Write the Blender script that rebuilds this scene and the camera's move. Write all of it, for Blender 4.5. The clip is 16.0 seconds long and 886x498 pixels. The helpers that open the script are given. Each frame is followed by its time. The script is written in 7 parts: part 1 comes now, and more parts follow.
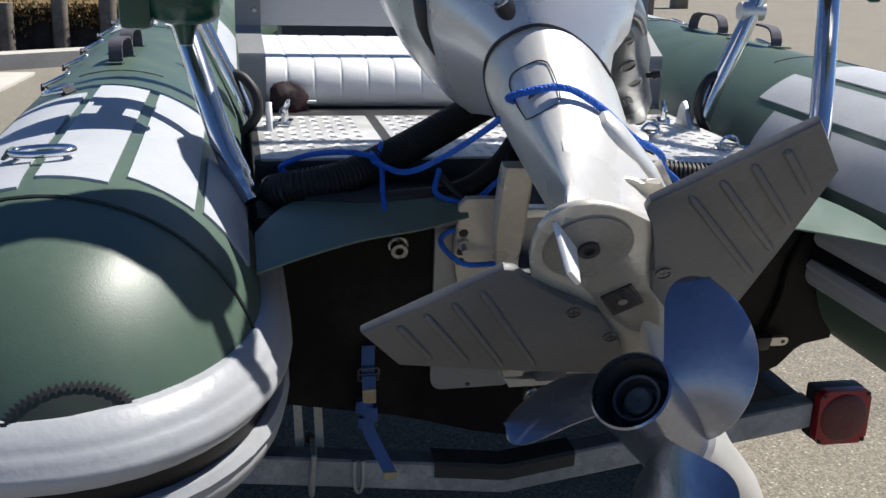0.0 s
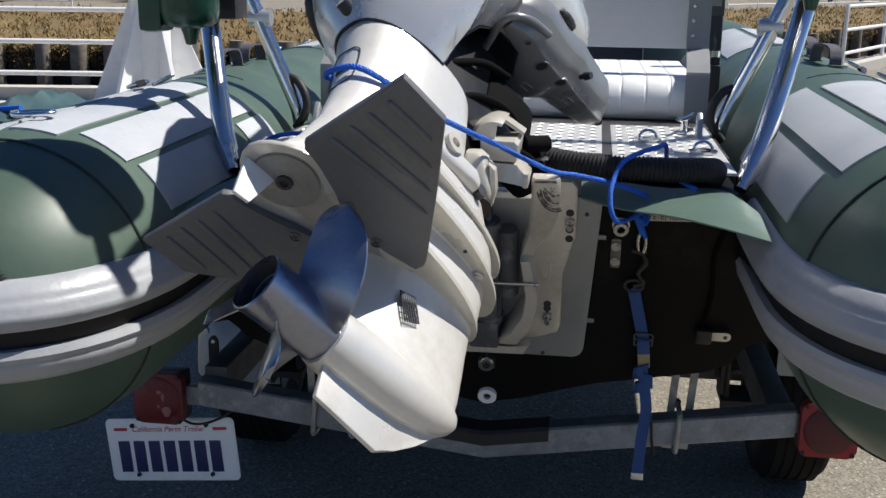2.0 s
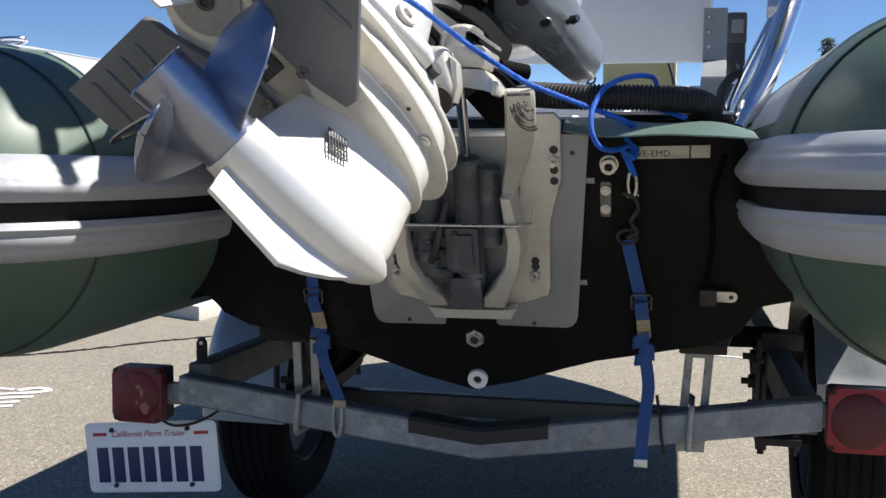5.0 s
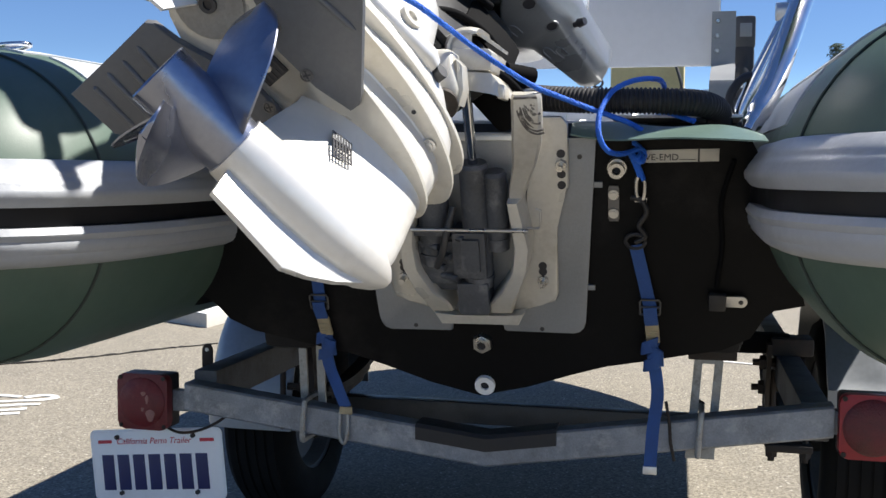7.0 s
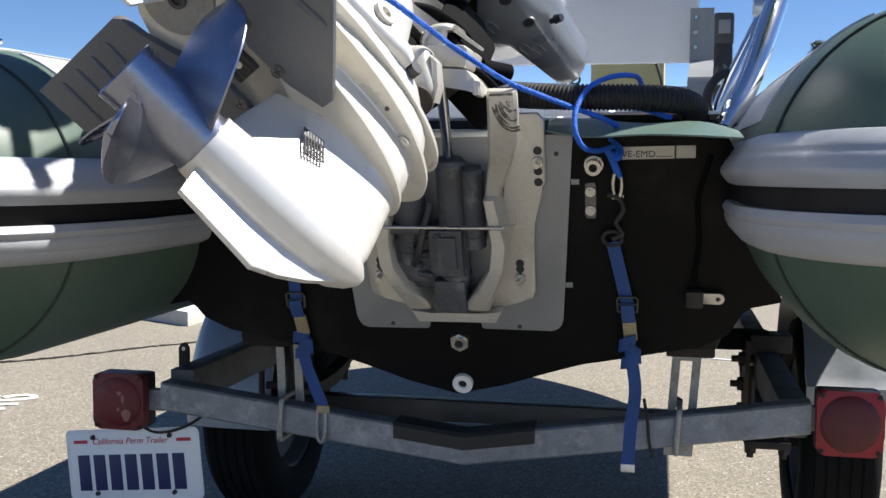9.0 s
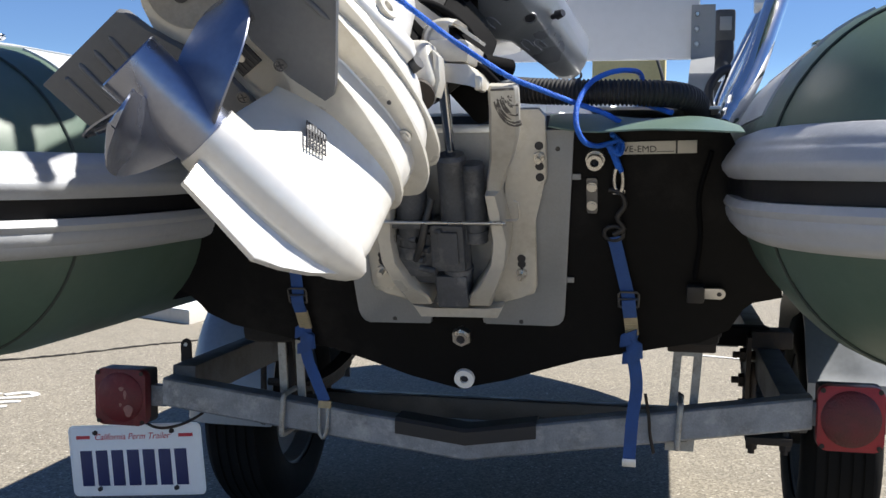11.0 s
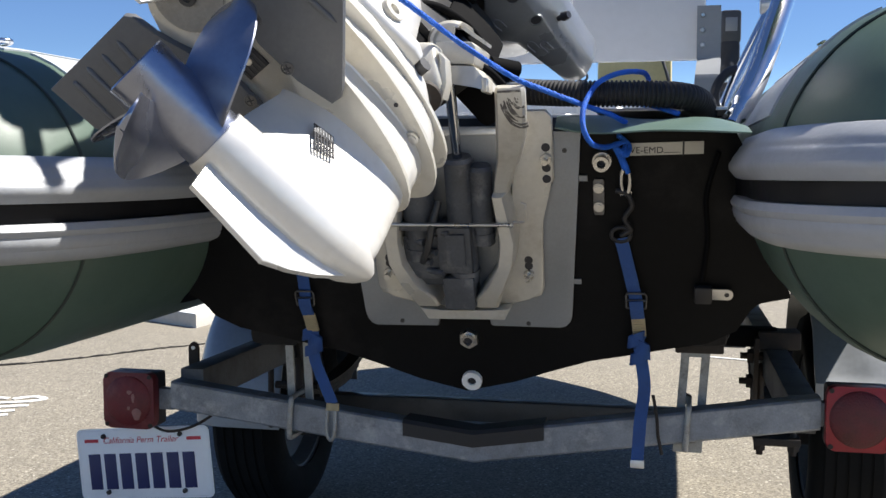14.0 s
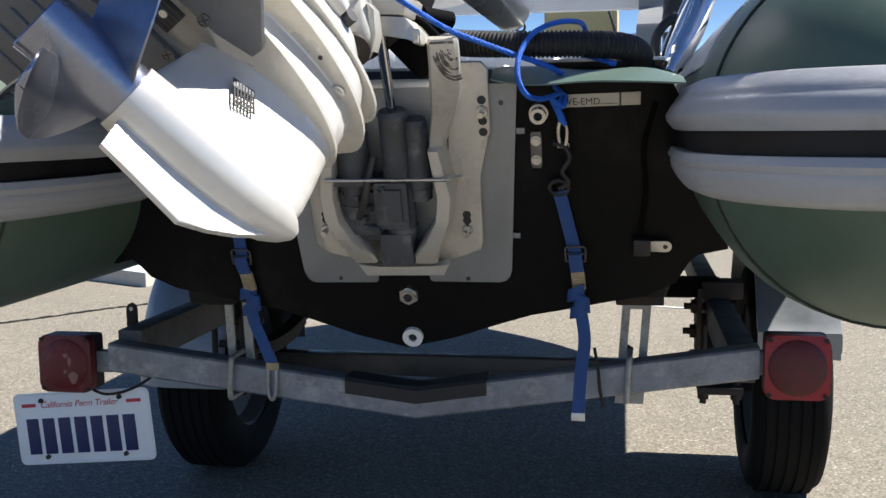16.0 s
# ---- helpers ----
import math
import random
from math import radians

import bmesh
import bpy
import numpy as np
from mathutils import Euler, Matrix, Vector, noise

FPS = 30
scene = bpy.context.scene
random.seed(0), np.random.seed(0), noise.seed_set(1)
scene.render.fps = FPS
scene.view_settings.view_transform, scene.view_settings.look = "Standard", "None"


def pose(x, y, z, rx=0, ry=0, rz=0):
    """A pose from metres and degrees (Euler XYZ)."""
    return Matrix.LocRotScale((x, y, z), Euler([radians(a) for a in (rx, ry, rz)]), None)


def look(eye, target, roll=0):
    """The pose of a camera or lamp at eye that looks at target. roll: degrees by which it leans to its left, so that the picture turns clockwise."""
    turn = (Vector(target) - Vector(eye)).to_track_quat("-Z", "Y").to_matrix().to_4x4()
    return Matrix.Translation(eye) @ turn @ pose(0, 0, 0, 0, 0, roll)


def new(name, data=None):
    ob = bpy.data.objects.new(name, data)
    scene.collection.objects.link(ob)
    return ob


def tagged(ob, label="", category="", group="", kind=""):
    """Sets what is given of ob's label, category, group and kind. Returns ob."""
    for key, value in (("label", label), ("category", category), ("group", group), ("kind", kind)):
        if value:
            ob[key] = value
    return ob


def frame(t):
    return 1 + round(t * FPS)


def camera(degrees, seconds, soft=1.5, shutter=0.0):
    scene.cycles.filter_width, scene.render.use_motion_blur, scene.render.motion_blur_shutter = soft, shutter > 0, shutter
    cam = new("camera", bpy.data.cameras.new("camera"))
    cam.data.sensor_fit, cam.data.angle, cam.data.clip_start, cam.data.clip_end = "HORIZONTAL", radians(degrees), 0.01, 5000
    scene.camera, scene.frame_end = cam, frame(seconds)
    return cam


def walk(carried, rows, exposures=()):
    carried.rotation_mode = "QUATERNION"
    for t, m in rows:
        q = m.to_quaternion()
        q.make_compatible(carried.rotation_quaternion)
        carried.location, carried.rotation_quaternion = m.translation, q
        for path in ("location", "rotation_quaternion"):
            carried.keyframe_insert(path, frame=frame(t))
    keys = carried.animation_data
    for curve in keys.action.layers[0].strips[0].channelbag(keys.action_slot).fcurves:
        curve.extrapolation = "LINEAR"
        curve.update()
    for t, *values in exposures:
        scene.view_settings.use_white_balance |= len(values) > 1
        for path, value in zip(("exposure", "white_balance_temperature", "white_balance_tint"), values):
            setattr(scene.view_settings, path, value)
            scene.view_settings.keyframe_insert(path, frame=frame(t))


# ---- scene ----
cam = camera(46.0, 16.0)
PATH = [
    (0, (-0.498, -1.756, 1.34), (-0.117, 0.121, 0.763), 1.7),
    (0.5, (-0.331, -1.886, 1.352), (-0.178, 0.032, 0.806), -0.1),
    (1, (-0.201, -2.01, 1.363), (-0.075, -0.1, 0.783), 1.7),
    (1.5, (0.052, -1.975, 1.319), (-0.049, -0.069, 0.724), 2.8),
    (2, (0.184, -2.054, 1.301), (-0.088, -0.138, 0.797), 0.7),
    (2.5, (0.3, -1.963, 1.233), (-0.048, -0.045, 0.787), 1.8),
    (2.8, (0.327, -1.907, 1.15), (-0.086, 0.008, 0.749), 0.5),
    (3, (0.331, -1.9, 1.076), (-0.058, 0.036, 0.763), 1.2),
    (3.5, (0.322, -1.929, 0.904), (-0.077, 0.019, 0.687), 3.3),
    (4, (0.333, -1.972, 0.9), (0.001, -0.009, 0.717), 1.6),
    (4.5, (0.352, -1.977, 0.877), (-0.026, -0.022, 0.689), 0.4),
    (4.7, (0.35, -1.98, 0.876), (-0.074, -0.032, 0.71), 0.4),
    (6.8, (0.359, -1.973, 0.859), (-0.092, -0.029, 0.726), 0.8),
    (7, (0.35, -1.965, 0.871), (-0.099, -0.021, 0.73), 0.4),
    (7.5, (0.357, -1.969, 0.849), (-0.061, -0.016, 0.736), 0.6),
    (8, (0.356, -1.965, 0.861), (-0.075, -0.016, 0.737), 0.4),
    (8.5, (0.363, -1.961, 0.862), (-0.059, -0.01, 0.736), 0.4),
    (9, (0.36, -1.953, 0.871), (-0.059, -0.003, 0.725), 0.3),
    (11.5, (0.36, -1.959, 0.863), (-0.063, -0.01, 0.716), 0.3),
    (12, (0.358, -1.96, 0.863), (-0.083, -0.014, 0.722), 0.1),
    (12.5, (0.357, -1.958, 0.871), (-0.078, -0.011, 0.723), 0.0),
    (13, (0.355, -1.955, 0.868), (-0.085, -0.01, 0.718), 0.1),
    (13.5, (0.359, -1.956, 0.863), (-0.075, -0.01, 0.716), 0.2),
    (14, (0.358, -1.959, 0.863), (-0.074, -0.011, 0.721), 0.0),
    (14.5, (0.357, -1.959, 0.864), (-0.076, -0.012, 0.72), 0.0),
    (15, (0.36, -1.957, 0.866), (-0.088, -0.014, 0.71), -0.0),
    (15.5, (0.361, -1.953, 0.867), (-0.062, -0.006, 0.685), 0.1),
    (16, (0.386, -1.928, 0.864), (0.035, 0.027, 0.633), -0.7),
]
EXPOSURES = [(0.0, 0.47), (1.5, 0.34), (3.0, 0.36), (3.6, 0.52), (4.5, 0.80), (6.8, 1.02), (15.3, 1.02), (16.0, 0.97)]
walk(cam, [(t, look(eye, target, roll)) for t, eye, target, roll in PATH], EXPOSURES)

# ---- world, sun, exposure ----
SUN_TO = Vector((1.0, 0.40, 1.54)).normalized()
world = bpy.data.worlds.new("sky_world")
scene.world = world
world.use_nodes = True
wn = world.node_tree
sky = wn.nodes.new("ShaderNodeTexSky")
sky.sky_type = "NISHITA"
sky.sun_disc = False
sky.sun_elevation = math.asin(SUN_TO.z)
sky.sun_rotation = math.atan2(SUN_TO.x, SUN_TO.y)
sky.altitude = 2200
sky.air_density, sky.dust_density, sky.ozone_density = 1.0, 0.05, 1.5
back = wn.nodes["Background"]
back.inputs["Strength"].default_value = 0.049
tone = wn.nodes.new("ShaderNodeMix")
tone.data_type, tone.blend_type = "RGBA", "MULTIPLY"
tone.inputs[0].default_value = 1.0
tone.inputs[7].default_value = (0.80, 1.0, 1.31, 1)
wn.links.new(sky.outputs["Color"], tone.inputs[6])
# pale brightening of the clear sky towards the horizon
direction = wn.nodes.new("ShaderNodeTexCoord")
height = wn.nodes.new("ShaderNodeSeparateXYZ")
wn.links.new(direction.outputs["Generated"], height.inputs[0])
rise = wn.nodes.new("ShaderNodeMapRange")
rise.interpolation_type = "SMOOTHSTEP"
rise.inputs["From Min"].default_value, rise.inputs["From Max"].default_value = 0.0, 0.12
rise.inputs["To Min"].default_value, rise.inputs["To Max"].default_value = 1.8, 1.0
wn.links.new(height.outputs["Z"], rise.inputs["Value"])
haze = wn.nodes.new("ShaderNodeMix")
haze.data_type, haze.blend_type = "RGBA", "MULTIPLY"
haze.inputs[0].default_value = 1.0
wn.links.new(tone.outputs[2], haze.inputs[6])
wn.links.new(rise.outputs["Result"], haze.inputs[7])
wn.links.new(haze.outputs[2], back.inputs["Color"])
sun = new("sun", bpy.data.lights.new("sun", "SUN"))
sun.data.energy = 5.0
sun.data.angle = radians(0.53)
sun.data.color = (1.0, 0.955, 0.885)
sun.matrix_world = look(SUN_TO * 30, (0, 0, 0))


# ---- materials ----
def material(name, colour, rough=0.5, metal=0.0, vary=0.12, scale=6.0, bump=0.0, bump_scale=60.0,
             stain=None, stain_amount=0.0, stain_scale=3.0, per_object=0.0, rough_vary=0.1, coat=0.0, spec=0.5):
    """Principled surface with colour variation at two scales, a stain layer and fine relief."""
    m = bpy.data.materials.new(name)
    m.use_nodes = True
    t = m.node_tree
    b = t.nodes["Principled BSDF"]
    co = t.nodes.new("ShaderNodeTexCoord")
    big = t.nodes.new("ShaderNodeTexNoise")
    big.inputs["Scale"].default_value, big.inputs["Detail"].default_value = scale, 6
    fine = t.nodes.new("ShaderNodeTexNoise")
    fine.inputs["Scale"].default_value, fine.inputs["Detail"].default_value = scale * 14, 4
    for n in (big, fine):
        t.links.new(co.outputs["Object"], n.inputs["Vector"])
    mid = t.nodes.new("ShaderNodeMath")
    mid.operation = "MULTIPLY_ADD"
    t.links.new(fine.outputs["Fac"], mid.inputs[0])
    mid.inputs[1].default_value = 0.45
    t.links.new(big.outputs["Fac"], mid.inputs[2])
    ramp = t.nodes.new("ShaderNodeMapRange")
    ramp.inputs["From Min"].default_value, ramp.inputs["From Max"].default_value = 0.45, 1.0
    ramp.inputs["To Min"].default_value, ramp.inputs["To Max"].default_value = 1 - vary, 1 + vary
    t.links.new(mid.outputs[0], ramp.inputs["Value"])
    value = ramp.outputs["Result"]
    if per_object:
        info = t.nodes.new("ShaderNodeObjectInfo")
        pr = t.nodes.new("ShaderNodeMapRange")
        pr.inputs["To Min"].default_value, pr.inputs["To Max"].default_value = 1 - per_object, 1 + per_object
        t.links.new(info.outputs["Random"], pr.inputs["Value"])
        mu = t.nodes.new("ShaderNodeMath")
        mu.operation = "MULTIPLY"
        t.links.new(value, mu.inputs[0])
        t.links.new(pr.outputs["Result"], mu.inputs[1])
        value = mu.outputs[0]
    tint = t.nodes.new("ShaderNodeMix")
    tint.data_type, tint.blend_type = "RGBA", "MULTIPLY"
    tint.inputs[0].default_value = 1.0
    tint.inputs[6].default_value = (*colour, 1)
    t.links.new(value, tint.inputs[7])
    out = tint.outputs[2]
    if stain:
        sn = t.nodes.new("ShaderNodeTexNoise")
        sn.inputs["Scale"].default_value, sn.inputs["Detail"].default_value, sn.inputs["Roughness"].default_value = stain_scale, 8, 0.7
        t.links.new(co.outputs["Object"], sn.inputs["Vector"])
        sr = t.nodes.new("ShaderNodeMapRange")
        sr.inputs["From Min"].default_value, sr.inputs["From Max"].default_value = 0.52, 0.68
        sr.inputs["To Max"].default_value = stain_amount
        t.links.new(sn.outputs["Fac"], sr.inputs["Value"])
        sm = t.nodes.new("ShaderNodeMix")
        sm.data_type = "RGBA"
        t.links.new(sr.outputs["Result"], sm.inputs[0])
        t.links.new(out, sm.inputs[6])
        sm.inputs[7].default_value = (*stain, 1)
        out = sm.outputs[2]
    t.links.new(out, b.inputs["Base Color"])
    rr = t.nodes.new("ShaderNodeMapRange")
    rr.inputs["From Min"].default_value, rr.inputs["From Max"].default_value = 0.3, 0.7
    rr.inputs["To Min"].default_value, rr.inputs["To Max"].default_value = max(0.02, rough - rough_vary), min(1, rough + rough_vary)
    t.links.new(big.outputs["Fac"], rr.inputs["Value"])
    t.links.new(rr.outputs["Result"], b.inputs["Roughness"])
    b.inputs["Metallic"].default_value = metal
    b.inputs["Coat Weight"].default_value = coat
    b.inputs["Specular IOR Level"].default_value = spec
    if bump:
        bn = t.nodes.new("ShaderNodeTexNoise")
        bn.inputs["Scale"].default_value, bn.inputs["Detail"].default_value = bump_scale, 5
        t.links.new(co.outputs["Object"], bn.inputs["Vector"])
        bu = t.nodes.new("ShaderNodeBump")
        bu.inputs["Strength"].default_value, bu.inputs["Distance"].default_value = bump, 0.004
        t.links.new(bn.outputs["Fac"], bu.inputs["Height"])
        t.links.new(bu.outputs["Normal"], b.inputs["Normal"])
    return m


GREEN = material("tube_green_fabric", (0.067, 0.107, 0.081), 0.44, vary=0.10, scale=5, bump=0.05, bump_scale=420, stain=(0.125, 0.165, 0.138), stain_amount=0.35)
PATCH = material("grey_patch_fabric", (0.43, 0.455, 0.49), 0.55, vary=0.10, scale=7, bump=0.10, bump_scale=300, stain=(0.36, 0.38, 0.41), stain_amount=0.5)
STRAKE = material("grey_rubber_strake", (0.36, 0.375, 0.40), 0.42, vary=0.08, scale=6, bump=0.15, bump_scale=90, stain=(0.22, 0.225, 0.24), stain_amount=0.45, stain_scale=5)
BLACK_RUBBER = material("black_rubber", (0.018, 0.017, 0.018), 0.55, vary=0.25, scale=8, bump=0.1, bump_scale=100)
INSERT = material("black_strake_rubber", (0.007, 0.007, 0.009), 0.5, vary=0.2, scale=9, stain=(0.02, 0.02, 0.022), stain_amount=0.4, spec=0.3)
SEAM = material("seam_tape", (0.02, 0.03, 0.024), 0.6)
HULL = material("black_hull_gelcoat", (0.0050, 0.0050, 0.0054), 0.5, vary=0.35, scale=4, stain=(0.034, 0.030, 0.028), stain_amount=0.5, stain_scale=2.6, bump=0.08, bump_scale=40, spec=0.12)
ENGINE = material("silver_engine_paint", (0.68, 0.665, 0.63), 0.34, metal=0.28, vary=0.08, scale=5, stain=(0.42, 0.39, 0.32), stain_amount=0.5, stain_scale=5, coat=0.15)
CREAM = material("cream_engine_paint", (0.56, 0.535, 0.475), 0.32, metal=0.25, vary=0.12, scale=7, stain=(0.34, 0.30, 0.23), stain_amount=0.6, stain_scale=7, bump=0.1, bump_scale=80)
FOIL = material("grey_foil_plastic", (0.106, 0.109, 0.115), 0.5, vary=0.16, scale=9, bump=0.12, bump_scale=160, stain=(0.21, 0.21, 0.205), stain_amount=0.5)
PROP = material("worn_steel_propeller", (0.285, 0.305, 0.375), 0.27, metal=0.92, vary=0.14, scale=9, bump=0.08, bump_scale=120, rough_vary=0.12)
ZINC = material("zinc_anode", (0.30, 0.29, 0.27), 0.6, metal=0.4, vary=0.2, scale=18, bump=0.4, bump_scale=130)
DARK = material("dark_engine_metal", (0.05, 0.05, 0.052), 0.45, metal=0.3, vary=0.3, scale=12, stain=(0.12, 0.11, 0.10), stain_amount=0.5)
TRIMGREY = material("trim_unit_grey", (0.072, 0.077, 0.088), 0.5, metal=0.2, vary=0.3, scale=14, stain=(0.22, 0.22, 0.225), stain_amount=0.6, stain_scale=22, bump=0.2, bump_scale=100)
CHROME = material("chrome_steel", (0.72, 0.73, 0.75), 0.13, metal=1.0, vary=0.05)
STEEL = material("dull_stainless", (0.55, 0.54, 0.52), 0.3, metal=1.0, vary=0.1, scale=20)
ALU = material("brushed_aluminium", (0.58, 0.59, 0.60), 0.38, metal=0.9, vary=0.1, scale=9, bump=0.1, bump_scale=150)
STRAPALU = material("dull_strap_aluminium", (0.23, 0.24, 0.25), 0.55, metal=0.25, vary=0.08, scale=10)
COWLPAINT = material("glossy_silver_cowl", (0.60, 0.60, 0.60), 0.27, metal=0.40, vary=0.04, scale=4, coat=0.3, rough_vary=0.05)
ALUPLATE = material("aluminium_mounting_plate", (0.285, 0.297, 0.31), 0.5, metal=0.5, vary=0.1, scale=14, bump=0.15, bump_scale=260)
GALV = material("galvanised_steel", (0.225, 0.240, 0.266), 0.52, metal=0.35, vary=0.34, scale=22, stain=(0.40, 0.41, 0.425), stain_amount=0.75, stain_scale=26, bump=0.15)
RUST = material("rusty_steel", (0.032, 0.025, 0.021), 0.75, metal=0.2, vary=0.4, scale=20, stain=(0.075, 0.040, 0.024), stain_amount=0.7, stain_scale=12, bump=0.4)
FENDER = material("dull_fender_metal", (0.225, 0.24, 0.26), 0.42, metal=0.6, vary=0.16, scale=6, stain=(0.20, 0.205, 0.21), stain_amount=0.5)
TYRE = material("tyre_rubber", (0.007, 0.0068, 0.0066), 0.9, vary=0.3, scale=10, stain=(0.016, 0.015, 0.014), stain_amount=0.5, spec=0.2, bump=0.2)
CARPET = material("bunk_carpet", (0.014, 0.013, 0.013), 0.95, vary=0.4, scale=30, bump=0.6, bump_scale=300)
STRAP = material("blue_webbing", (0.025, 0.075, 0.24), 0.75, vary=0.2, scale=30, bump=0.5, bump_scale=500)
ROPE = material("blue_rope", (0.015, 0.14, 0.66), 0.6, vary=0.25, scale=60, bump=0.8, bump_scale=420)
TAN = material("tan_webbing_tag", (0.34, 0.28, 0.17), 0.8, vary=0.25, scale=60)
RED = material("red_lens", (0.085, 0.006, 0.010), 0.42, vary=0.35, scale=40, bump=0.5, bump_scale=260, stain=(0.13, 0.012, 0.018), stain_amount=0.5, stain_scale=26)
REDCASE = material("red_lamp_rim", (0.26, 0.008, 0.016), 0.4, vary=0.2, scale=14)
REDFADED = material("faded_red_plastic", (0.125, 0.010, 0.014), 0.55, vary=0.3, scale=18, stain=(0.20, 0.05, 0.045), stain_amount=0.5, stain_scale=20)
BLEACHED = material("bleached_red_plastic", (0.28, 0.13, 0.11), 0.7, vary=0.25, scale=60)
PLATE = material("licence_plate_paint", (0.84, 0.85, 0.86), 0.35, vary=0.04, stain=(0.5, 0.5, 0.5), stain_amount=0.3)
PLATE_BLUE = material("plate_blue_ink", (0.012, 0.02, 0.10), 0.5)
PLATE_RED = material("plate_red_ink", (0.52, 0.03, 0.05), 0.5)
VINYL = material("white_seat_vinyl", (0.76, 0.77, 0.78), 0.45, vary=0.05, bump=0.12, bump_scale=220)
GREYPANEL = material("grey_painted_panel", (0.58, 0.58, 0.59), 0.42, vary=0.05, scale=4)
STEP = material("tread_plate_aluminium", (0.66, 0.66, 0.65), 0.4, metal=0.45, vary=0.12, scale=12)
CANISTER = material("dark_green_plastic", (0.008, 0.055, 0.035), 0.3, vary=0.15, scale=6)
WHITE = material("white_paint", (0.78, 0.78, 0.77), 0.45, vary=0.06, scale=5, stain=(0.5, 0.46, 0.4), stain_amount=0.35)
CONCRETE = material("pale_concrete", (0.50, 0.475, 0.425), 0.85, vary=0.15, scale=3, bump=0.4, bump_scale=40, stain=(0.42, 0.39, 0.34), stain_amount=0.6)
PILE = material("wet_pile_timber", (0.20, 0.175, 0.14), 0.85, vary=0.4, scale=5, bump=0.6, bump_scale=18, stain=(0.07, 0.05, 0.02), stain_amount=0.85, stain_scale=2)
LABEL = material("engraved_label_metal", (0.50, 0.48, 0.43), 0.45, metal=0.3, vary=0.08)
STICKER = material("black_sticker", (0.02, 0.02, 0.025), 0.4)
SCUFF = material("black_scuff", (0.10, 0.09, 0.08), 0.6, vary=0.4, scale=90, stain=(0.5, 0.47, 0.40), stain_amount=0.9, stain_scale=110)
YELLOW = material("pale_yellow_plastic", (0.62, 0.50, 0.22), 0.5)


# ---- mesh helpers ----
def part(name, bm, mat, parent=None, label="", smooth=True):
    me = bpy.data.meshes.new(name)
    bmesh.ops.recalc_face_normals(bm, faces=bm.faces)
    bm.to_mesh(me)
    bm.free()
    me.materials.append(mat)
    if smooth:
        me.polygons.foreach_set("use_smooth", [True] * len(me.polygons))
        me.set_sharp_from_angle(angle=radians(38))
    ob = new(name, me)
    if parent:
        ob.parent = parent
    if label:
        ob["label"] = label
    return ob


def thing(name, label, category, group="", kind="", m=None):
    e = new(name)
    e.empty_display_size = 0.1
    if m is not None:
        e.matrix_world = m
    return tagged(e, label, category, group, kind)


def box(bm, lo, hi, m=None, bevel=0.0):
    lo, hi = Vector(lo), Vector(hi)
    r = bmesh.ops.create_cube(bm, size=1)
    mm = Matrix.Translation((lo + hi) / 2) @ Matrix.Diagonal((*(hi - lo), 1))
    if m is not None:
        mm = m @ mm
    bmesh.ops.transform(bm, matrix=mm, verts=r["verts"])
    if bevel:
        edges = list({e for v in r["verts"] for e in v.link_edges})
        bmesh.ops.bevel(bm, geom=edges, offset=bevel, segments=2, affect="EDGES", profile=0.6)
    return bm


def newbox(lo, hi, m=None, bevel=0.003):
    return box(bmesh.new(), lo, hi, m, bevel)


def rod(bm, a, b, r, r2=None, seg=16, caps=True):
    a, b = Vector(a), Vector(b)
    q = (b - a).to_track_quat("Z", "Y").to_matrix().to_4x4()
    bmesh.ops.create_cone(bm, cap_ends=caps, segments=seg, radius1=r, radius2=r if r2 is None else r2,
                          depth=(b - a).length, matrix=Matrix.Translation((a + b) / 2) @ q)
    return bm


def spline(points, n):
    """Catmull-Rom through the points."""
    P = [Vector(p) for p in points]
    P = [P[0] * 2 - P[1]] + P + [P[-1] * 2 - P[-2]]
    out = []
    for i in range(1, len(P) - 2):
        for k in range(n):
            t = k / n
            a, b, c, d = P[i - 1], P[i], P[i + 1], P[i + 2]
            out.append(0.5 * (2 * b + (c - a) * t + (2 * a - 5 * b + 4 * c - d) * t * t + (3 * b - a - 3 * c + d) * t ** 3))
    out.append(P[-2])
    return out


def sweep(bm, points, r, seg=12, caps=True, profile=None):
    """A round bar (or a profile of (side, up) offsets) along points; r may be a list."""
    P = [Vector(p) for p in points]
    rs = r if isinstance(r, (list, tuple)) else [r] * len(P)
    up = Vector((0, 0, 1))
    rings = []
    prev = None
    for i, p in enumerate(P):
        d = (P[min(i + 1, len(P) - 1)] - P[max(i - 1, 0)]).normalized()
        if prev is None:
            side = d.cross(up)
            if side.length < 0.05:
                side = d.cross(Vector((0, 1, 0)))
            side.normalize()
        else:
            side = (prev - d * prev.dot(d)).normalized()
        prev = side
        nrm = side.cross(d)
        if profile:
            ring = [bm.verts.new(p + side * x * rs[i] + nrm * y * rs[i]) for x, y in profile]
        else:
            ring = [bm.verts.new(p + (side * math.cos(a) + nrm * math.sin(a)) * rs[i]) for a in (2 * math.pi * k / seg for k in range(seg))]
        rings.append(ring)
    return skin(bm, rings, caps)


def skin(bm, rings, caps=True, closed=True):
    n = len(rings[0])
    for a, b in zip(rings, rings[1:]):
        for k in range(n if closed else n - 1):
            bm.faces.new((a[k], a[(k + 1) % n], b[(k + 1) % n], b[k]))
    if caps and closed:
        bm.faces.new(rings[0][::-1])
        bm.faces.new(rings[-1])
    return bm


def loft(sections, caps=True, closed=True):
    bm = bmesh.new()
    rings = [[bm.verts.new(p) for p in s] for s in sections]
    return skin(bm, rings, caps, closed)


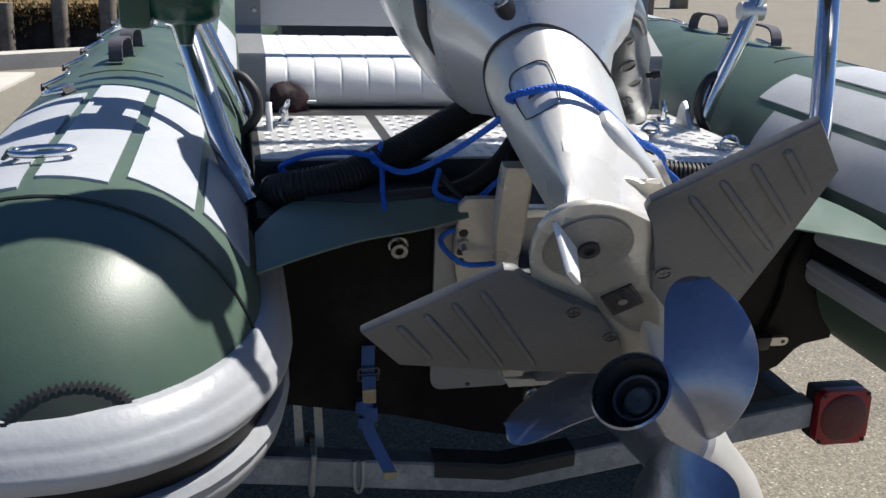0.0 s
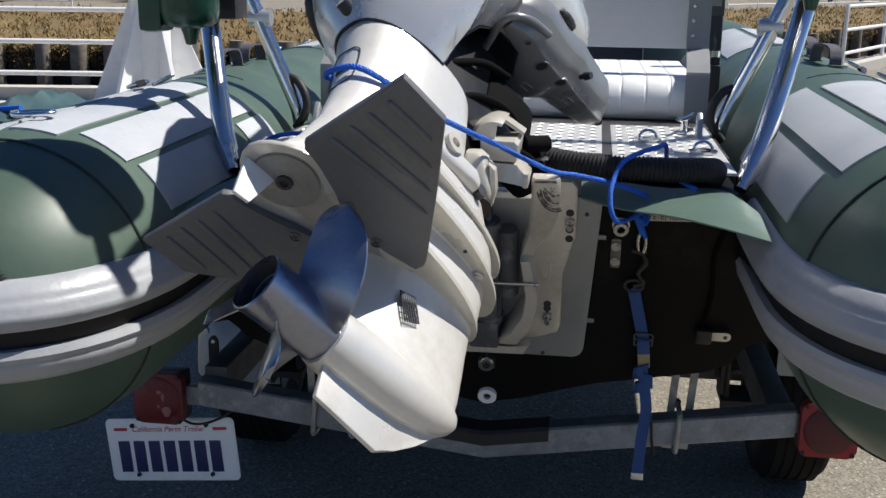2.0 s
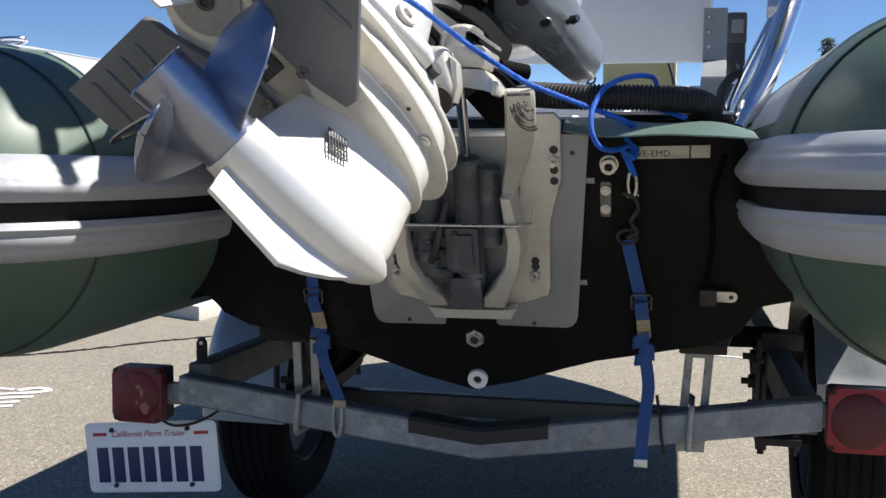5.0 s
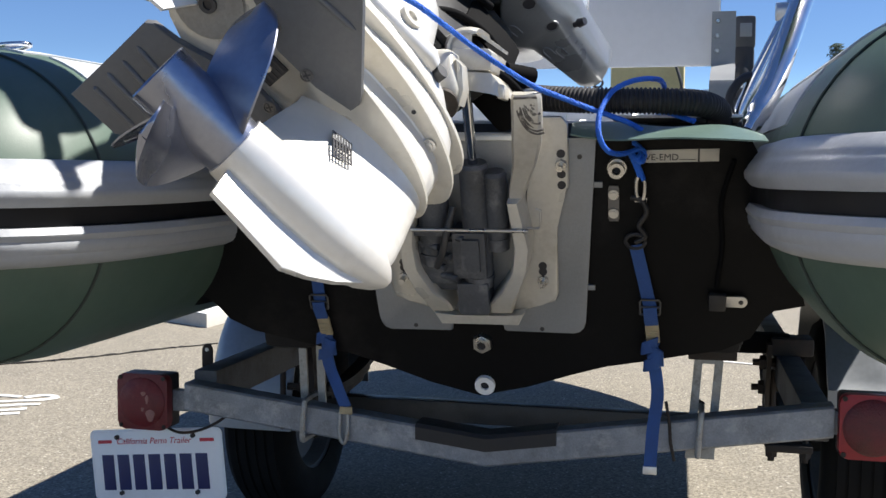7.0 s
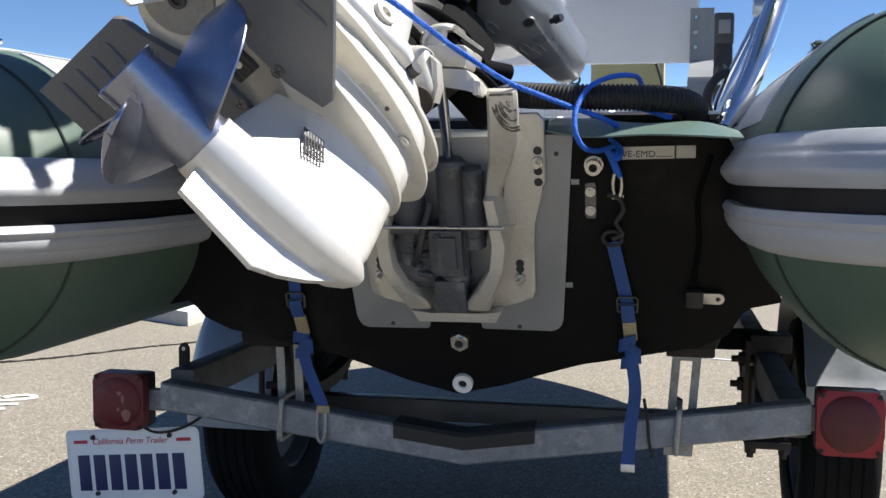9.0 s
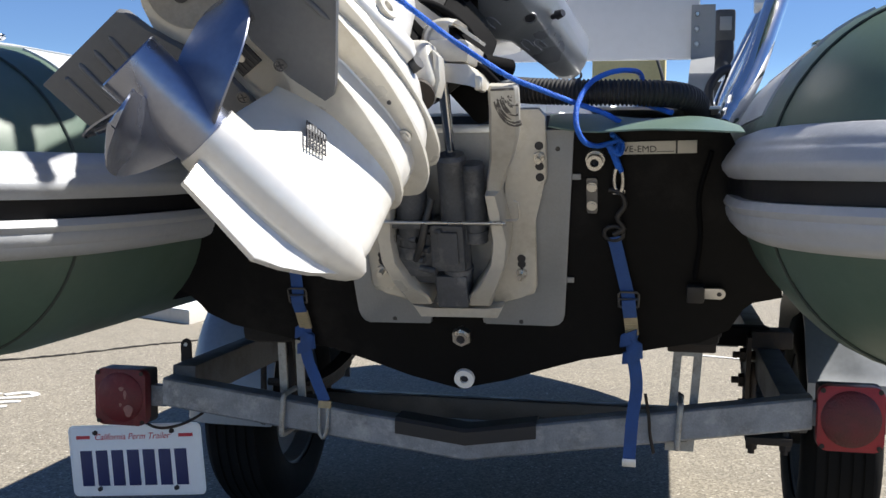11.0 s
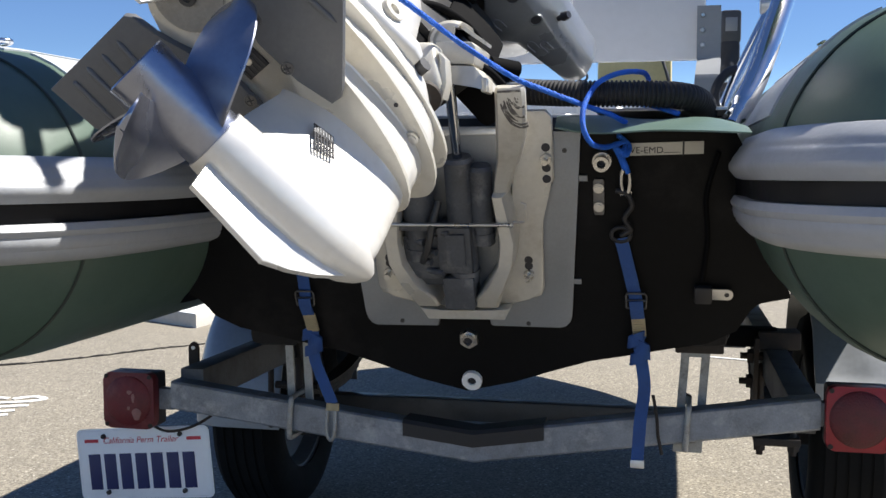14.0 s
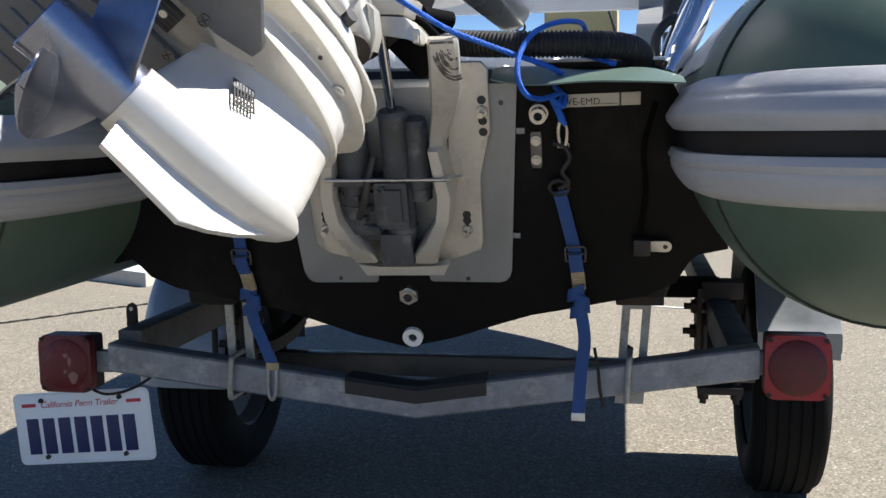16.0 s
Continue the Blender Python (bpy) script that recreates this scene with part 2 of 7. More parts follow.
def webbing(bm, pts, w, th, side=Vector((1, 0, 0))):
    """A flat band through points."""
    rows = []
    for i, p in enumerate(pts):
        d = (pts[min(i + 1, len(pts) - 1)] - pts[max(i - 1, 0)]).normalized()
        sd = side[i] if isinstance(side, list) else side
        sd = (sd - d * sd.dot(d)).normalized()
        n = sd.cross(d)
        rows.append([bm.verts.new(p + sd * a * w / 2 + n * b * th / 2) for a, b in ((-1, -1), (1, -1), (1, 1), (-1, 1))])
    return skin(bm, rows)


def slab(outline, axis, lo, hi, bevel=0.0, bm=None):
    """A flat outline of (a, b) pairs thickened along an axis from lo to hi."""
    bm = bm or bmesh.new()

    def at(a, b, c):
        return {"x": (c, a, b), "y": (a, c, b), "z": (a, b, c)}[axis]
    f = [bm.verts.new(at(a, b, lo)) for a, b in outline]
    g = [bm.verts.new(at(a, b, hi)) for a, b in outline]
    n = len(f)
    faces = [bm.faces.new(f), bm.faces.new(g[::-1])]
    for k in range(n):
        faces.append(bm.faces.new((f[k], g[k], g[(k + 1) % n], f[(k + 1) % n])))
    if bevel:
        edges = list({e for fc in faces[:2] for e in fc.edges})
        bmesh.ops.bevel(bm, geom=edges, offset=bevel, segments=2, affect="EDGES", profile=0.6)
    return bm


def arc(cx, cy, r, a0, a1, n):
    return [(cx + r * math.cos(radians(a0 + (a1 - a0) * k / n)), cy + r * math.sin(radians(a0 + (a1 - a0) * k / n))) for k in range(n + 1)]


def ring(bm, centre, normal, r_out, r_in, depth, seg=28):
    """A flat washer or short pipe."""
    q = Vector(normal).normalized().to_track_quat("Z", "Y").to_matrix().to_4x4()
    m = Matrix.Translation(centre) @ q
    rows = [(r_in, 0), (r_out, 0), (r_out, depth), (r_in, depth)]
    rings = [[bm.verts.new(m @ Vector((r * math.cos(2 * math.pi * k / seg), r * math.sin(2 * math.pi * k / seg), h))) for k in range(seg)] for r, h in rows]
    rings.append(rings[0])
    return skin(bm, rings, False)


def hexnut(bm, centre, normal, r, depth):
    q = Vector(normal).normalized().to_track_quat("Z", "Y").to_matrix().to_4x4()
    bmesh.ops.create_cone(bm, cap_ends=True, segments=6, radius1=r, radius2=r * 0.94, depth=depth, matrix=Matrix.Translation(Vector(centre) + Vector(normal).normalized() * depth / 2) @ q)
    return bm


def lettering(name, body, size, mat, m, parent, extrude=0.0004, shear=0.0, align="LEFT"):
    c = bpy.data.curves.new(name, "FONT")
    c.body, c.size, c.extrude, c.shear, c.align_x = body, size, extrude, shear, align
    tmp = bpy.data.objects.new(name, c)
    scene.collection.objects.link(tmp)
    me = bpy.data.meshes.new_from_object(tmp.evaluated_get(bpy.context.evaluated_depsgraph_get()))
    bpy.data.objects.remove(tmp)
    me.materials.clear()
    me.materials.append(mat)
    ob = new(name, me)
    ob.parent = parent
    ob.matrix_local = m
    return ob


# ---- ground and distance ----
def asphalt():
    m = material("asphalt", (0.212, 0.190, 0.150), 0.9, vary=0.10, scale=0.8, bump=0.55, bump_scale=130, stain=(0.14, 0.125, 0.105), stain_amount=0.5, stain_scale=0.7)
    t = m.node_tree
    b = t.nodes["Principled BSDF"]
    old = b.inputs["Base Color"].links[0].from_socket
    co = t.nodes.new("ShaderNodeTexCoord")
    v = t.nodes.new("ShaderNodeTexVoronoi")
    v.inputs["Scale"].default_value = 160
    t.links.new(co.outputs["Object"], v.inputs["Vector"])
    r = t.nodes.new("ShaderNodeMapRange")
    r.inputs["From Min"].default_value, r.inputs["From Max"].default_value = 0.15, 0.95
    r.inputs["To Min"].default_value, r.inputs["To Max"].default_value = 0.60, 1.44
    t.links.new(v.outputs["Color"], r.inputs["Value"])
    mx = t.nodes.new("ShaderNodeMix")
    mx.data_type, mx.blend_type = "RGBA", "MULTIPLY"
    mx.inputs[0].default_value = 1
    t.links.new(old, mx.inputs[6])
    t.links.new(r.outputs["Result"], mx.inputs[7])
    chip = t.nodes.new("ShaderNodeTexVoronoi")
    chip.inputs["Scale"].default_value = 85
    t.links.new(co.outputs["Object"], chip.inputs["Vector"])
    sep = t.nodes.new("ShaderNodeSeparateColor")
    t.links.new(chip.outputs["Color"], sep.inputs["Color"])
    rare = t.nodes.new("ShaderNodeMapRange")
    rare.inputs["From Min"].default_value, rare.inputs["From Max"].default_value = 0.86, 0.97
    t.links.new(sep.outputs["Green"], rare.inputs["Value"])
    near = t.nodes.new("ShaderNodeMapRange")
    near.inputs["From Min"].default_value, near.inputs["From Max"].default_value = 0.42, 0.30
    t.links.new(chip.outputs["Distance"], near.inputs["Value"])
    both = t.nodes.new("ShaderNodeMath")
    both.operation = "MULTIPLY"
    t.links.new(rare.outputs["Result"], both.inputs[0])
    t.links.new(near.outputs["Result"], both.inputs[1])
    pale = t.nodes.new("ShaderNodeMix")
    pale.data_type = "RGBA"
    pale.inputs[7].default_value = (0.46, 0.43, 0.37, 1)
    t.links.new(both.outputs[0], pale.inputs[0])
    t.links.new(mx.outputs[2], pale.inputs[6])
    t.links.new(pale.outputs[2], b.inputs["Base Color"])
    return m



GZ = -0.11           # level of the parking lot
# shore of the channel: the lot ends on this line, water side to the left and beyond
SHORE = [(-120.0, 6.0), (-30.0, 7.4), (-9.0, 8.6), (-3.0, 9.6), (1.0, 12.2), (4.2, 15.6), (6.6, 20.4), (12.0, 30.0), (40.0, 62.0), (150.0, 190.0)]


def shore_y(x):
    for (x0, y0), (x1, y1) in zip(SHORE, SHORE[1:]):
        if x0 <= x <= x1:
            return y0 + (y1 - y0) * (x - x0) / (x1 - x0)
    return SHORE[0][1] if x < SHORE[0][0] else 900.0


def ground_z(x, y):
    """One sheet: the lot, the channel bed behind the shore and the far bank."""
    d = y - shore_y(x)
    if d <= 0.0:
        return GZ
    far = 20.0
    if d < 0.25:
        return GZ - 2.4 * d / 0.25
    if d < far:
        return GZ - 2.4 + 0.4 * d / far
    if d < far + 0.4:
        return GZ - 2.0 + 1.3 * (d - far) / 0.4
    if d < far + 8:
        return GZ - 0.7 + 0.8 * (d - far - 0.4) / 7.6
    return GZ + 0.1


xs = sorted(set([-900, -500, -250] + [-120 + 5 * k for k in range(18)] + [-30 + 1.0 * k for k in range(61)] + [35 + 6 * k for k in range(20)] + [250, 500, 900]))
offs = [-900, -300, -80, -30, -12, -6, -3, -1, -0.02, 0.0, 0.25, 1.5, 5, 10, 15, 19.9, 20.0, 20.4, 21.5, 23, 25, 27, 28.0, 28.3, 40, 80, 200, 800]
bm = bmesh.new()
grid = [[bm.verts.new((x, min(shore_y(x), 260) + o, ground_z(x, shore_y(x) + o))) for o in offs] for x in xs]
for i in range(len(xs) - 1):
    for j in range(len(offs) - 1):
        bm.faces.new((grid[i][j], grid[i + 1][j], grid[i + 1][j + 1], grid[i][j + 1]))
ground = part("ground", bm, asphalt(), smooth=False)
MUD = material("channel_mud", (0.085, 0.068, 0.045), 0.55, vary=0.3, scale=0.6, bump=0.5, bump_scale=4)
DRYGRASS = material("dry_bank_grass", (0.17, 0.12, 0.05), 0.95, vary=0.35, scale=0.9, bump=1.0, bump_scale=9, stain=(0.16, 0.085, 0.03), stain_amount=0.8, stain_scale=0.5)
ground.data.materials.append(MUD)
ground.data.materials.append(DRYGRASS)
ncol = len(offs) - 1
for p in ground.data.polygons:
    j = p.index % ncol
    p.material_index = 0 if j < 9 else (1 if j < 16 else (2 if j < 23 else 0))
tagged(ground, "sunlit grey-brown asphalt lot with a channel and a dry grassy bank", "ground", kind="structure")


# ---- inflatable boat ----
X0 = -0.012          # the boat's centreline
TR, TZ, TX = 0.25, 0.82, 0.70
boat = thing("inflatable_boat", "green rigid inflatable boat with grey patches, on a trailer", "boat")


def tube_radius(s):
    """Radius of the tube at a distance s before its aft tip."""
    L = 0.36
    return TR if s >= L else TR * math.sqrt(max(0.0, 1 - ((L - s) / L) ** 2.3))


def tube_axis(side, y):
    """Centre of the tube at a station y."""
    k = max(0.0, (y - 2.22) / 1.15)
    return Vector((X0 + side * (TX + (0.030 if side > 0 else 0.0) - 0.66 * k ** 2), y, TZ + (0.035 if side > 0 else 0.0) + 0.012 * max(y, -0.4) + 0.16 * k ** 2))


Y_TIP = -0.815


def tube_point(side, y, a, lift=0.0):
    """A point on the tube; a = angle from the outboard horizontal over the top."""
    r = tube_radius(y - Y_TIP) + lift
    c = tube_axis(side, max(y, -0.9))
    return c + Vector((side * math.cos(a) * r, 0, math.sin(a) * r))


STATIONS = [Y_TIP + 0.36 * (1 - math.cos(radians(90 * k / 16))) for k in range(17)] + [-0.455 + 0.16 * k for k in range(1, 18)] + [2.28 + 0.109 * k for k in range(11)]
for side, word in ((-1, "port"), (1, "starboard")):
    secs = [[tube_point(side, y + 0.0005, 2 * math.pi * k / 48) for k in range(48)] for y in STATIONS]
    tube = part("tube", loft(secs), GREEN, boat, "dusty green inflated fabric tube")

    def on_tube(name, y0, y1, a0, a1, mat, lift=0.004, ny=8, na=10, label="", parent=tube, corner=0.0):
        """A raised patch on the tube between two stations and two angles (degrees)."""
        bm = bmesh.new()
        grid = []
        for i in range(ny + 1):
            row = []
            for j in range(na + 1):
                y = y0 + (y1 - y0) * i / ny
                a = radians(a0 + (a1 - a0) * j / na)
                row.append(bm.verts.new(tube_point(side, y, a, lift)))
            grid.append(row)
        for i in range(ny):
            for j in range(na):
                bm.faces.new((grid[i][j], grid[i + 1][j], grid[i + 1][j + 1], grid[i][j + 1]))
        rim = [v for v in grid[0]] + [r[-1] for r in grid[1:]] + grid[-1][-2::-1] + [r[0] for r in grid[-2:0:-1]]
        low = []
        for v in rim:
            c = tube_axis(side, v.co.y)
            low.append(bm.verts.new(v.co + (c - v.co).normalized() * (lift + 0.003)))
        for k in range(len(rim)):
            bm.faces.new((rim[k], low[k], low[(k + 1) % len(rim)], rim[(k + 1) % len(rim)]))
        return part(name, bm, mat, parent, label)

    # seam round the end cap
    seam = [tube_point(side, -0.585, radians(a), 0.001) for a in range(28, 334, 6)]
    part("seam", sweep(bmesh.new(), seam, 0.0024, 6), SEAM, tube)
    # grey wear patches
    if side < 0:
        for y0, y1, a0, a1 in ((-0.53, 0.13, 87, 105.5), (-0.56, 0.06, 58, 83.5), (-0.49, 0.14, 109.5, 129.5), (-0.47, -0.15, 132.5, 153), (0.0, 0.15, 133, 150)):
            on_tube("patch", y0, y1, a0, a1, PATCH, 0.003)
    else:
        for y0, y1, a0, a1 in ((-0.49, 0.20, 113.5, 133), (-0.49, 0.16, 83, 108.5), (-0.40, 0.30, 52, 78), (-0.44, 0.11, 137, 158)):
            on_tube("patch", y0, y1, a0, a1, PATCH, 0.003)
    # rub strake round the outside and the aft end
    prof = [(0.000, 0.080), (0.005, 0.078), (0.012, 0.066), (0.0160, 0.060), (0.0160, 0.057), (0.0190, 0.053), (0.0230, 0.046), (0.0230, 0.043), (0.0262, 0.038), (0.0268, 0.033), (0.0245, 0.026), (0.014, 0.0195)]
    prof += [(0.004, 0.018), (0.004, -0.018)]
    prof += [(0.016, -0.0190), (0.0225, -0.0235), (0.0215, -0.029), (0.0190, -0.032), (0.0210, -0.036), (0.0205, -0.048), (0.0180, -0.051), (0.0185, -0.055), (0.014, -0.063), (0.0, -0.070)]

    prof = [(a, b * 0.72) if abs(b) < 0.0198 else (a, b) for a, b in prof]

    plan = []
    for y in [-0.16 - 0.04 * k for k in range(8)]:
        plan.append((math.pi, y))
    for k in range(1, 24):
        plan.append((None, k / 24))
    for y in [-0.44 + 0.166 * k for k in range(24)]:
        plan.append((0.0, y))

    def plan_xy(p, z, push):
        h = (z - TZ) / TR
        flat = math.sqrt(max(0.05, 1 - h * h))
        if p[0] is not None:
            c = tube_axis(side, p[1])
            s = 1 if p[0] == 0 else -1
            return Vector((c.x + side * s * (tube_radius(p[1] - Y_TIP) * flat + push), p[1], z + c.z - TZ))
        a = math.pi * (1 - p[1])
        c = tube_axis(side, -0.455)
        ca, sa = math.cos(a), math.sin(a)
        ex = 2 / 2.3
        px = math.copysign(abs(ca) ** ex, ca) * TR
        py = -abs(sa) ** ex * 0.36
        n = Vector((ca, -sa)).normalized()
        return Vector((c.x + side * (px * flat + n.x * push), -0.455 + py * flat + n.y * push, z + c.z - TZ))

    ST = TZ + (-0.006 if side < 0 else -0.008)

    def strake_piece(name, idx, mat, label):
        rows = []
        for n_, p in enumerate(plan):
            fill = 0.016 * max(0.0, 1 - n_ / 4) if mat is INSERT else 0.0
            rows.append([plan_xy(p, ST + prof[i][1], prof[i][0] + 0.002 + fill) for i in idx] + [plan_xy(p, ST + prof[i][1], -0.006) for i in (idx[-1], idx[0])])
        return part(name, loft(rows), mat, tube, label)

    strake_piece("rub_strake", list(range(12)), STRAKE, "pale grey upper rubbing strake")
    strake_piece("rub_strake", list(range(14, 24)), STRAKE, "pale grey lower rubbing strake")
    strake_piece("strake_insert", [12, 13], INSERT, "black rubber insert")

# hull and transom
def transom_y(z):
    return -0.093 - 0.367 * (z - 0.486)


half = [(0.0, 0.464), (0.09, 0.486), (0.17, 0.514), (0.23, 0.533), (0.29, 0.545), (0.36, 0.560), (0.43, 0.574), (0.476, 0.598), (0.498, 0.636), (0.512, 0.648), (0.560, 0.659), (0.530, 0.80), (0.46, 0.935)]
half_port = half[:7] + [(0.476, 0.596), (0.490, 0.614), (0.504, 0.628), (0.545, 0.650), (0.530, 0.80), (0.46, 0.935)]
outline = [(X0 + x, z) for x, z in half] + [(X0 - x, z) for x, z in half_port[:0:-1]]
bm = bmesh.new()
secs = []
for dy, kx, dz in ((0, 1, 0), (0.05, 1, 0), (1.2, 1, 0.0), (2.3, 0.92, 0.03), (3.0, 0.60, 0.12), (3.45, 0.10, 0.30)):
    secs.append([(X0 + (x - X0) * kx, transom_y(z) + dy, min(z + dz * (1 if z < 0.7 else 0.2), 1.1)) for x, z in outline])
rings = [[bm.verts.new(p) for p in s] for s in secs]
skin(bm, rings)
hull = part("hull", bm, HULL, boat, "black gelcoat hull and flat transom")

# black fabric gusset closing the gap between the hull and the port tube
secs = []
for y, lift, grow in ((-0.150, 0.012, 0.9), (-0.135, 0.0, 1.0), (0.30, 0.0, 1.0), (0.62, 0.004, 1.0), (0.66, 0.02, 0.9)):
    secs.append([(X0 - 0.55 + (x + 0.55) * grow, y + 0.05 * (0.65 - z), z + lift) for x, z in ((-0.500, 0.630), (-0.540, 0.620), (-0.580, 0.615), (-0.606, 0.617), (-0.640, 0.66), (-0.600, 0.76), (-0.520, 0.80), (-0.480, 0.72))])
part("fabric_gusset", loft(secs), HULL, boat, "black fabric gusset")

# motor well platform and cockpit sole
# dark metal stands in for the shade below and between the tread plates
part("platform", newbox((X0 - 0.46, -0.02, 0.93), (X0 + 0.46, 0.56, 0.972), bevel=0.004), DARK, boat, "platform under the tread plates, darkened for the shaded well")
part("cockpit_sole", newbox((X0 - 0.46, 0.55, 0.66), (X0 + 0.46, 2.75, 0.70)), PATCH, boat)


# transom axes: x across, up along the transom, out away from it
T_UP = Vector((0, -0.344, 0.939)).normalized()
T_OUT = Vector((0, -0.939, -0.344)).normalized()


def on_transom(x, z, out=0.0):
    return Vector((x, transom_y(z), z)) + T_OUT * out


TM = Matrix(((1, 0, 0, 0), (0, T_UP.y, T_OUT.y, -0.093), (0, T_UP.z, T_OUT.z, 0.486), (0, 0, 0, 1)))   # (x, up, out) -> world


def t_up(z):
    return (z - 0.486) / T_UP.z


def transom_slab(points, lo, hi, bevel=0.002):
    bm = slab([(x, t_up(z)) for x, z in points], "z", lo, hi, bevel)
    bmesh.ops.transform(bm, matrix=TM, verts=bm.verts)
    return bm


mount = part("mounting_plate", transom_slab([(-0.168, 0.592), (-0.056, 0.594), (-0.052, 0.597), (-0.05, 0.618), (0.040, 0.620), (0.042, 0.600), (0.047, 0.597), (0.166, 0.597), (0.176, 0.600), (0.183, 0.607), (0.187, 0.618), (0.209, 0.935), (-0.209, 0.935), (-0.187, 0.616), (-0.184, 0.604), (-0.178, 0.596)], 0.001, 0.007), ALUPLATE, boat, "grey aluminium mounting plate")
for x, z in ((0.204, 0.858), (0.190, 0.681)):
    part("edge_tab", transom_slab([(x, z - 0.004), (x + 0.014, z - 0.004), (x + 0.014, z + 0.005), (x, z + 0.005)], 0.001, 0.005, 0.0005), ALUPLATE, mount)
for x, z in ((-0.12, 0.602), (0.11, 0.604), (0.182, 0.905)):
    part("plate_screw", rod(bmesh.new(), on_transom(x, z, 0.006), on_transom(x, z, 0.0085), 0.004, seg=10), DARK, mount)

# ---- outboard motor ----
EU = Vector((0.8017, -0.3249, 0.5017))
EF = Vector((0.5974, 0.4093, -0.6896))
ED = Vector((0.0187, 0.8526, 0.5223))
EO = Vector((-0.098, -0.957, 0.904)) - EU * 0.015
EM = Matrix((( EU.x, EF.x, ED.x, EO.x), (EU.y, EF.y, ED.y, EO.y), (EU.z, EF.z, ED.z, EO.z), (0, 0, 0, 1)))
motor = thing("outboard_motor", "silver outboard motor tilted up, with worn propeller and grey hydrofoil", "outboard motor", m=EM)


def oval(d, f0, f1, w, n=28, power=2.4, sharp=0.0):
    """A section across the leg at height d: from f0 (aft) to f1 (fore), half-width w."""
    out = []
    c, h = (f0 + f1) / 2, (f1 - f0) / 2
    for k in range(n):
        a = 2 * math.pi * k / n
        ca, sa = math.cos(a), math.sin(a)
        x = math.copysign(abs(sa) ** (2 / power), sa) * w
        y = math.copysign(abs(ca) ** (2 / power), ca) * h
        taper = 1 - sharp * max(0, -y / h) ** 2
        out.append((x * taper, c + y, d))
    return out


# gearcase torpedo
secs = []
for f, r in ((0.0, 0.0375), (0.03, 0.040), (0.08, 0.041), (0.13, 0.040), (0.17, 0.035), (0.20, 0.027), (0.218, 0.017), (0.228, 0.007)):
    secs.append([(r * math.cos(2 * math.pi * k / 28), f, r * math.sin(2 * math.pi * k / 28) + 0.02 * (f / 0.232) ** 3 + 0.006 * (1 - f / 0.232)) for k in range(28)])
gearcase = part("gearcase", loft(secs), ENGINE, motor, "bright silver gearcase")
# skeg
sk = [(0.008, -0.02), (0.009, -0.074), (0.110, -0.087), (0.139, -0.069), (0.170, -0.044), (0.197, -0.016), (0.224, 0.014), (0.12, 0.0)]
bm = slab(sk, "x", -0.0035, 0.0035, 0.0018)
part("skeg", bm, ENGINE, gearcase)
# strut between torpedo and plates
secs = [oval(d, f0, f1, w, sharp=0.7) for d, f0, f1, w in ((0.02, 0.0, 0.218, 0.036), (0.05, 0.006, 0.224, 0.028), (0.09, 0.014, 0.226, 0.022), (0.125, 0.022, 0.226, 0.021), (0.150, 0.028, 0.226, 0.024), (0.164, 0.028, 0.226, 0.030), (0.172, 0.0, 0.228, 0.046), (0.20, -0.06, 0.230, 0.050), (0.226, -0.09, 0.232, 0.050), (0.238, -0.10, 0.236, 0.062), (0.27, -0.10, 0.236, 0.062), (0.30, -0.10, 0.232, 0.056), (0.312, -0.10, 0.224, 0.058), (0.36, -0.09, 0.20, 0.056))]
part("lower_leg", loft(secs), ENGINE, motor)


def plate_outline(tip, w, aft, wa):
    """Outline of a cavitation plate: a pointed bow and a round stern."""
    right = [(w * math.cos(radians(a)) ** 1.1 if a < 90 else 0.0, tip * math.sin(radians(a))) for a in range(0, 91, 6)]
    stern = [(-wa * math.cos(radians(a)), -aft * math.sin(radians(a))) for a in range(10, 171, 10)]
    return right + [(-x, f) for x, f in right[-2::-1]] + stern


for d, tip, w, aft, wa in ((0.163, 0.236, 0.072, 0.180, 0.080), (0.228, 0.260, 0.087, 0.05, 0.06), (0.302, 0.263, 0.071, 0.04, 0.055)):
    pl_ = part("splash_plate", slab(plate_outline(tip, w, aft, wa), "z", d, d + 0.008, 0.003), CREAM, motor, "cream painted cavitation plate")
    if d == 0.228:
        part("screw", hexnut(rod(bmesh.new(), (0.042, 0.185, d), (0.042, 0.185, d - 0.004), 0.009, seg=20), (0.042, 0.185, d - 0.003), (0, 0, -1), 0.006, 0.003), STEEL, pl_)
        part("screw", rod(bmesh.new(), (0.058, 0.14, d), (0.058, 0.14, d - 0.001), 0.003, seg=10), STICKER, pl_)

SCREW = material("dull_screw_steel", (0.16, 0.155, 0.15), 0.45, metal=0.6, vary=0.2, scale=60)
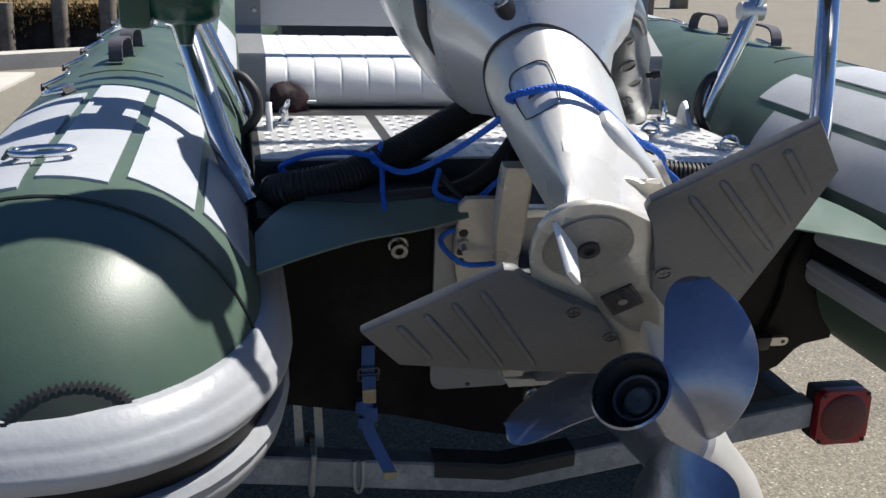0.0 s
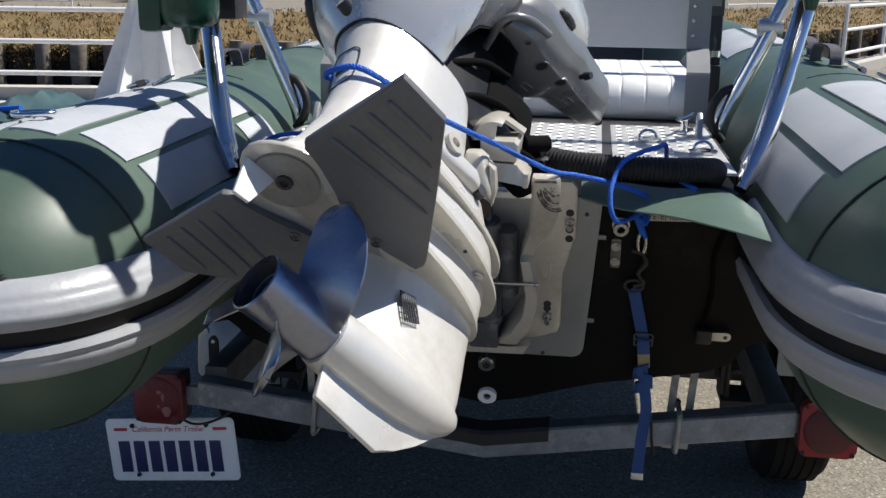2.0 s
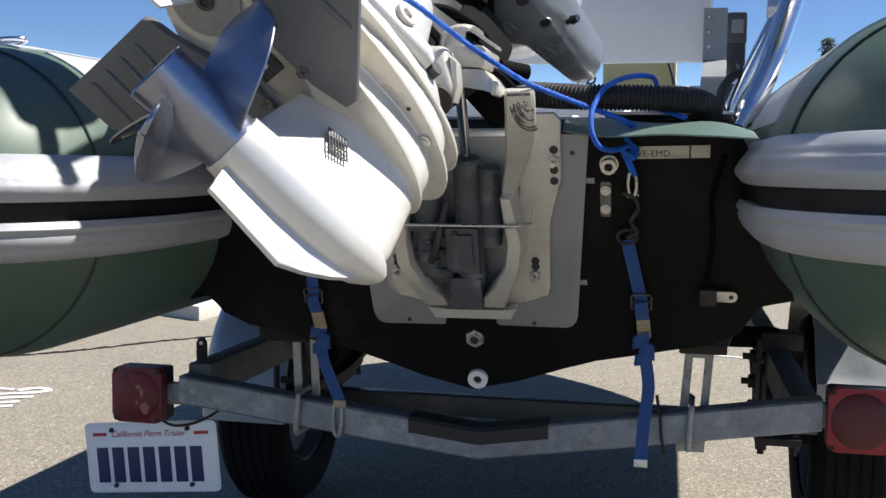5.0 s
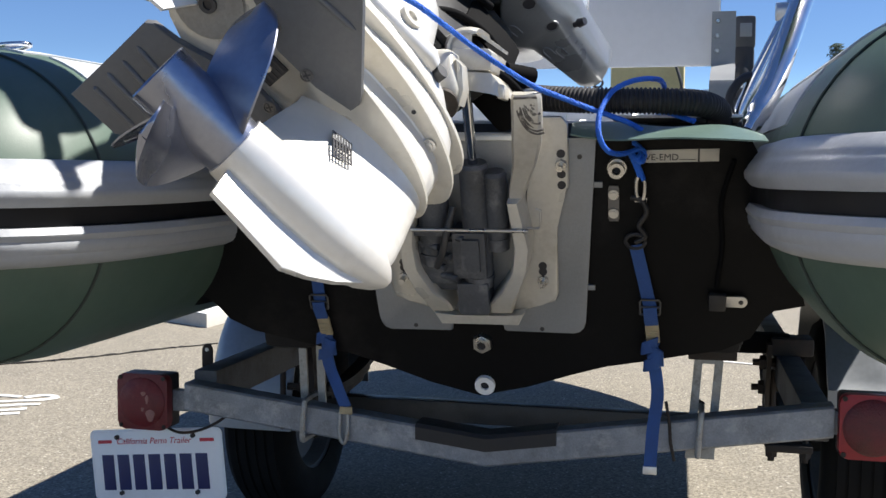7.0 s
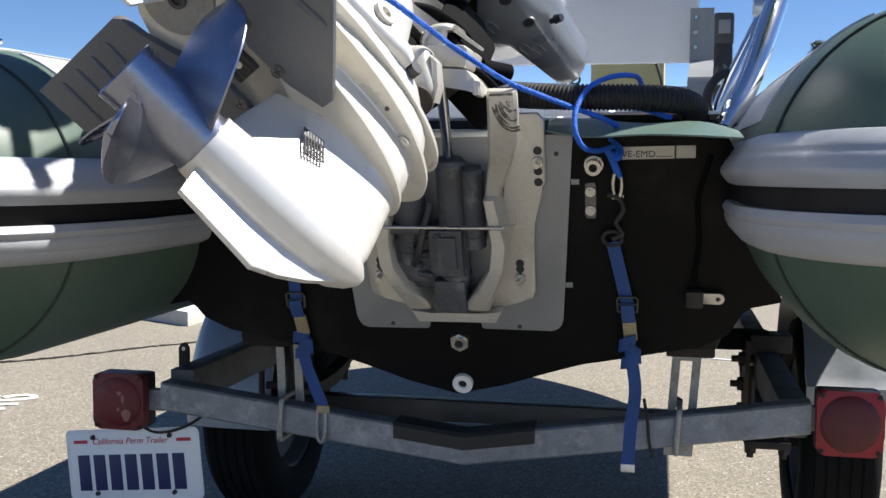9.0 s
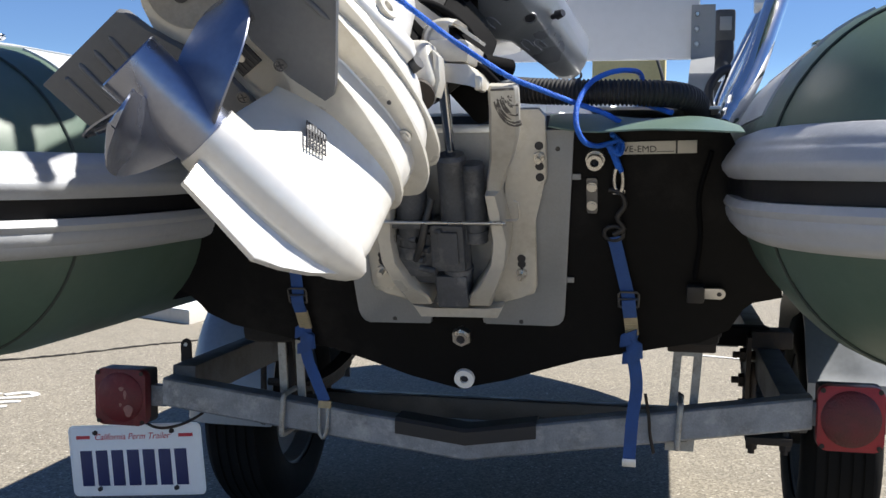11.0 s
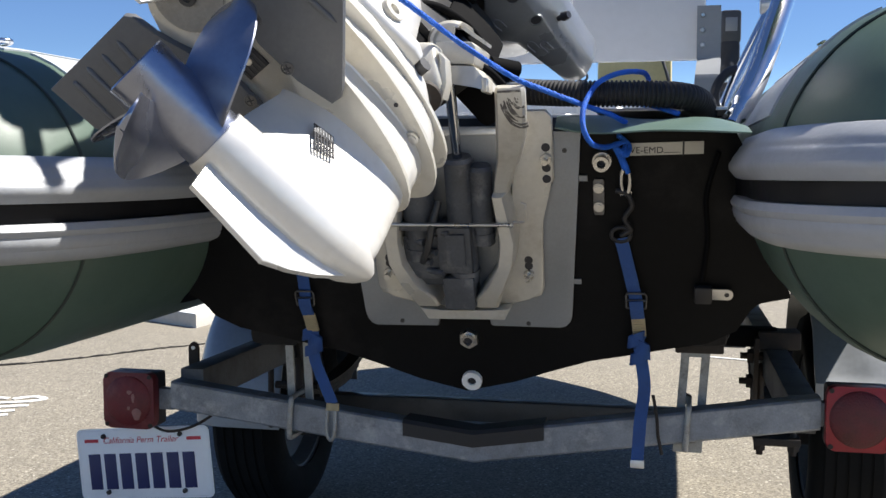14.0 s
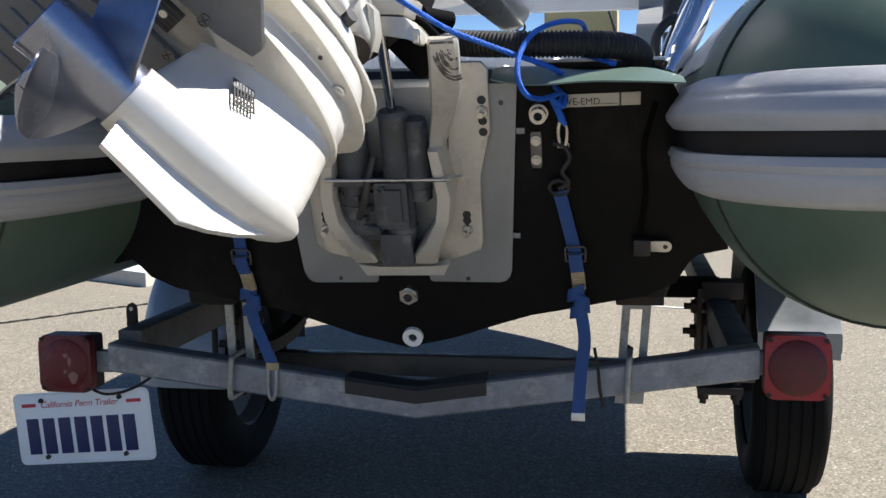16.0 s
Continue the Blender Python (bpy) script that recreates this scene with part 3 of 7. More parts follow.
# hydrofoil: two wings with ribs below
wing = [(0.074, -0.153), (0.15, -0.154), (0.231, -0.156), (0.230, -0.086), (0.150, -0.008), (0.066, 0.070), (0.056, 0.077), (0.042, 0.076), (0.030, 0.03), (0.028, -0.03), (0.040, -0.062), (0.056, -0.088), (0.062, -0.115), (0.066, -0.145)]
for s in (1, -1):
    w = part("hydrofoil_wing", slab([(s * x, f) for x, f in wing], "z", 0.150, 0.161, 0.003), FOIL, motor, "grey ribbed plastic hydrofoil wing")
    for x, f0, length, drift in ((0.106, -0.140, 0.150, 0.014), (0.136, -0.141, 0.126, 0.011), (0.166, -0.143, 0.100, 0.006), (0.196, -0.143, 0.070, 0.003)):
        ends = [Vector((s * (x + drift * k), f0 + length * k, 0.1500)) for k in (0, 0.04, 0.5, 0.94, 1)]
        rib = sweep(bmesh.new(), ends, [0.0012, 0.0040, 0.0042, 0.0036, 0.0010], 10)
        part("rib", rib, FOIL, w)
    for x, f in ((0.048, -0.051), (0.034, 0.012)):
        part("screw", hexnut(ring(bmesh.new(), (s * x, f, 0.1502), (0, 0, -1), 0.0078, 0.0066, 0.002, 24), (s * x, f, 0.1503), (0, 0, -1), 0.0064, 0.0012), SCREW, w)
        for turn in (25, 115):
            part("screw_slot", newbox((-0.0048, -0.0009, -0.0003), (0.0048, 0.0009, 0.0003), Matrix.Translation((s * x, f, 0.1490)) @ Matrix.Rotation(radians(turn), 4, "Z"), 0.0), STICKER, w)
# anode disc with trim tab
bm = rod(bmesh.new(), (0, -0.118, 0.168), (0, -0.118, 0.1605), 0.044, seg=48)
bmesh.ops.bevel(bm, geom=[e for e in bm.edges if all(v.co.z < 0.163 for v in e.verts)], offset=0.002, segments=2, affect="EDGES")
anode = part("anode", bm, ZINC, motor, "pitted grey zinc anode disc")
part("bolt", ring(bmesh.new(), (0, -0.118, 0.1607), (0, 0, -1), 0.0105, 0.0055, 0.004, 20), DARK, anode)
part("bolt_socket", rod(bmesh.new(), (0, -0.118, 0.161), (0, -0.118, 0.159), 0.006, seg=6), STICKER, anode)
part("trim_tab", slab([(-0.172, 0.161), (-0.126, 0.161), (-0.147, 0.104), (-0.170, 0.102)], "x", -0.0135, -0.0085, 0.001), WHITE, anode)
grille = part("intake_grille", newbox((-0.021, -0.040, 0.1605), (0.013, -0.004, 0.164), bevel=0.001), STICKER, motor, "dark square water intake grille")
for k in range(5):
    part("grille_bar", newbox((-0.019 + k * 0.0066, -0.038, 0.1595), (-0.0165 + k * 0.0066, -0.006, 0.1615), bevel=0.0003), DARK, grille)
part("grille_screw", rod(bmesh.new(), (-0.004, -0.022, 0.161), (-0.004, -0.022, 0.1585), 0.005, seg=14), STEEL, grille)
# sticker block on the strut
SM = Matrix.Translation((0.0252, 0.094, 0.112)) @ Matrix.Rotation(radians(-6), 4, "Y") @ Matrix.Rotation(radians(18), 4, "X")
sticker = part("sticker", newbox((-0.0008, -0.0150, 0.003), (0.0004, 0.0150, 0.0175), SM, 0.0002), STICKER, motor, "small black and white label with lines of print")
for k in range(7):
    part("print_line", newbox((-0.0006, -0.0146 + k * 0.0045, -0.028 + 0.001 * k), (0.0005, -0.0122 + k * 0.0045, 0.003), SM, 0.0), STICKER, sticker)
    part("print_line", newbox((0.0003, -0.0142 + k * 0.0043, 0.006), (0.0007, -0.0132 + k * 0.0043, 0.015), SM, 0.0), ALUPLATE, sticker)
for k in range(3):
    part("print_line", newbox((-0.0006, -0.0145, -0.022 + k * 0.008), (0.00045, 0.0145, -0.0208 + k * 0.008), SM, 0.0), STICKER, sticker)
# propeller
prop = part("propeller_hub", bmesh.new(), PROP, motor, "worn dark steel propeller")
bm = bmesh.new()
rows = [(0.0350, 0.002), (0.0358, -0.03), (0.0352, -0.07), (0.0368, -0.106), (0.0348, -0.1075), (0.0340, -0.100)]
skin(bm, [[bm.verts.new((r * math.cos(2 * math.pi * k / 36), f, r * math.sin(2 * math.pi * k / 36))) for k in range(36)] for r, f in rows], False)
bm.to_mesh(prop.data)
prop.data.polygons.foreach_set("use_smooth", [True] * len(prop.data.polygons))
prop.data.set_sharp_from_angle(angle=radians(40))
bm.free()


bm = bmesh.new()
rows = [(0.0342, -0.101), (0.0318, -0.085), (0.0300, -0.070), (0.0228, -0.070), (0.0228, -0.090), (0.0215, -0.092), (0.0190, -0.091), (0.0180, -0.078), (0.0135, -0.078), (0.0130, -0.087), (0.0105, -0.089), (0.001, -0.087)]
skin(bm, [[bm.verts.new((r * math.cos(2 * math.pi * k / 36), f, r * math.sin(2 * math.pi * k / 36))) for k in range(36)] for r, f in rows], False)
part("hub_bore", bm, DARK, prop, "dark exhaust bore with bush and nut")


def blade(angle):
    bm = bmesh.new()
    front, rear = [], []
    nr, nc = 30, 12
    for i in range(nr + 1):
        u = i / nr
        r = 0.033 + 0.100 * u
        chord = 0.0665 + 0.0397 * math.sin(math.pi * min(1.0, u * 0.70 + 0.08))
        chord *= math.sqrt(max(0.0005, 1 - max(0, (u - 0.46) / 0.54) ** 3.2))
        skew = 0.639 * u
        pitch = math.atan2(0.320, 2 * math.pi * r)
        row_f, row_r = [], []
        for j in range(nc + 1):
            c = (j / nc - 0.5) * chord
            th = angle + (c * math.cos(pitch)) / r + skew
            f = -0.0374 - 0.0368 * u - c * math.sin(pitch) - 0.006 * math.sin(math.pi * j / nc)
            thick = 0.0035 * (1 - 0.7 * u) * math.sin(math.pi * (0.06 + 0.88 * j / nc)) + 0.0007
            p = Vector((r * math.cos(th), f, r * math.sin(th)))
            row_f.append(bm.verts.new(p + Vector((0, thick, 0))))
            row_r.append(bm.verts.new(p - Vector((0, thick, 0))))
        front.append(row_f)
        rear.append(row_r)
    for i in range(nr):
        for j in range(nc):
            bm.faces.new((front[i][j], front[i + 1][j], front[i + 1][j + 1], front[i][j + 1]))
            bm.faces.new((rear[i][j], rear[i][j + 1], rear[i + 1][j + 1], rear[i + 1][j]))
    rim_f = [front[i][0] for i in range(nr + 1)] + front[nr][1:] + [front[i][nc] for i in range(nr - 1, -1, -1)]
    rim_r = [rear[i][0] for i in range(nr + 1)] + rear[nr][1:] + [rear[i][nc] for i in range(nr - 1, -1, -1)]
    for k in range(len(rim_f) - 1):
        bm.faces.new((rim_f[k], rim_r[k], rim_r[k + 1], rim_f[k + 1]))
    return bm


for a in (9, 129, 249):
    part("blade", blade(radians(a)), PROP, prop)
prop.location = (-0.003, 0.0, 0.009)

# upper leg, cowl
LEG = ((0.163, -0.170, 0.05, 0.028, 0.8), (0.195, -0.150, 0.10, 0.031, 0.75), (0.245, -0.122, 0.14, 0.040, 0.6), (0.315, -0.100, 0.15, 0.050, 0.4), (0.395, -0.088, 0.155, 0.060, 0.2), (0.475, -0.088, 0.15, 0.068, 0.1), (0.536, -0.096, 0.14, 0.074, 0.05))
def cant(p):
    """The upper leg and the cowl stand slightly over to port."""
    k = min(1.0, max(0.0, (p[2] - 0.24) / 0.26))
    return Vector((p[0] - 0.020 * k, p[1], p[2] - 0.008 * k))


leg = part("leg", loft([[cant(p) for p in oval(d, f0, f1, w, n=40, sharp=sh)] for d, f0, f1, w, sh in LEG]), ENGINE, motor, "smooth silver leg casing")


def leg_aft(x, d, lift=0.0):
    """A point on the aft face of the leg."""
    for a, b in zip(LEG, LEG[1:]):
        if a[0] <= d <= b[0]:
            k = (d - a[0]) / (b[0] - a[0])
            f0, f1, w = (a[i] + (b[i] - a[i]) * k for i in (1, 2, 3))
    h = (f1 - f0) / 2
    return cant(Vector((x, (f0 + f1) / 2 - h * max(0.0, 1 - abs(x / w) ** 2.4) ** (1 / 2.4) - lift, d)))


def cowl_ring(d, f0, f1, w, n=56, power=2.5):
    """A ring of the cowl; its lower rim climbs towards the fore side."""
    k = max(0.0, 1 - (d - 0.536) / 0.62)
    return [(x * (1 - (0.20 + 0.7 * min(0.22, max(0.0, d - 0.78))) * min(1.35, max(0.0, f / 0.21))), f, dd + k * (0.20 * (1 - math.exp(-max(0.0, f - 0.03) / 0.035)) + 0.30 * max(0.0, f - 0.05)) - 0.25 * k * max(0.0, abs(x) - 0.06)) for x, f, dd in oval(d, f0, f1, w, n=n, power=power)]


COWL = ((0.536, -0.099, 0.27, 0.078), (0.556, -0.114, 0.31, 0.092), (0.60, -0.138, 0.345, 0.122), (0.67, -0.162, 0.37, 0.156), (0.76, -0.178, 0.385, 0.187), (0.87, -0.188, 0.39, 0.211), (1.0, -0.188, 0.385, 0.221), (1.09, -0.175, 0.36, 0.208), (1.17, -0.14, 0.32, 0.172), (1.22, -0.08, 0.25, 0.11), (1.235, 0.0, 0.15, 0.04))
cowl_bm = loft([[cant(p) for p in cowl_ring(*c)] for c in COWL], caps=False)
cowl_bm.faces.new(list(cowl_bm.verts)[-56:])
cowl = part("cowl", cowl_bm, COWLPAINT, motor, "glossy silver engine cowl")
seam_ring = [cant(p) for p in cowl_ring(0.536, -0.0995, 0.27, 0.0785)]
part("cowl_seam", sweep(bmesh.new(), seam_ring + seam_ring[:1], 0.0022, 6, False), STICKER, cowl)
port = part("cowl_port", rod(bmesh.new(), (-0.014, -0.09, 0.548), (-0.015, -0.1245, 0.557), 0.0125, seg=28), STICKER, cowl, "round cooling water port with bright rim")
part("port_rim", ring(bmesh.new(), (-0.015, -0.1225, 0.5565), (-0.02, -1, 0.30), 0.0125, 0.009, 0.003, 28), CHROME, port)
part("port_button", rod(bmesh.new(), (-0.015, -0.122, 0.5565), (-0.0152, -0.1265, 0.558), 0.0055, seg=18), CHROME, port)
# latch panel on the aft face of the leg: a fine recessed outline
lp = [leg_aft(x + 0.008, d, 0.0004) for x, d in ((-0.030, 0.402), (-0.034, 0.435), (-0.034, 0.465), (-0.030, 0.477), (-0.020, 0.482), (0.004, 0.482), (0.014, 0.479), (0.018, 0.470), (0.018, 0.435), (0.014, 0.408), (0.006, 0.399), (-0.020, 0.397), (-0.030, 0.402))]
part("latch_outline", sweep(bmesh.new(), spline(lp, 5), 0.0009, 6), STICKER, leg)
part("latch_notch", sweep(bmesh.new(), [leg_aft(x + 0.008, d, 0.0002) for x, d in ((-0.018, 0.428), (-0.010, 0.432), (0.0, 0.432), (0.008, 0.427))], [0.001, 0.0042, 0.0042, 0.001], 10), DARK, leg)
# dark air opening low on the port side of the cowl, with a bright worn edge
op = [Vector(p) for p in ((-0.098, -0.147, 0.69), (-0.108, -0.134, 0.665), (-0.116, -0.121, 0.646), (-0.121, -0.111, 0.638), (-0.129, -0.095, 0.631), (-0.133, -0.077, 0.62), (-0.135, -0.062, 0.61))]
part("side_opening", sweep(bmesh.new(), op, [0.002, 0.008, 0.011, 0.011, 0.009, 0.006, 0.001], 12), STICKER, cowl, "dark air opening in the cowl")
part("opening_edge", sweep(bmesh.new(), [p + Vector((-0.004, 0.013, -0.004)) for p in op[1:]], [0.003, 0.0045, 0.005, 0.005, 0.004, 0.002], 10), ALU, cowl, "worn bright edge")
rec = [Vector(p) for p in ((0.1035, 0.214, 0.853), (0.1005, 0.232, 0.860), (0.0965, 0.250, 0.867), (0.0915, 0.266, 0.873))]
latch = part("cowl_latch", sweep(bmesh.new(), spline(rec, 4), [0.003] + [0.0085] * 3 + [0.0115] * 5 + [0.0105] * 3 + [0.004], 12), STICKER, cowl, "dark latch recess in the cowl")
part("latch_lip", sweep(bmesh.new(), [p + Vector((0.004, 0.004, 0.012)) for p in rec], 0.0022, 8), ALU, latch)
# cover on the starboard side of the leg, with a lug ring
cover_secs = []
for f, u1, c, h in ((-0.052, 0.041, 0.392, 0.010), (-0.046, 0.046, 0.391, 0.020), (-0.02, 0.053, 0.384, 0.025), (0.02, 0.060, 0.371, 0.022), (0.07, 0.064, 0.362, 0.019), (0.125, 0.066, 0.360, 0.017), (0.140, 0.060, 0.359, 0.012)):
    ring_ = []
    for k in range(20):
        w = 2 * math.pi * k / 20
        cx_, sx_ = math.cos(w), math.sin(w)
        ring_.append((0.02 + (u1 + 0.003 - 0.02) * (0.5 + 0.5 * math.copysign(abs(cx_) ** 0.6, cx_)), f + 0.012 * (1 - max(0.0, f) / 0.14), c + h * math.copysign(abs(sx_) ** 0.6, sx_)))
    cover_secs.append(ring_)
side_cover = part("side_cover", loft(cover_secs), ENGINE, motor, "cast cover bar with a lug ring")
part("lug", ring(rod(bmesh.new(), (0.050, 0.072, 0.376), (0.058, 0.072, 0.376), 0.015, seg=24), (0.056, 0.072, 0.376), (1, 0.05, 0.05), 0.017, 0.008, 0.016, 28), CREAM, side_cover)
part("lug_hole", rod(bmesh.new(), (0.058, 0.072, 0.376), (0.062, 0.072, 0.376), 0.0075, seg=18), WHITE, side_cover)
part("cover_bolt", rod(bmesh.new(), (0.045, 0.150, 0.356), (0.060, 0.150, 0.356), 0.010, seg=12), DARK, side_cover)
# lower pan: a cast tray under the fore half of the cowl, its underside a tilted face with a step and a snout
PANGREY = material("cast_pan_silver", (0.20, 0.207, 0.214), 0.33, metal=0.35, vary=0.10, scale=12, stain=(0.20, 0.20, 0.20), stain_amount=0.45, stain_scale=9)
PAN = ((0.122, 0.070, 0.092), (0.140, 0.060, 0.101), (0.188, 0.046, 0.103), (0.213, 0.016, 0.097), (0.252, -0.022, 0.087), (0.285, -0.022, 0.082), (0.300, -0.020, 0.080), (0.316, -0.010, 0.077), (0.340, -0.008, 0.070), (0.405, -0.006, 0.058), (0.432, -0.005, 0.052), (0.446, 0.000, 0.045), (0.452, 0.010, 0.036))


def pan_under(f):
    """Level of the pan's underside: a tilted face, lower before the step."""
    step = 0.010 * (1 - min(1.0, max(0.0, (f - 0.285) / 0.03)))
    return 0.682 + 0.35 * f - step


pan_secs = []
for f, u0, u1 in PAN:
    d, b = pan_under(f), min(0.010, (u1 - u0) / 4)
    lift = 0.03 if f > 0.44 else 0.0
    sw = min(1.0, max(0.25, (0.42 - f) / 0.10))
    c = min(0.020, (u1 - u0) * 0.3)
    pan_secs.append([(u0 - 0.004, f, d + 0.10), (u0 - 0.002, f, d + 0.012), (u0 + 0.002, f, d + 0.003 + lift * 0.2), (u0 + b, f, d + lift * 0.15), (u1 - c - 0.002, f, d + lift * 0.15), (u1 - c + 0.0015, f, d + 0.0012 + lift * 0.15),
                     (u1 - 0.001, f, d + 0.022 + lift * 0.1), (u1 + 0.001, f, d + 0.026), (u1 + 0.010 * sw, f, d + 0.042), (u1 + 0.012 * sw, f, d + 0.046), (u1 + 0.014 * sw, f, d + 0.075), (u1 + 0.008 * sw, f, d + 0.10)])
pan = part("lower_pan", loft(pan_secs), PANGREY, motor, "silver cast lower pan with bolt holes")
rim_pts = spline([Vector((u, f, 0.684 + 0.35 * f + dd)) for u, f, dd in ((0.100, 0.20, 0.012), (0.104, 0.150, 0.006), (0.092, 0.120, 0.002), (0.066, 0.117, 0.0), (0.030, 0.134, 0.0), (-0.030, 0.165, 0.004), (-0.080, 0.205, 0.010))], 8)
part("pan_rim", sweep(bmesh.new(), rim_pts, 0.007, 14), PANGREY, pan)
for f, u, r in ((0.237, 0.057, 0.0125), (0.297, 0.052, 0.0105), (0.175, 0.078, 0.006)):
    d = pan_under(f)
    hole = part("pan_hole", ring(bmesh.new(), (u, f, d + 0.004), (0, 0.33, -0.94), r * 1.12, r * 0.86, 0.0062, 28), PANGREY, pan)
    part("hole_plug", rod(bmesh.new(), (u, f, d + 0.003), (u, f + 0.002, d - 0.0012), r * 0.88, seg=24), STICKER, hole)
# cast loops on the underside
for u, f, turn in ((0.003, 0.262, 20), (0.008, 0.338, 0), (0.024, 0.352, 0)):
    d = pan_under(f) - 0.001
    pts_ = spline([Vector((u - 0.006, f + 0.012, d + 0.005)), Vector((u - 0.006, f - 0.006, d - 0.001)), Vector((u, f - 0.012, d - 0.003)), Vector((u + 0.006, f - 0.006, d - 0.001)), Vector((u + 0.006, f + 0.012, d + 0.005))], 5)
    part("cast_loop", sweep(bmesh.new(), pts_, 0.0016, 8), PANGREY, pan)
knob = part("pan_knob", rod(bmesh.new(), (0.080, 0.331, 0.812), (0.092, 0.333, 0.808), 0.0085, 0.0065, seg=18), STICKER, pan, "black rubber grommet")
part("knob_stem", rod(bmesh.new(), (0.070, 0.330, 0.816), (0.084, 0.332, 0.811), 0.005, seg=12), STICKER, knob)
part("snout_eye", sweep(bmesh.new(), [Vector((0.020 + 0.009 * math.cos(w), 0.452 + 0.009 * math.sin(w), pan_under(0.45) + 0.012)) for w in (2 * math.pi * k / 16 for k in range(17))], 0.0022, 8), DARK, pan)
BLACKBOX = material("satin_black_plastic", (0.010, 0.010, 0.011), 0.42, vary=0.2, scale=12, stain=(0.03, 0.03, 0.03), stain_amount=0.4, stain_scale=14)
# powerhead underside and hoses between leg and pan, near-black for the cowl's inner shade
bm = newbox((-0.08, 0.02, 0.53), (0.015, 0.26, 0.74), bevel=0.02)
# colour takes in the shade inside the cowl and under the bunk
FLATBLACK = material("flat_black", (0.004, 0.004, 0.0045), 0.85, vary=0.3, spec=0.08)
block = part("powerhead", bm, BLACKBOX, motor, "powerhead underside, near-black for the shade inside the cowl")
for lo, hi in (((-0.06, 0.10, 0.45), (0.0, 0.20, 0.55)), ((-0.06, 0.16, 0.60), (0.022, 0.28, 0.70)), ((-0.05, 0.24, 0.56), (0.010, 0.34, 0.66))):
    part("manifold", newbox(lo, hi, bevel=0.018), FLATBLACK, block)
for pts, r in (([(0.0, 0.10, 0.56), (0.02, 0.15, 0.60), (0.02, 0.22, 0.63), (0.0, 0.29, 0.62)], 0.007), ([(0.01, 0.08, 0.62), (0.03, 0.13, 0.66), (0.03, 0.19, 0.69)], 0.008), ([(0.0, 0.22, 0.55), (0.02, 0.26, 0.57), (0.01, 0.34, 0.60)], 0.007)):
    part("hose", sweep(bmesh.new(), spline(pts, 8), r * 0.85, 12), FLATBLACK, block)

# clamp brackets on the transom
clamp = thing("clamp_bracket_set", "cream cast clamp brackets and trim unit bolted to the transom", "motor bracket")
for s in (1, -1):
    cx = X0 + 0.006
    flange = [(0.100, 0.972), (0.155, 0.972), (0.165, 0.960), (0.165, 0.862), (0.158, 0.845), (0.147, 0.825), (0.143, 0.79), (0.142, 0.675), (0.136, 0.661), (0.115, 0.655), (0.07, 0.640), (0.062, 0.642), (0.06, 0.66), (0.09, 0.72)]
    br = part("bracket_flange", transom_slab([(cx + s * (x + 0.006), z) for x, z in flange], 0.008, 0.020, 0.005), CREAM, clamp, "cream painted bolted flange")
    # curved arm standing off the transom, wide at the top and bowed outwards at mid height
    secs = []
    for z, x, depth, th in ((1.034, 0.114, 0.124, 0.042), (1.028, 0.114, 0.126, 0.046), (1.0, 0.114, 0.125, 0.046), (0.96, 0.111, 0.118, 0.046), (0.92, 0.103, 0.10, 0.038), (0.88, 0.088, 0.078, 0.027), (0.873, 0.086, 0.075, 0.026), (0.858, 0.083, 0.070, 0.025), (0.855, 0.079, 0.085, 0.019), (0.82, 0.085, 0.085, 0.022), (0.778, 0.091, 0.082, 0.026), (0.74, 0.086, 0.085, 0.026), (0.70, 0.067, 0.08, 0.032), (0.672, 0.049, 0.065, 0.042), (0.652, 0.045, 0.05, 0.04)):
        p = on_transom(cx + s * (x + 0.007), z + (max(0.0, z - 0.92) * 0.45 if s < 0 else 0.0))
        h = th / 2
        secs.append([p + Vector((a * h, 0, 0)) + T_OUT * o for a, o in ((-1, 0.004 if z < 0.875 else depth - 0.018), (1, 0.004 if z < 0.875 else depth - 0.018), (1.0, depth - 0.005), (0.8, depth), (-0.8, depth), (-1.0, depth - 0.005))])
    arm = part("bracket_arm", loft(secs), CREAM, clamp)
    rng = random.Random(5 + s)
    for k in range(14 if s > 0 else 0):
        rx, rz = 0.006 + 0.0021 * k + rng.uniform(-0.001, 0.001), 0.010 + 0.0034 * k + rng.uniform(-0.003, 0.003)
        a0, a1 = rng.uniform(188, 205), rng.uniform(235, 290)
        stroke = []
        for i in range(9):
            a = radians(a0 + (a1 - a0) * i / 8)
            x, z = max(0.1035, 0.138 + rx * math.cos(a)), 1.031 + rz * math.sin(a)
            stroke.append(on_transom(cx + s * x, z, 0.1250 - 0.0018 - max(0.0, 1.0 - z) * 0.175))
        part("scuff", sweep(bmesh.new(), stroke, [0.0020] + [rng.uniform(0.0022, 0.0030) for i in range(6)] + [0.0021, 0.0019], 8), SCUFF, arm)
    if s > 0:
        part("scuff", rod(bmesh.new(), on_transom(cx + 0.103, 1.029, 0.1245), on_transom(cx + 0.139, 1.030, 0.1245), 0.0022, seg=8), SCUFF, arm)
    for z, m in ((0.914, STICKER), (0.881, STICKER), (0.863, STICKER), (0.725, STICKER), (0.715, STICKER)):
        bx_ = cx + s * (0.159 if z > 0.8 else 0.123)
        part("bolt_hole", rod(bmesh.new(), on_transom(bx_, z, 0.019), on_transom(bx_, z, 0.0206), 0.0072, seg=20), m, br)
    for z, x in ((0.897, 0.159), (0.700, 0.123)):
        bolt = part("bolt", hexnut(bmesh.new(), on_transom(cx + s * x, z, 0.02), T_OUT, 0.010, 0.008), STEEL, br)
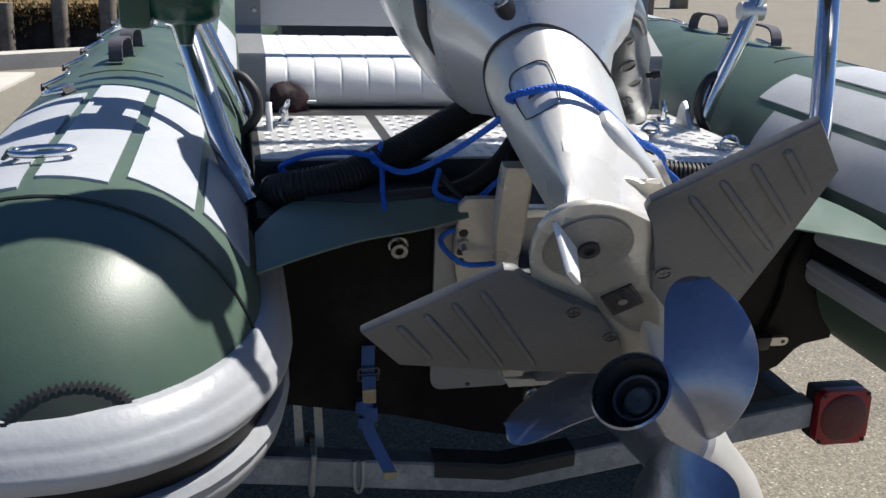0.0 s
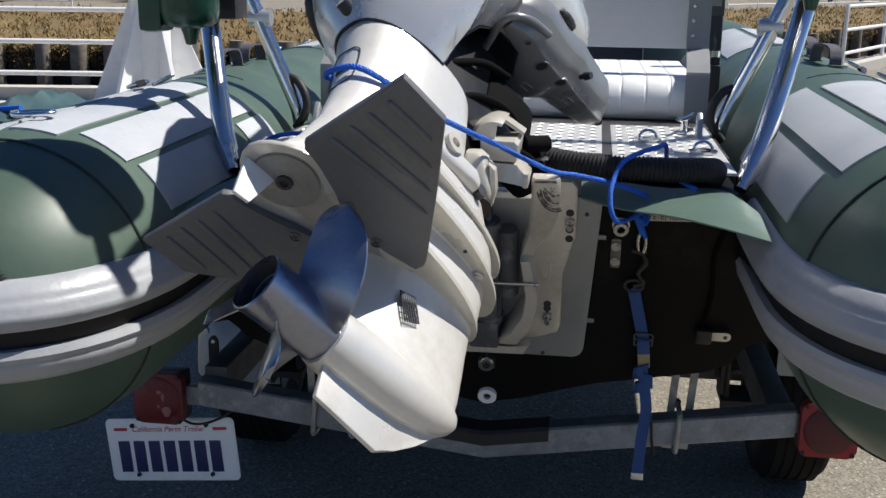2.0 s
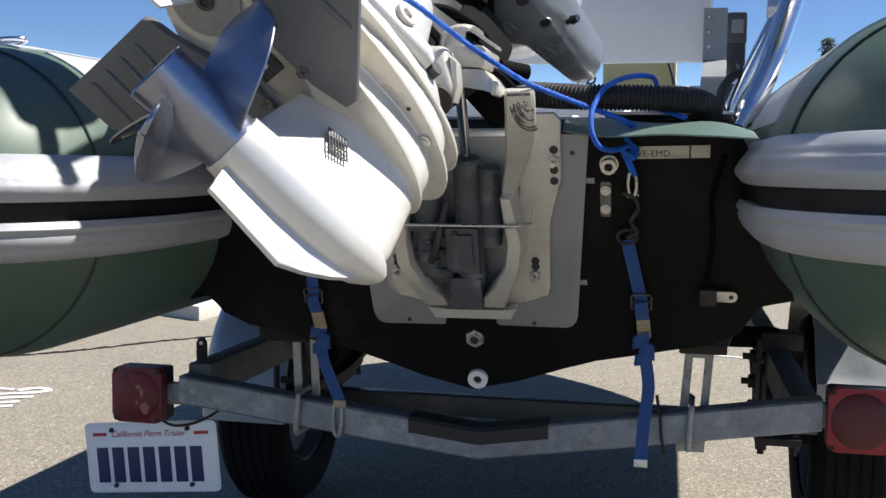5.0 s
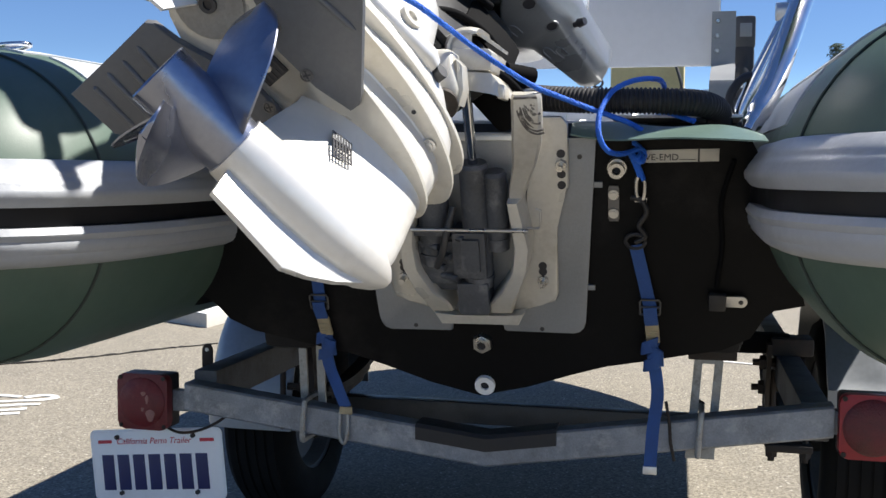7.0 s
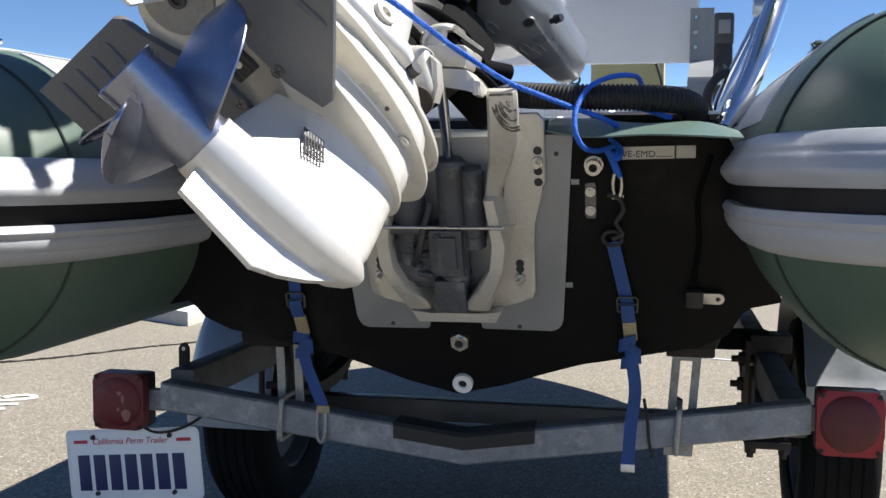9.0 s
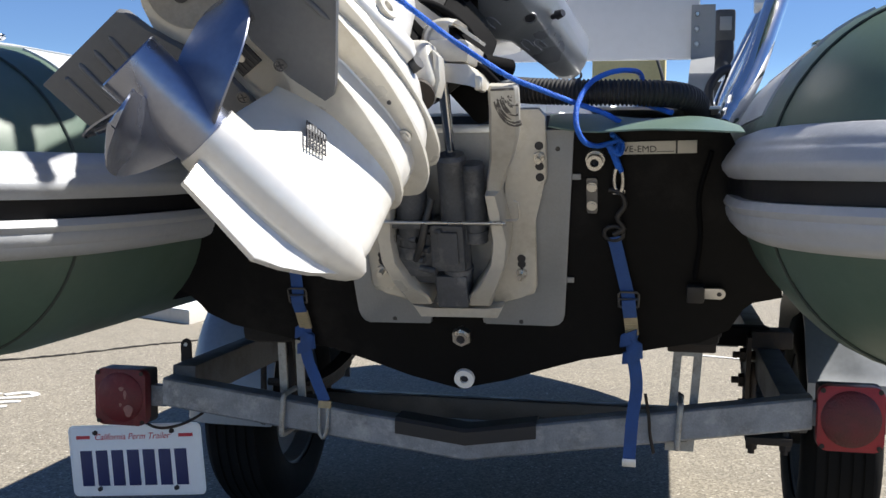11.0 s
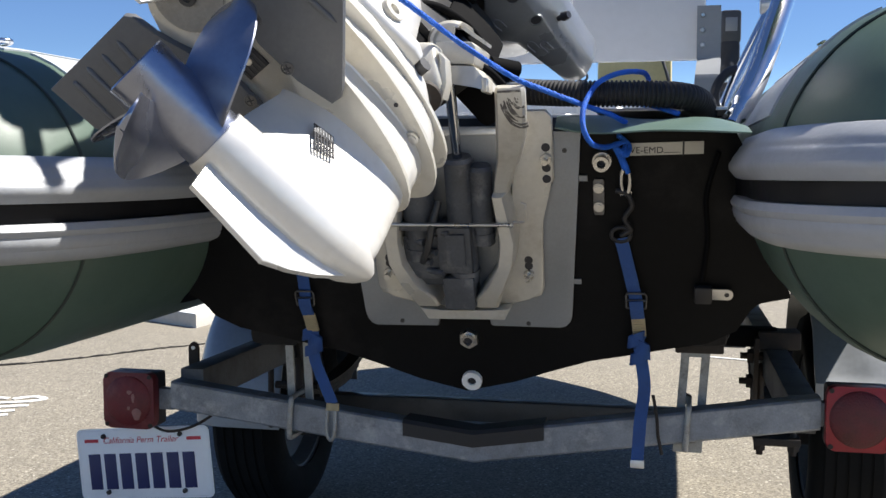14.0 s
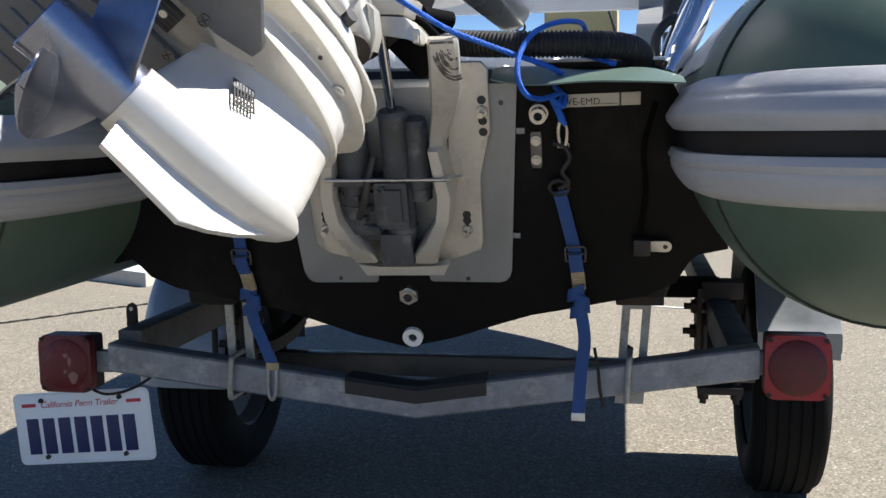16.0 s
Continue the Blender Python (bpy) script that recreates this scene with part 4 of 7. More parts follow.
        part("thread", rod(bmesh.new(), on_transom(cx + s * x, z, 0.026), on_transom(cx + s * x, z, 0.045), 0.005, seg=12), STEEL, bolt)
part("bottom_tie", transom_slab([(-0.075, 0.652), (-0.035, 0.642), (0.055, 0.644), (0.088, 0.654), (0.075, 0.630), (-0.06, 0.628)], 0.03, 0.05, 0.003), CREAM, clamp)
part("spring_clip", sweep(bmesh.new(), [on_transom(0.098, 0.806, 0.06), on_transom(0.118, 0.806, 0.06), on_transom(0.122, 0.811, 0.06), on_transom(0.122, 0.836, 0.06), on_transom(0.114, 0.838, 0.06)], 0.0022, 8), STEEL, clamp)
# power trim unit between the arms
bm = bmesh.new()
for x, z0, z1, r in ((-0.061, 0.74, 0.868, 0.027), (0.012, 0.70, 0.902, 0.024), (0.047, 0.765, 0.888, 0.019)):
    rod(bm, on_transom(x, z0, 0.045), on_transom(x, z1, 0.045), r, seg=28)
    rod(bm, on_transom(x, z1, 0.045), on_transom(x, z1 + 0.006, 0.045), r * 1.08, r * 0.9, seg=28)
    rod(bm, on_transom(x, z0 + 0.012, 0.045), on_transom(x, z0 + 0.02, 0.045), r * 1.07, seg=28)
trim = part("trim_unit", bm, TRIMGREY, clamp, "grimy dark grey power trim cylinders")
bm = box(bmesh.new(), (-0.090, t_up(0.705), 0.015), (-0.02, t_up(0.782), 0.062), TM, 0.008)
box(bm, (-0.028, t_up(0.72), 0.018), (0.030, t_up(0.80), 0.072), TM, 0.006)
box(bm, (0.02, t_up(0.762), 0.018), (0.062, t_up(0.79), 0.06), TM, 0.006)
box(bm, (-0.024, t_up(0.655), 0.015), (0.030, t_up(0.712), 0.07), TM, 0.006)
box(bm, (-0.078, t_up(0.690), 0.02), (-0.024, t_up(0.708), 0.05), TM, 0.004)
box(bm, (-0.012, t_up(0.735), 0.07), (0.020, t_up(0.79), 0.078), TM, 0.002)
box(bm, (-0.094, t_up(0.796), 0.03), (-0.03, t_up(0.806), 0.078), TM, 0.002)
part("valve_body", bm, TRIMGREY, trim)
for x, z in ((-0.08, 0.775), (-0.06, 0.758), (-0.07, 0.74), (-0.05, 0.722), (-0.035, 0.79)):
    part("fitting", rod(bmesh.new(), on_transom(x, z, 0.06), on_transom(x + 0.03, z, 0.072), 0.006, seg=12), TRIMGREY, trim)
part("hose", sweep(bmesh.new(), spline([on_transom(-0.055, 0.74, 0.07), on_transom(-0.040, 0.775, 0.08), on_transom(-0.033, 0.805, 0.075), on_transom(-0.022, 0.84, 0.06)], 6), 0.006, 10), DARK, trim)
part("trim_rod", rod(bmesh.new(), on_transom(0.012, 0.90, 0.045), (0.028, -0.44, 1.02), 0.0085), CHROME, trim)
part("cross_rod", rod(bmesh.new(), on_transom(-0.10, 0.811, 0.088), on_transom(0.105, 0.812, 0.088), 0.0032), STEEL, trim)
# swivel casting between arms and leg
cast = [(0.012, 1.058), (0.066, 1.056), (0.072, 1.050), (0.070, 1.026), (0.068, 1.0235), (0.022, 1.0245), (0.014, 1.030)]
swivel = part("swivel_casting", slab(cast, "y", -0.452, -0.30, 0.004), CREAM, clamp, "cream cast swivel bracket")
# sloping lower flange with a turned-out lip
secs = []
for x, z0, z1, y in ((0.018, 0.999, 1.022, -0.455), (0.045, 0.994, 1.022, -0.458), (0.070, 0.990, 1.020, -0.458), (0.080, 0.987, 1.008, -0.455), (0.088, 0.985, 0.997, -0.445)):
    secs.append([(x, y, z0), (x, y + 0.004, z1), (x, -0.33, z1), (x, -0.33, z0 + 0.006)])
part("swivel_flange", loft(secs), CREAM, swivel)
part("flange_lip", newbox((0.080, -0.452, 0.983), (0.089, -0.40, 1.004), bevel=0.003), CREAM, swivel)
# rounded hood, hollow towards starboard
secs = []
for y, k in ((-0.445, 0.80), (-0.438, 0.94), (-0.42, 1.0), (-0.36, 1.0), (-0.34, 0.9)):
    arc_ = [(0.032 - 0.037 * k * math.cos(radians(a)), y, 1.056 + 0.036 * k * math.sin(radians(a)) ** 0.8) for a in range(0, 121, 12)]
    inner = [(0.032 - 0.031 * k * math.cos(radians(a)), y, 1.056 + 0.030 * k * math.sin(radians(a)) ** 0.8) for a in range(120, -1, -12)]
    secs.append(arc_ + inner)
part("swivel_hood", loft(secs), CREAM, swivel)
part("hood_front", slab([(0.032 - 0.034 * math.cos(radians(a)), 1.055 + 0.032 * math.sin(radians(a)) ** 0.8) for a in range(0, 101, 10)] + [(0.034, 1.055)], "y", -0.438, -0.425), CREAM, swivel)
part("hood_wing", loft([[(0.040, y, 1.090), (0.078, y + 0.015, 1.062), (0.076, y + 0.015, 1.058), (0.038, y, 1.084)] for y in (-0.41, -0.36)]), CREAM, swivel)
part("steel_strip", webbing(bmesh.new(), spline([Vector((0.072, -0.30, 1.062)), Vector((0.074, -0.30, 1.045)), Vector((0.077, -0.302, 1.018)), Vector((0.082, -0.304, 1.0085)), Vector((0.094, -0.305, 1.006)), Vector((0.114, -0.306, 1.008))], 5), 0.022, 0.003, Vector((0, 1, 0))), STEEL, swivel, "bent steel strip")
part("swivel_tube", rod(bmesh.new(), (-0.10, -0.285, 1.02), (0.085, -0.285, 1.02), 0.020, seg=28), FLATBLACK, swivel)
part("pivot_shaft", rod(bmesh.new(), (0.07, -0.33, 1.035), (0.108, -0.29, 1.03), 0.014, seg=24), FLATBLACK, swivel)
secs = []
for z, cx, cy, hx, hy in ((1.048, 0.010, -0.500, 0.012, 0.020), (1.040, 0.014, -0.505, 0.018, 0.024), (1.010, 0.016, -0.512, 0.022, 0.026), (0.990, 0.018, -0.516, 0.023, 0.026), (0.972, 0.018, -0.514, 0.020, 0.022), (0.960, 0.018, -0.510, 0.013, 0.016)):
    secs.append([(cx + hx * math.copysign(abs(math.cos(a)) ** 0.55, math.cos(a)), cy + hy * math.copysign(abs(math.sin(a)) ** 0.55, math.sin(a)), z) for a in (2 * math.pi * k / 24 for k in range(24))])
bush = part("lower_mount", loft(secs), CREAM, swivel, "cream mount casting with a dark bushing")
part("mount_ear", slab([(0.034, 1.034), (0.044, 1.024), (0.046, 0.990), (0.040, 0.968), (0.036, 0.970), (0.038, 0.992), (0.036, 1.020)], "y", -0.53, -0.49, 0.002), CREAM, bush)
part("bushing", ring(bmesh.new(), (0.016, -0.535, 0.972), (0.1, -0.85, -0.5), 0.024, 0.010, 0.008, 28), RUST, bush)
part("bushing_core", rod(bmesh.new(), (0.016, -0.532, 0.972), (0.0165, -0.540, 0.968), 0.011, seg=20), STICKER, bush)
part("mount_scuff", rod(bmesh.new(), (0.020, -0.520, 1.012), (0.021, -0.5295, 1.008), 0.014, 0.011, seg=9), RUST, bush)

# ---- boat fittings ----
def seat():
    e = thing("helm_seat", "white pleated vinyl seat with grey back panel and side straps", "seat")
    n, w = 15, 0.87 / 15
    prof = [(0.60, 0.968), (0.535, 0.970), (0.512, 0.976), (0.499, 0.988), (0.494, 1.004), (0.495, 1.022), (0.501, 1.040), (0.512, 1.056), (0.530, 1.068), (0.555, 1.074), (0.60, 1.075), (1.06, 1.075), (1.10, 1.06), (1.10, 0.968)]
    for k in range(n):
        x0 = X0 - 0.435 + w * k
        bm = bmesh.new()
        rows = []
        for u, inset in ((0.0, 0.0028), (0.03, 0.0008), (0.10, 0.0), (0.90, 0.0), (0.97, 0.0008), (1.0, 0.0028)):
            rows.append([bm.verts.new((x0 + w * u, y + inset * (1 if y < 0.54 and z > 1.01 else 0), z - inset * (1 if z > 1.06 else 0))) for y, z in prof])
        part("cushion_pleat", skin(bm, rows), VINYL, e)
    part("seat_base", newbox((X0 - 0.43, 0.60, 0.70), (X0 + 0.43, 1.09, 0.962), bevel=0.01), GREYPANEL, e)
    part("back_panel", newbox((X0 - 0.435, 0.63, 1.136), (X0 + 0.435, 0.645, 1.335), bevel=0.01), GREYPANEL, e, "flat grey back panel")
    for s in (1, -1):
        x = X0 + s * (0.443 if s > 0 else 0.456)
        secs = [[(x + s * o - 0.0275, y, z), (x + s * o + 0.0275, y, z), (x + s * o + 0.0275, y + 0.005, z), (x + s * o - 0.0275, y + 0.005, z)] for y, z, o in ((0.49, 0.95, -0.006), (0.49, 1.075, -0.006), (0.496, 1.09, -0.005), (0.59, 1.128, 0.0), (0.612, 1.138, 0.0), (0.617, 1.15, 0.0), (0.617, 1.262, 0.0))]
        st = part("side_strap", loft(secs), STRAPALU, e, "bent aluminium strap with rivets")
        part("strap_edge", newbox((x + s * 0.0195 - 0.002, 0.4955, 0.95), (x + s * 0.0195 + 0.002, 0.545, 1.075), bevel=0.001), STRAPALU, st)
        for z in (1.170, 1.205, 1.240):
            part("rivet", rod(bmesh.new(), (x - s * 0.014, 0.617, z), (x - s * 0.014, 0.612, z), 0.0065, 0.004), STEEL, st)
    return e


seat()
yb = thing("bow_locker", "dark bow locker with a pale tan cushion on top", "locker", m=Matrix.Translation((0.0, 1.95, 0.70)))
part("body", newbox((-0.34, 0.0, 0.0), (0.36, 0.30, 0.375), bevel=0.02), DARK, yb)
part("cushion", newbox((0.072, 0.02, 0.372), (0.34, 0.28, 0.60), bevel=0.015), YELLOW, yb, "pale tan cushion")
part("cable", sweep(bmesh.new(), spline([(0.30, -0.01, 0.60), (0.33, -0.03, 0.50), (0.34, -0.02, 0.40), (0.36, 0.0, 0.36)], 6), 0.006, 8), BLACK_RUBBER, yb)
th = thing("control_lever", "black control lever with a grey head beside the seat", "lever", m=Matrix.Translation((0.494, 0.90, 0.99)))
part("base", newbox((-0.026, -0.03, -0.25), (0.026, 0.04, 0.09), bevel=0.008), BLACK_RUBBER, th)
part("arm", sweep(bmesh.new(), spline([(0.0, 0.0, 0.08), (-0.008, -0.012, 0.15), (0.002, -0.006, 0.20), (0.006, 0.0, 0.24)], 6), [0.022] * 8 + [0.018] * 11, 14), BLACK_RUBBER, th)
part("pouch", newbox((-0.027, -0.024, 0.06), (0.024, 0.02, 0.222), bevel=0.012), BLACK_RUBBER, th)
part("collar", rod(bmesh.new(), (0, -0.014, 0.112), (0, -0.014, 0.128), 0.024, seg=18), CHROME, th)
part("head", newbox((-0.026, -0.022, 0.215), (0.026, 0.022, 0.30), bevel=0.009), DARK, th)
part("head_label", newbox((-0.014, -0.0232, 0.245), (0.016, -0.0218, 0.28), bevel=0.0003), PANGREY, th)


def a_frame(s):
    e = thing("roll_bar", "polished stainless tube frame with flattened bolted feet", "roll bar", "roll bars over the transom")
    foot, foot2 = Vector((X0 + s * (0.485 if s > 0 else 0.493), -0.163, 0.98)), Vector((X0 + s * 0.478, 0.265, 1.02))
    d1 = Vector((s * 0.10, 0.20, 0.29))
    d2 = Vector((s * 0.11, 0.02, 0.24))
    top = foot + d1 * 2.3
    part("rear_post", sweep(bmesh.new(), spline([foot + Vector((-s * 0.026, -0.030, -0.036)), foot + Vector((-s * 0.006, -0.004, 0.002)), foot + d1 * 0.18, foot + d1 * 0.6, foot + d1, foot + d1 * 1.6, top], 8), [0.013] * 3 + [0.016] * 4 + [0.0195] * 42, 20), CHROME, e)
    part("front_post", sweep(bmesh.new(), spline([foot2 + Vector((-s * 0.012, 0.0, -0.045)), foot2, foot2 + d2 * 0.5, foot2 + d2, foot2 + d2 * 1.8, foot2 + d2 * 2.4], 8), 0.0175, 18), CHROME, e)
    part("clamp_knob", rod(bmesh.new(), foot2 + d2 * 0.78 + Vector((-s * 0.03, 0, 0)), foot2 + d2 * 0.78 + Vector((s * 0.02, 0, 0)), 0.018, 0.02), ALU, e)
    part("foot_bolt", rod(bmesh.new(), foot + Vector((-s * 0.012, -0.012, 0.0)), foot + Vector((-s * 0.017, -0.019, 0.003)), 0.0075), STICKER, e)
    part("foot_bracket", slab([(0.222, 0.972), (0.292, 0.972), (0.276, 1.014), (0.264, 1.024), (0.252, 1.014)], "x", X0 + s * 0.425 - 0.006, X0 + s * 0.425 + 0.006, 0.003), ALU, e, "bright bolted aluminium lug")
    part("top_bar", rod(bmesh.new(), top, Vector((X0, top.y + 0.02, top.z + 0.10)), 0.0195, seg=18), CHROME, e)
    hoop = [foot2 + Vector((-s * 0.004, -0.012, -0.055)), foot2 + Vector((-s * 0.030, -0.022, -0.018)), foot2 + Vector((-s * 0.030, -0.020, 0.018)), foot2 + Vector((-s * 0.010, -0.008, 0.048)), foot2 + Vector((s * 0.014, 0.004, 0.058))]
    part("rubber_hoop", sweep(bmesh.new(), spline(hoop, 6), 0.0095, 10), BLACK_RUBBER, e)
    return e


for s in (-1, 1):
    a_frame(s)
    c = thing("canister", "dark green rounded plastic canister clamped to the roll bar", "canister", "canisters on the roll bars")
    cx, cy, up = X0 + s * 0.556, -0.149, (0.08 if s > 0 else 0.0)
    secs = [[(cx + r * math.cos(2 * math.pi * k / 32), cy + r * math.sin(2 * math.pi * k / 32), z + up) for k in range(32)] for z, r in ((1.203, 0.018), (1.207, 0.040), (1.216, 0.050), (1.235, 0.055), (1.275, 0.056), (1.278, 0.059), (1.36, 0.060), (1.372, 0.045), (1.376, 0.01))]
    body = part("body", loft(secs), CANISTER, c)
    part("spout", loft([[(cx + r * math.cos(2 * math.pi * k / 18), cy + r * math.sin(2 * math.pi * k / 18), z + up) for k in range(18)] for z, r in ((1.172, 0.006), (1.174, 0.010), (1.19, 0.014), (1.207, 0.020))]), CANISTER, body)
    part("clamp_arm", newbox((cx - 0.012, cy + 0.04, 1.235 + up), (cx + 0.012, -0.02, 1.262 + up), bevel=0.004), BLACK_RUBBER, c)
    part("clamp_jaw", newbox((cx - 0.036 - s * 0.012, -0.03, 1.215 + up), (cx + 0.036 - s * 0.012, 0.045, 1.27 + up), bevel=0.010), BLACK_RUBBER, c)
    part("side_pocket", newbox((min(cx + s * 0.045, cx + s * 0.092), cy - 0.03, 1.196 + up), (max(cx + s * 0.045, cx + s * 0.092), cy + 0.04, 1.33 + up), bevel=0.012), CANISTER, c)

# unseen roll added over the stern to cast the shadow band on the port tube
canopy = thing("stern_shadow_caster", "unseen dark roll added over the stern to cast a shadow", "canopy")
ROLLCLOTH = material("dark_roll_cloth", (0.02, 0.05, 0.04), 0.85, vary=0.2, scale=20, bump=0.4, bump_scale=120)
pts = spline([(-0.66, -0.478, 1.70), (-0.45, -0.462, 1.72), (-0.27, -0.450, 1.73), (-0.12, -0.398, 1.735), (-0.03, -0.396, 1.735)], 10)
part("shadow_roll", sweep(bmesh.new(), pts, [0.033 + 0.042 * min(1.0, max(0.0, (p.x + 0.25) / 0.12)) for p in pts], 16), ROLLCLOTH, canopy)
for k in (4, 12, 18):
    part("roll_band", sweep(bmesh.new(), pts[k:k + 2], 0.036, 16), BLACK_RUBBER, canopy)
# thin bar added for the narrow stripe at the shadow's end
part("shadow_bar", rod(bmesh.new(), (-0.05, -0.437, 1.735), (0.10, -0.440, 1.735), 0.014, seg=14), CHROME, canopy)
for a, b in (((-0.60, -0.425, 1.71), (X0 - 0.70, 0.27, 1.64)), ((0.07, -0.43, 1.75), (X0, 0.30, 1.745))):
    part("stay", rod(bmesh.new(), a, b, 0.011, seg=12), CHROME, canopy)


# ---- fittings on the platform and the motor well ----
def tread_plate(x0, x1, y0, y1, z):
    """Raised tread bars in a basket pattern, joined."""
    bm = bmesh.new()
    p = 0.024
    nx, ny = int((x1 - x0) / p), int((y1 - y0) / p)
    for i in range(nx):
        for j in range(ny):
            cx, cy = x0 + (i + 0.5) * p, y0 + (j + 0.5) * p
            a = radians(45 if (i + j) % 2 else -45)
            l, w, h = 0.0105, 0.0030, 0.0022
            ca, sa = math.cos(a), math.sin(a)
            base = [(-l, 0), (0, -w), (l, 0), (0, w)]
            vs = [bm.verts.new((cx + u * ca - v * sa, cy + u * sa + v * ca, z)) for u, v in base]
            top = [bm.verts.new((cx + 0.5 * (u * ca - v * sa), cy + 0.5 * (u * sa + v * ca), z + h)) for u, v in base]
            for k in range(4):
                bm.faces.new((vs[k], vs[(k + 1) % 4], top[(k + 1) % 4], top[k]))
            bm.faces.new(top)
    return bm


WELL = [(-0.46, -0.235, -0.02, 0.40), (-0.215, 0.205, -0.02, 0.40), (0.225, 0.44, -0.19, 0.40)]
for x0, x1, y0, y1 in WELL:
    sheet = part("tread_sheet", newbox((x0, y0, 0.968), (x1, y1, 0.9735), bevel=0.001), STEP, boat, "aluminium tread plate")
    tp = part("tread_pattern", tread_plate(x0 + 0.006, x1 - 0.006, y0 + 0.006, y1 - 0.006, 0.9735), STEP, sheet)
    tagged(tp, kind="stuff")
part("well_floor", newbox((X0 - 0.45, -0.225, 0.86), (X0 + 0.45, 0.02, 0.90)), HULL, boat)
part("transom_cap", newbox((X0 - 0.14, -0.268, 0.928), (X0 + 0.10, -0.235, 0.942), bevel=0.003), ALU, boat)
SLAT = material("pale_teak_slat", (0.48, 0.40, 0.27), 0.7, vary=0.2, scale=14, per_object=0.12)
for k in range(16):
    part("duckboard_slat", newbox((X0 - 0.42 + k * 0.053, 0.42, 0.955), (X0 - 0.385 + k * 0.053, 0.54, 0.968), bevel=0.002), SLAT, boat)


def cleat(x, y, turn):
    e = thing("cleat", "polished stainless mooring cleat on tread plate", "cleat", "cleats on the platform", m=Matrix.Translation((x, y, 0.975)) @ Matrix.Rotation(radians(turn), 4, "Z"))
    part("base", newbox((-0.032, -0.014, 0), (0.032, 0.014, 0.006), bevel=0.003), CHROME, e)
    for dx in (-0.014, 0.014):
        part("stem", rod(bmesh.new(), (dx, 0, 0.004), (dx, 0, 0.03), 0.006, 0.005), CHROME, e)
    part("horn", sweep(bmesh.new(), spline([(-0.058, 0, 0.036), (-0.03, 0, 0.032), (0, 0, 0.031), (0.03, 0, 0.032), (0.058, 0, 0.036)], 6), [0.004] * 4 + [0.0065] * 17 + [0.004] * 4, 12), CHROME, e)
    return e


cleat(-0.405, 0.30, 80)
cleat(0.385, 0.30, 70)
for x, y in ((0.30, 0.16), (0.40, 0.02)):
    e = thing("deck_ring", "small stainless lifting ring on tread plate", "ring", "deck rings", m=Matrix.Translation((x, y, 0.975)))
    part("base", ring(bmesh.new(), (0, 0, 0), (0, 0, 1), 0.028, 0.010, 0.005), CHROME, e)
    part("bail", sweep(bmesh.new(), [(0.018 * math.cos(a), 0.0, 0.006 + 0.016 * math.sin(a)) for a in (math.pi * k / 10 for k in range(11))], 0.003, 8), CHROME, e)
e = thing("pouch", "small crumpled black and maroon fabric pouch before the seat", "pouch", m=Matrix.Translation((-0.392, 0.475, 0.968)))
rows = []
for z, k in ((0.0, 0.92), (0.012, 1.05), (0.03, 1.0), (0.045, 0.88), (0.056, 0.62), (0.061, 0.2)):
    rows.append([(k * (0.040 + 0.006 * math.sin(3 * a + z * 60)) * math.cos(a), k * (0.027 + 0.005 * math.sin(4 * a - z * 90)) * math.sin(a), z + 0.006 * math.sin(2 * a + 1) * (z > 0.02)) for a in (2 * math.pi * i / 26 for i in range(26))])
bag = part("bag", loft(rows), material("maroon_cloth", (0.016, 0.006, 0.009), 0.85, vary=0.5, scale=30, stain=(0.05, 0.006, 0.012), stain_amount=0.8, stain_scale=24, bump=0.6, bump_scale=70), e)
part("zip_tab", newbox((0.036, -0.008, 0.020), (0.062, 0.006, 0.026), bevel=0.002), WHITE, bag, "short white pull tab")


HOSECUFF = material("hose_cuff_rubber", (0.009, 0.009, 0.010), 0.5, vary=0.2)


def corrugated(points, r, n, name, label):
    """A ribbed hose along points."""
    e = thing(name, label, "hose", "corrugated hoses")
    pts = spline(points, n)
    total = [0.0]
    for a, b in zip(pts, pts[1:]):
        total.append(total[-1] + (b - a).length)
    out, rs = [], []
    step = 0.0017
    k = 0
    d = 0.0
    i = 0
    while d < total[-1]:
        while total[i + 1] < d:
            i += 1
        t = (d - total[i]) / max(1e-6, total[i + 1] - total[i])
        out.append(pts[i].lerp(pts[i + 1], t))
        rs.append(r * (1.0 if k % 4 < 2 else 0.87))
        k += 1
        d += step
    part("sleeve", sweep(bmesh.new(), out, rs, 18), BLACK_RUBBER, e)
    part("end_cuff", sweep(bmesh.new(), out[:14], r * 1.08, 18), HOSECUFF, e)
    part("end_cuff", sweep(bmesh.new(), out[-14:], r * 1.08, 18), HOSECUFF, e)
    return e


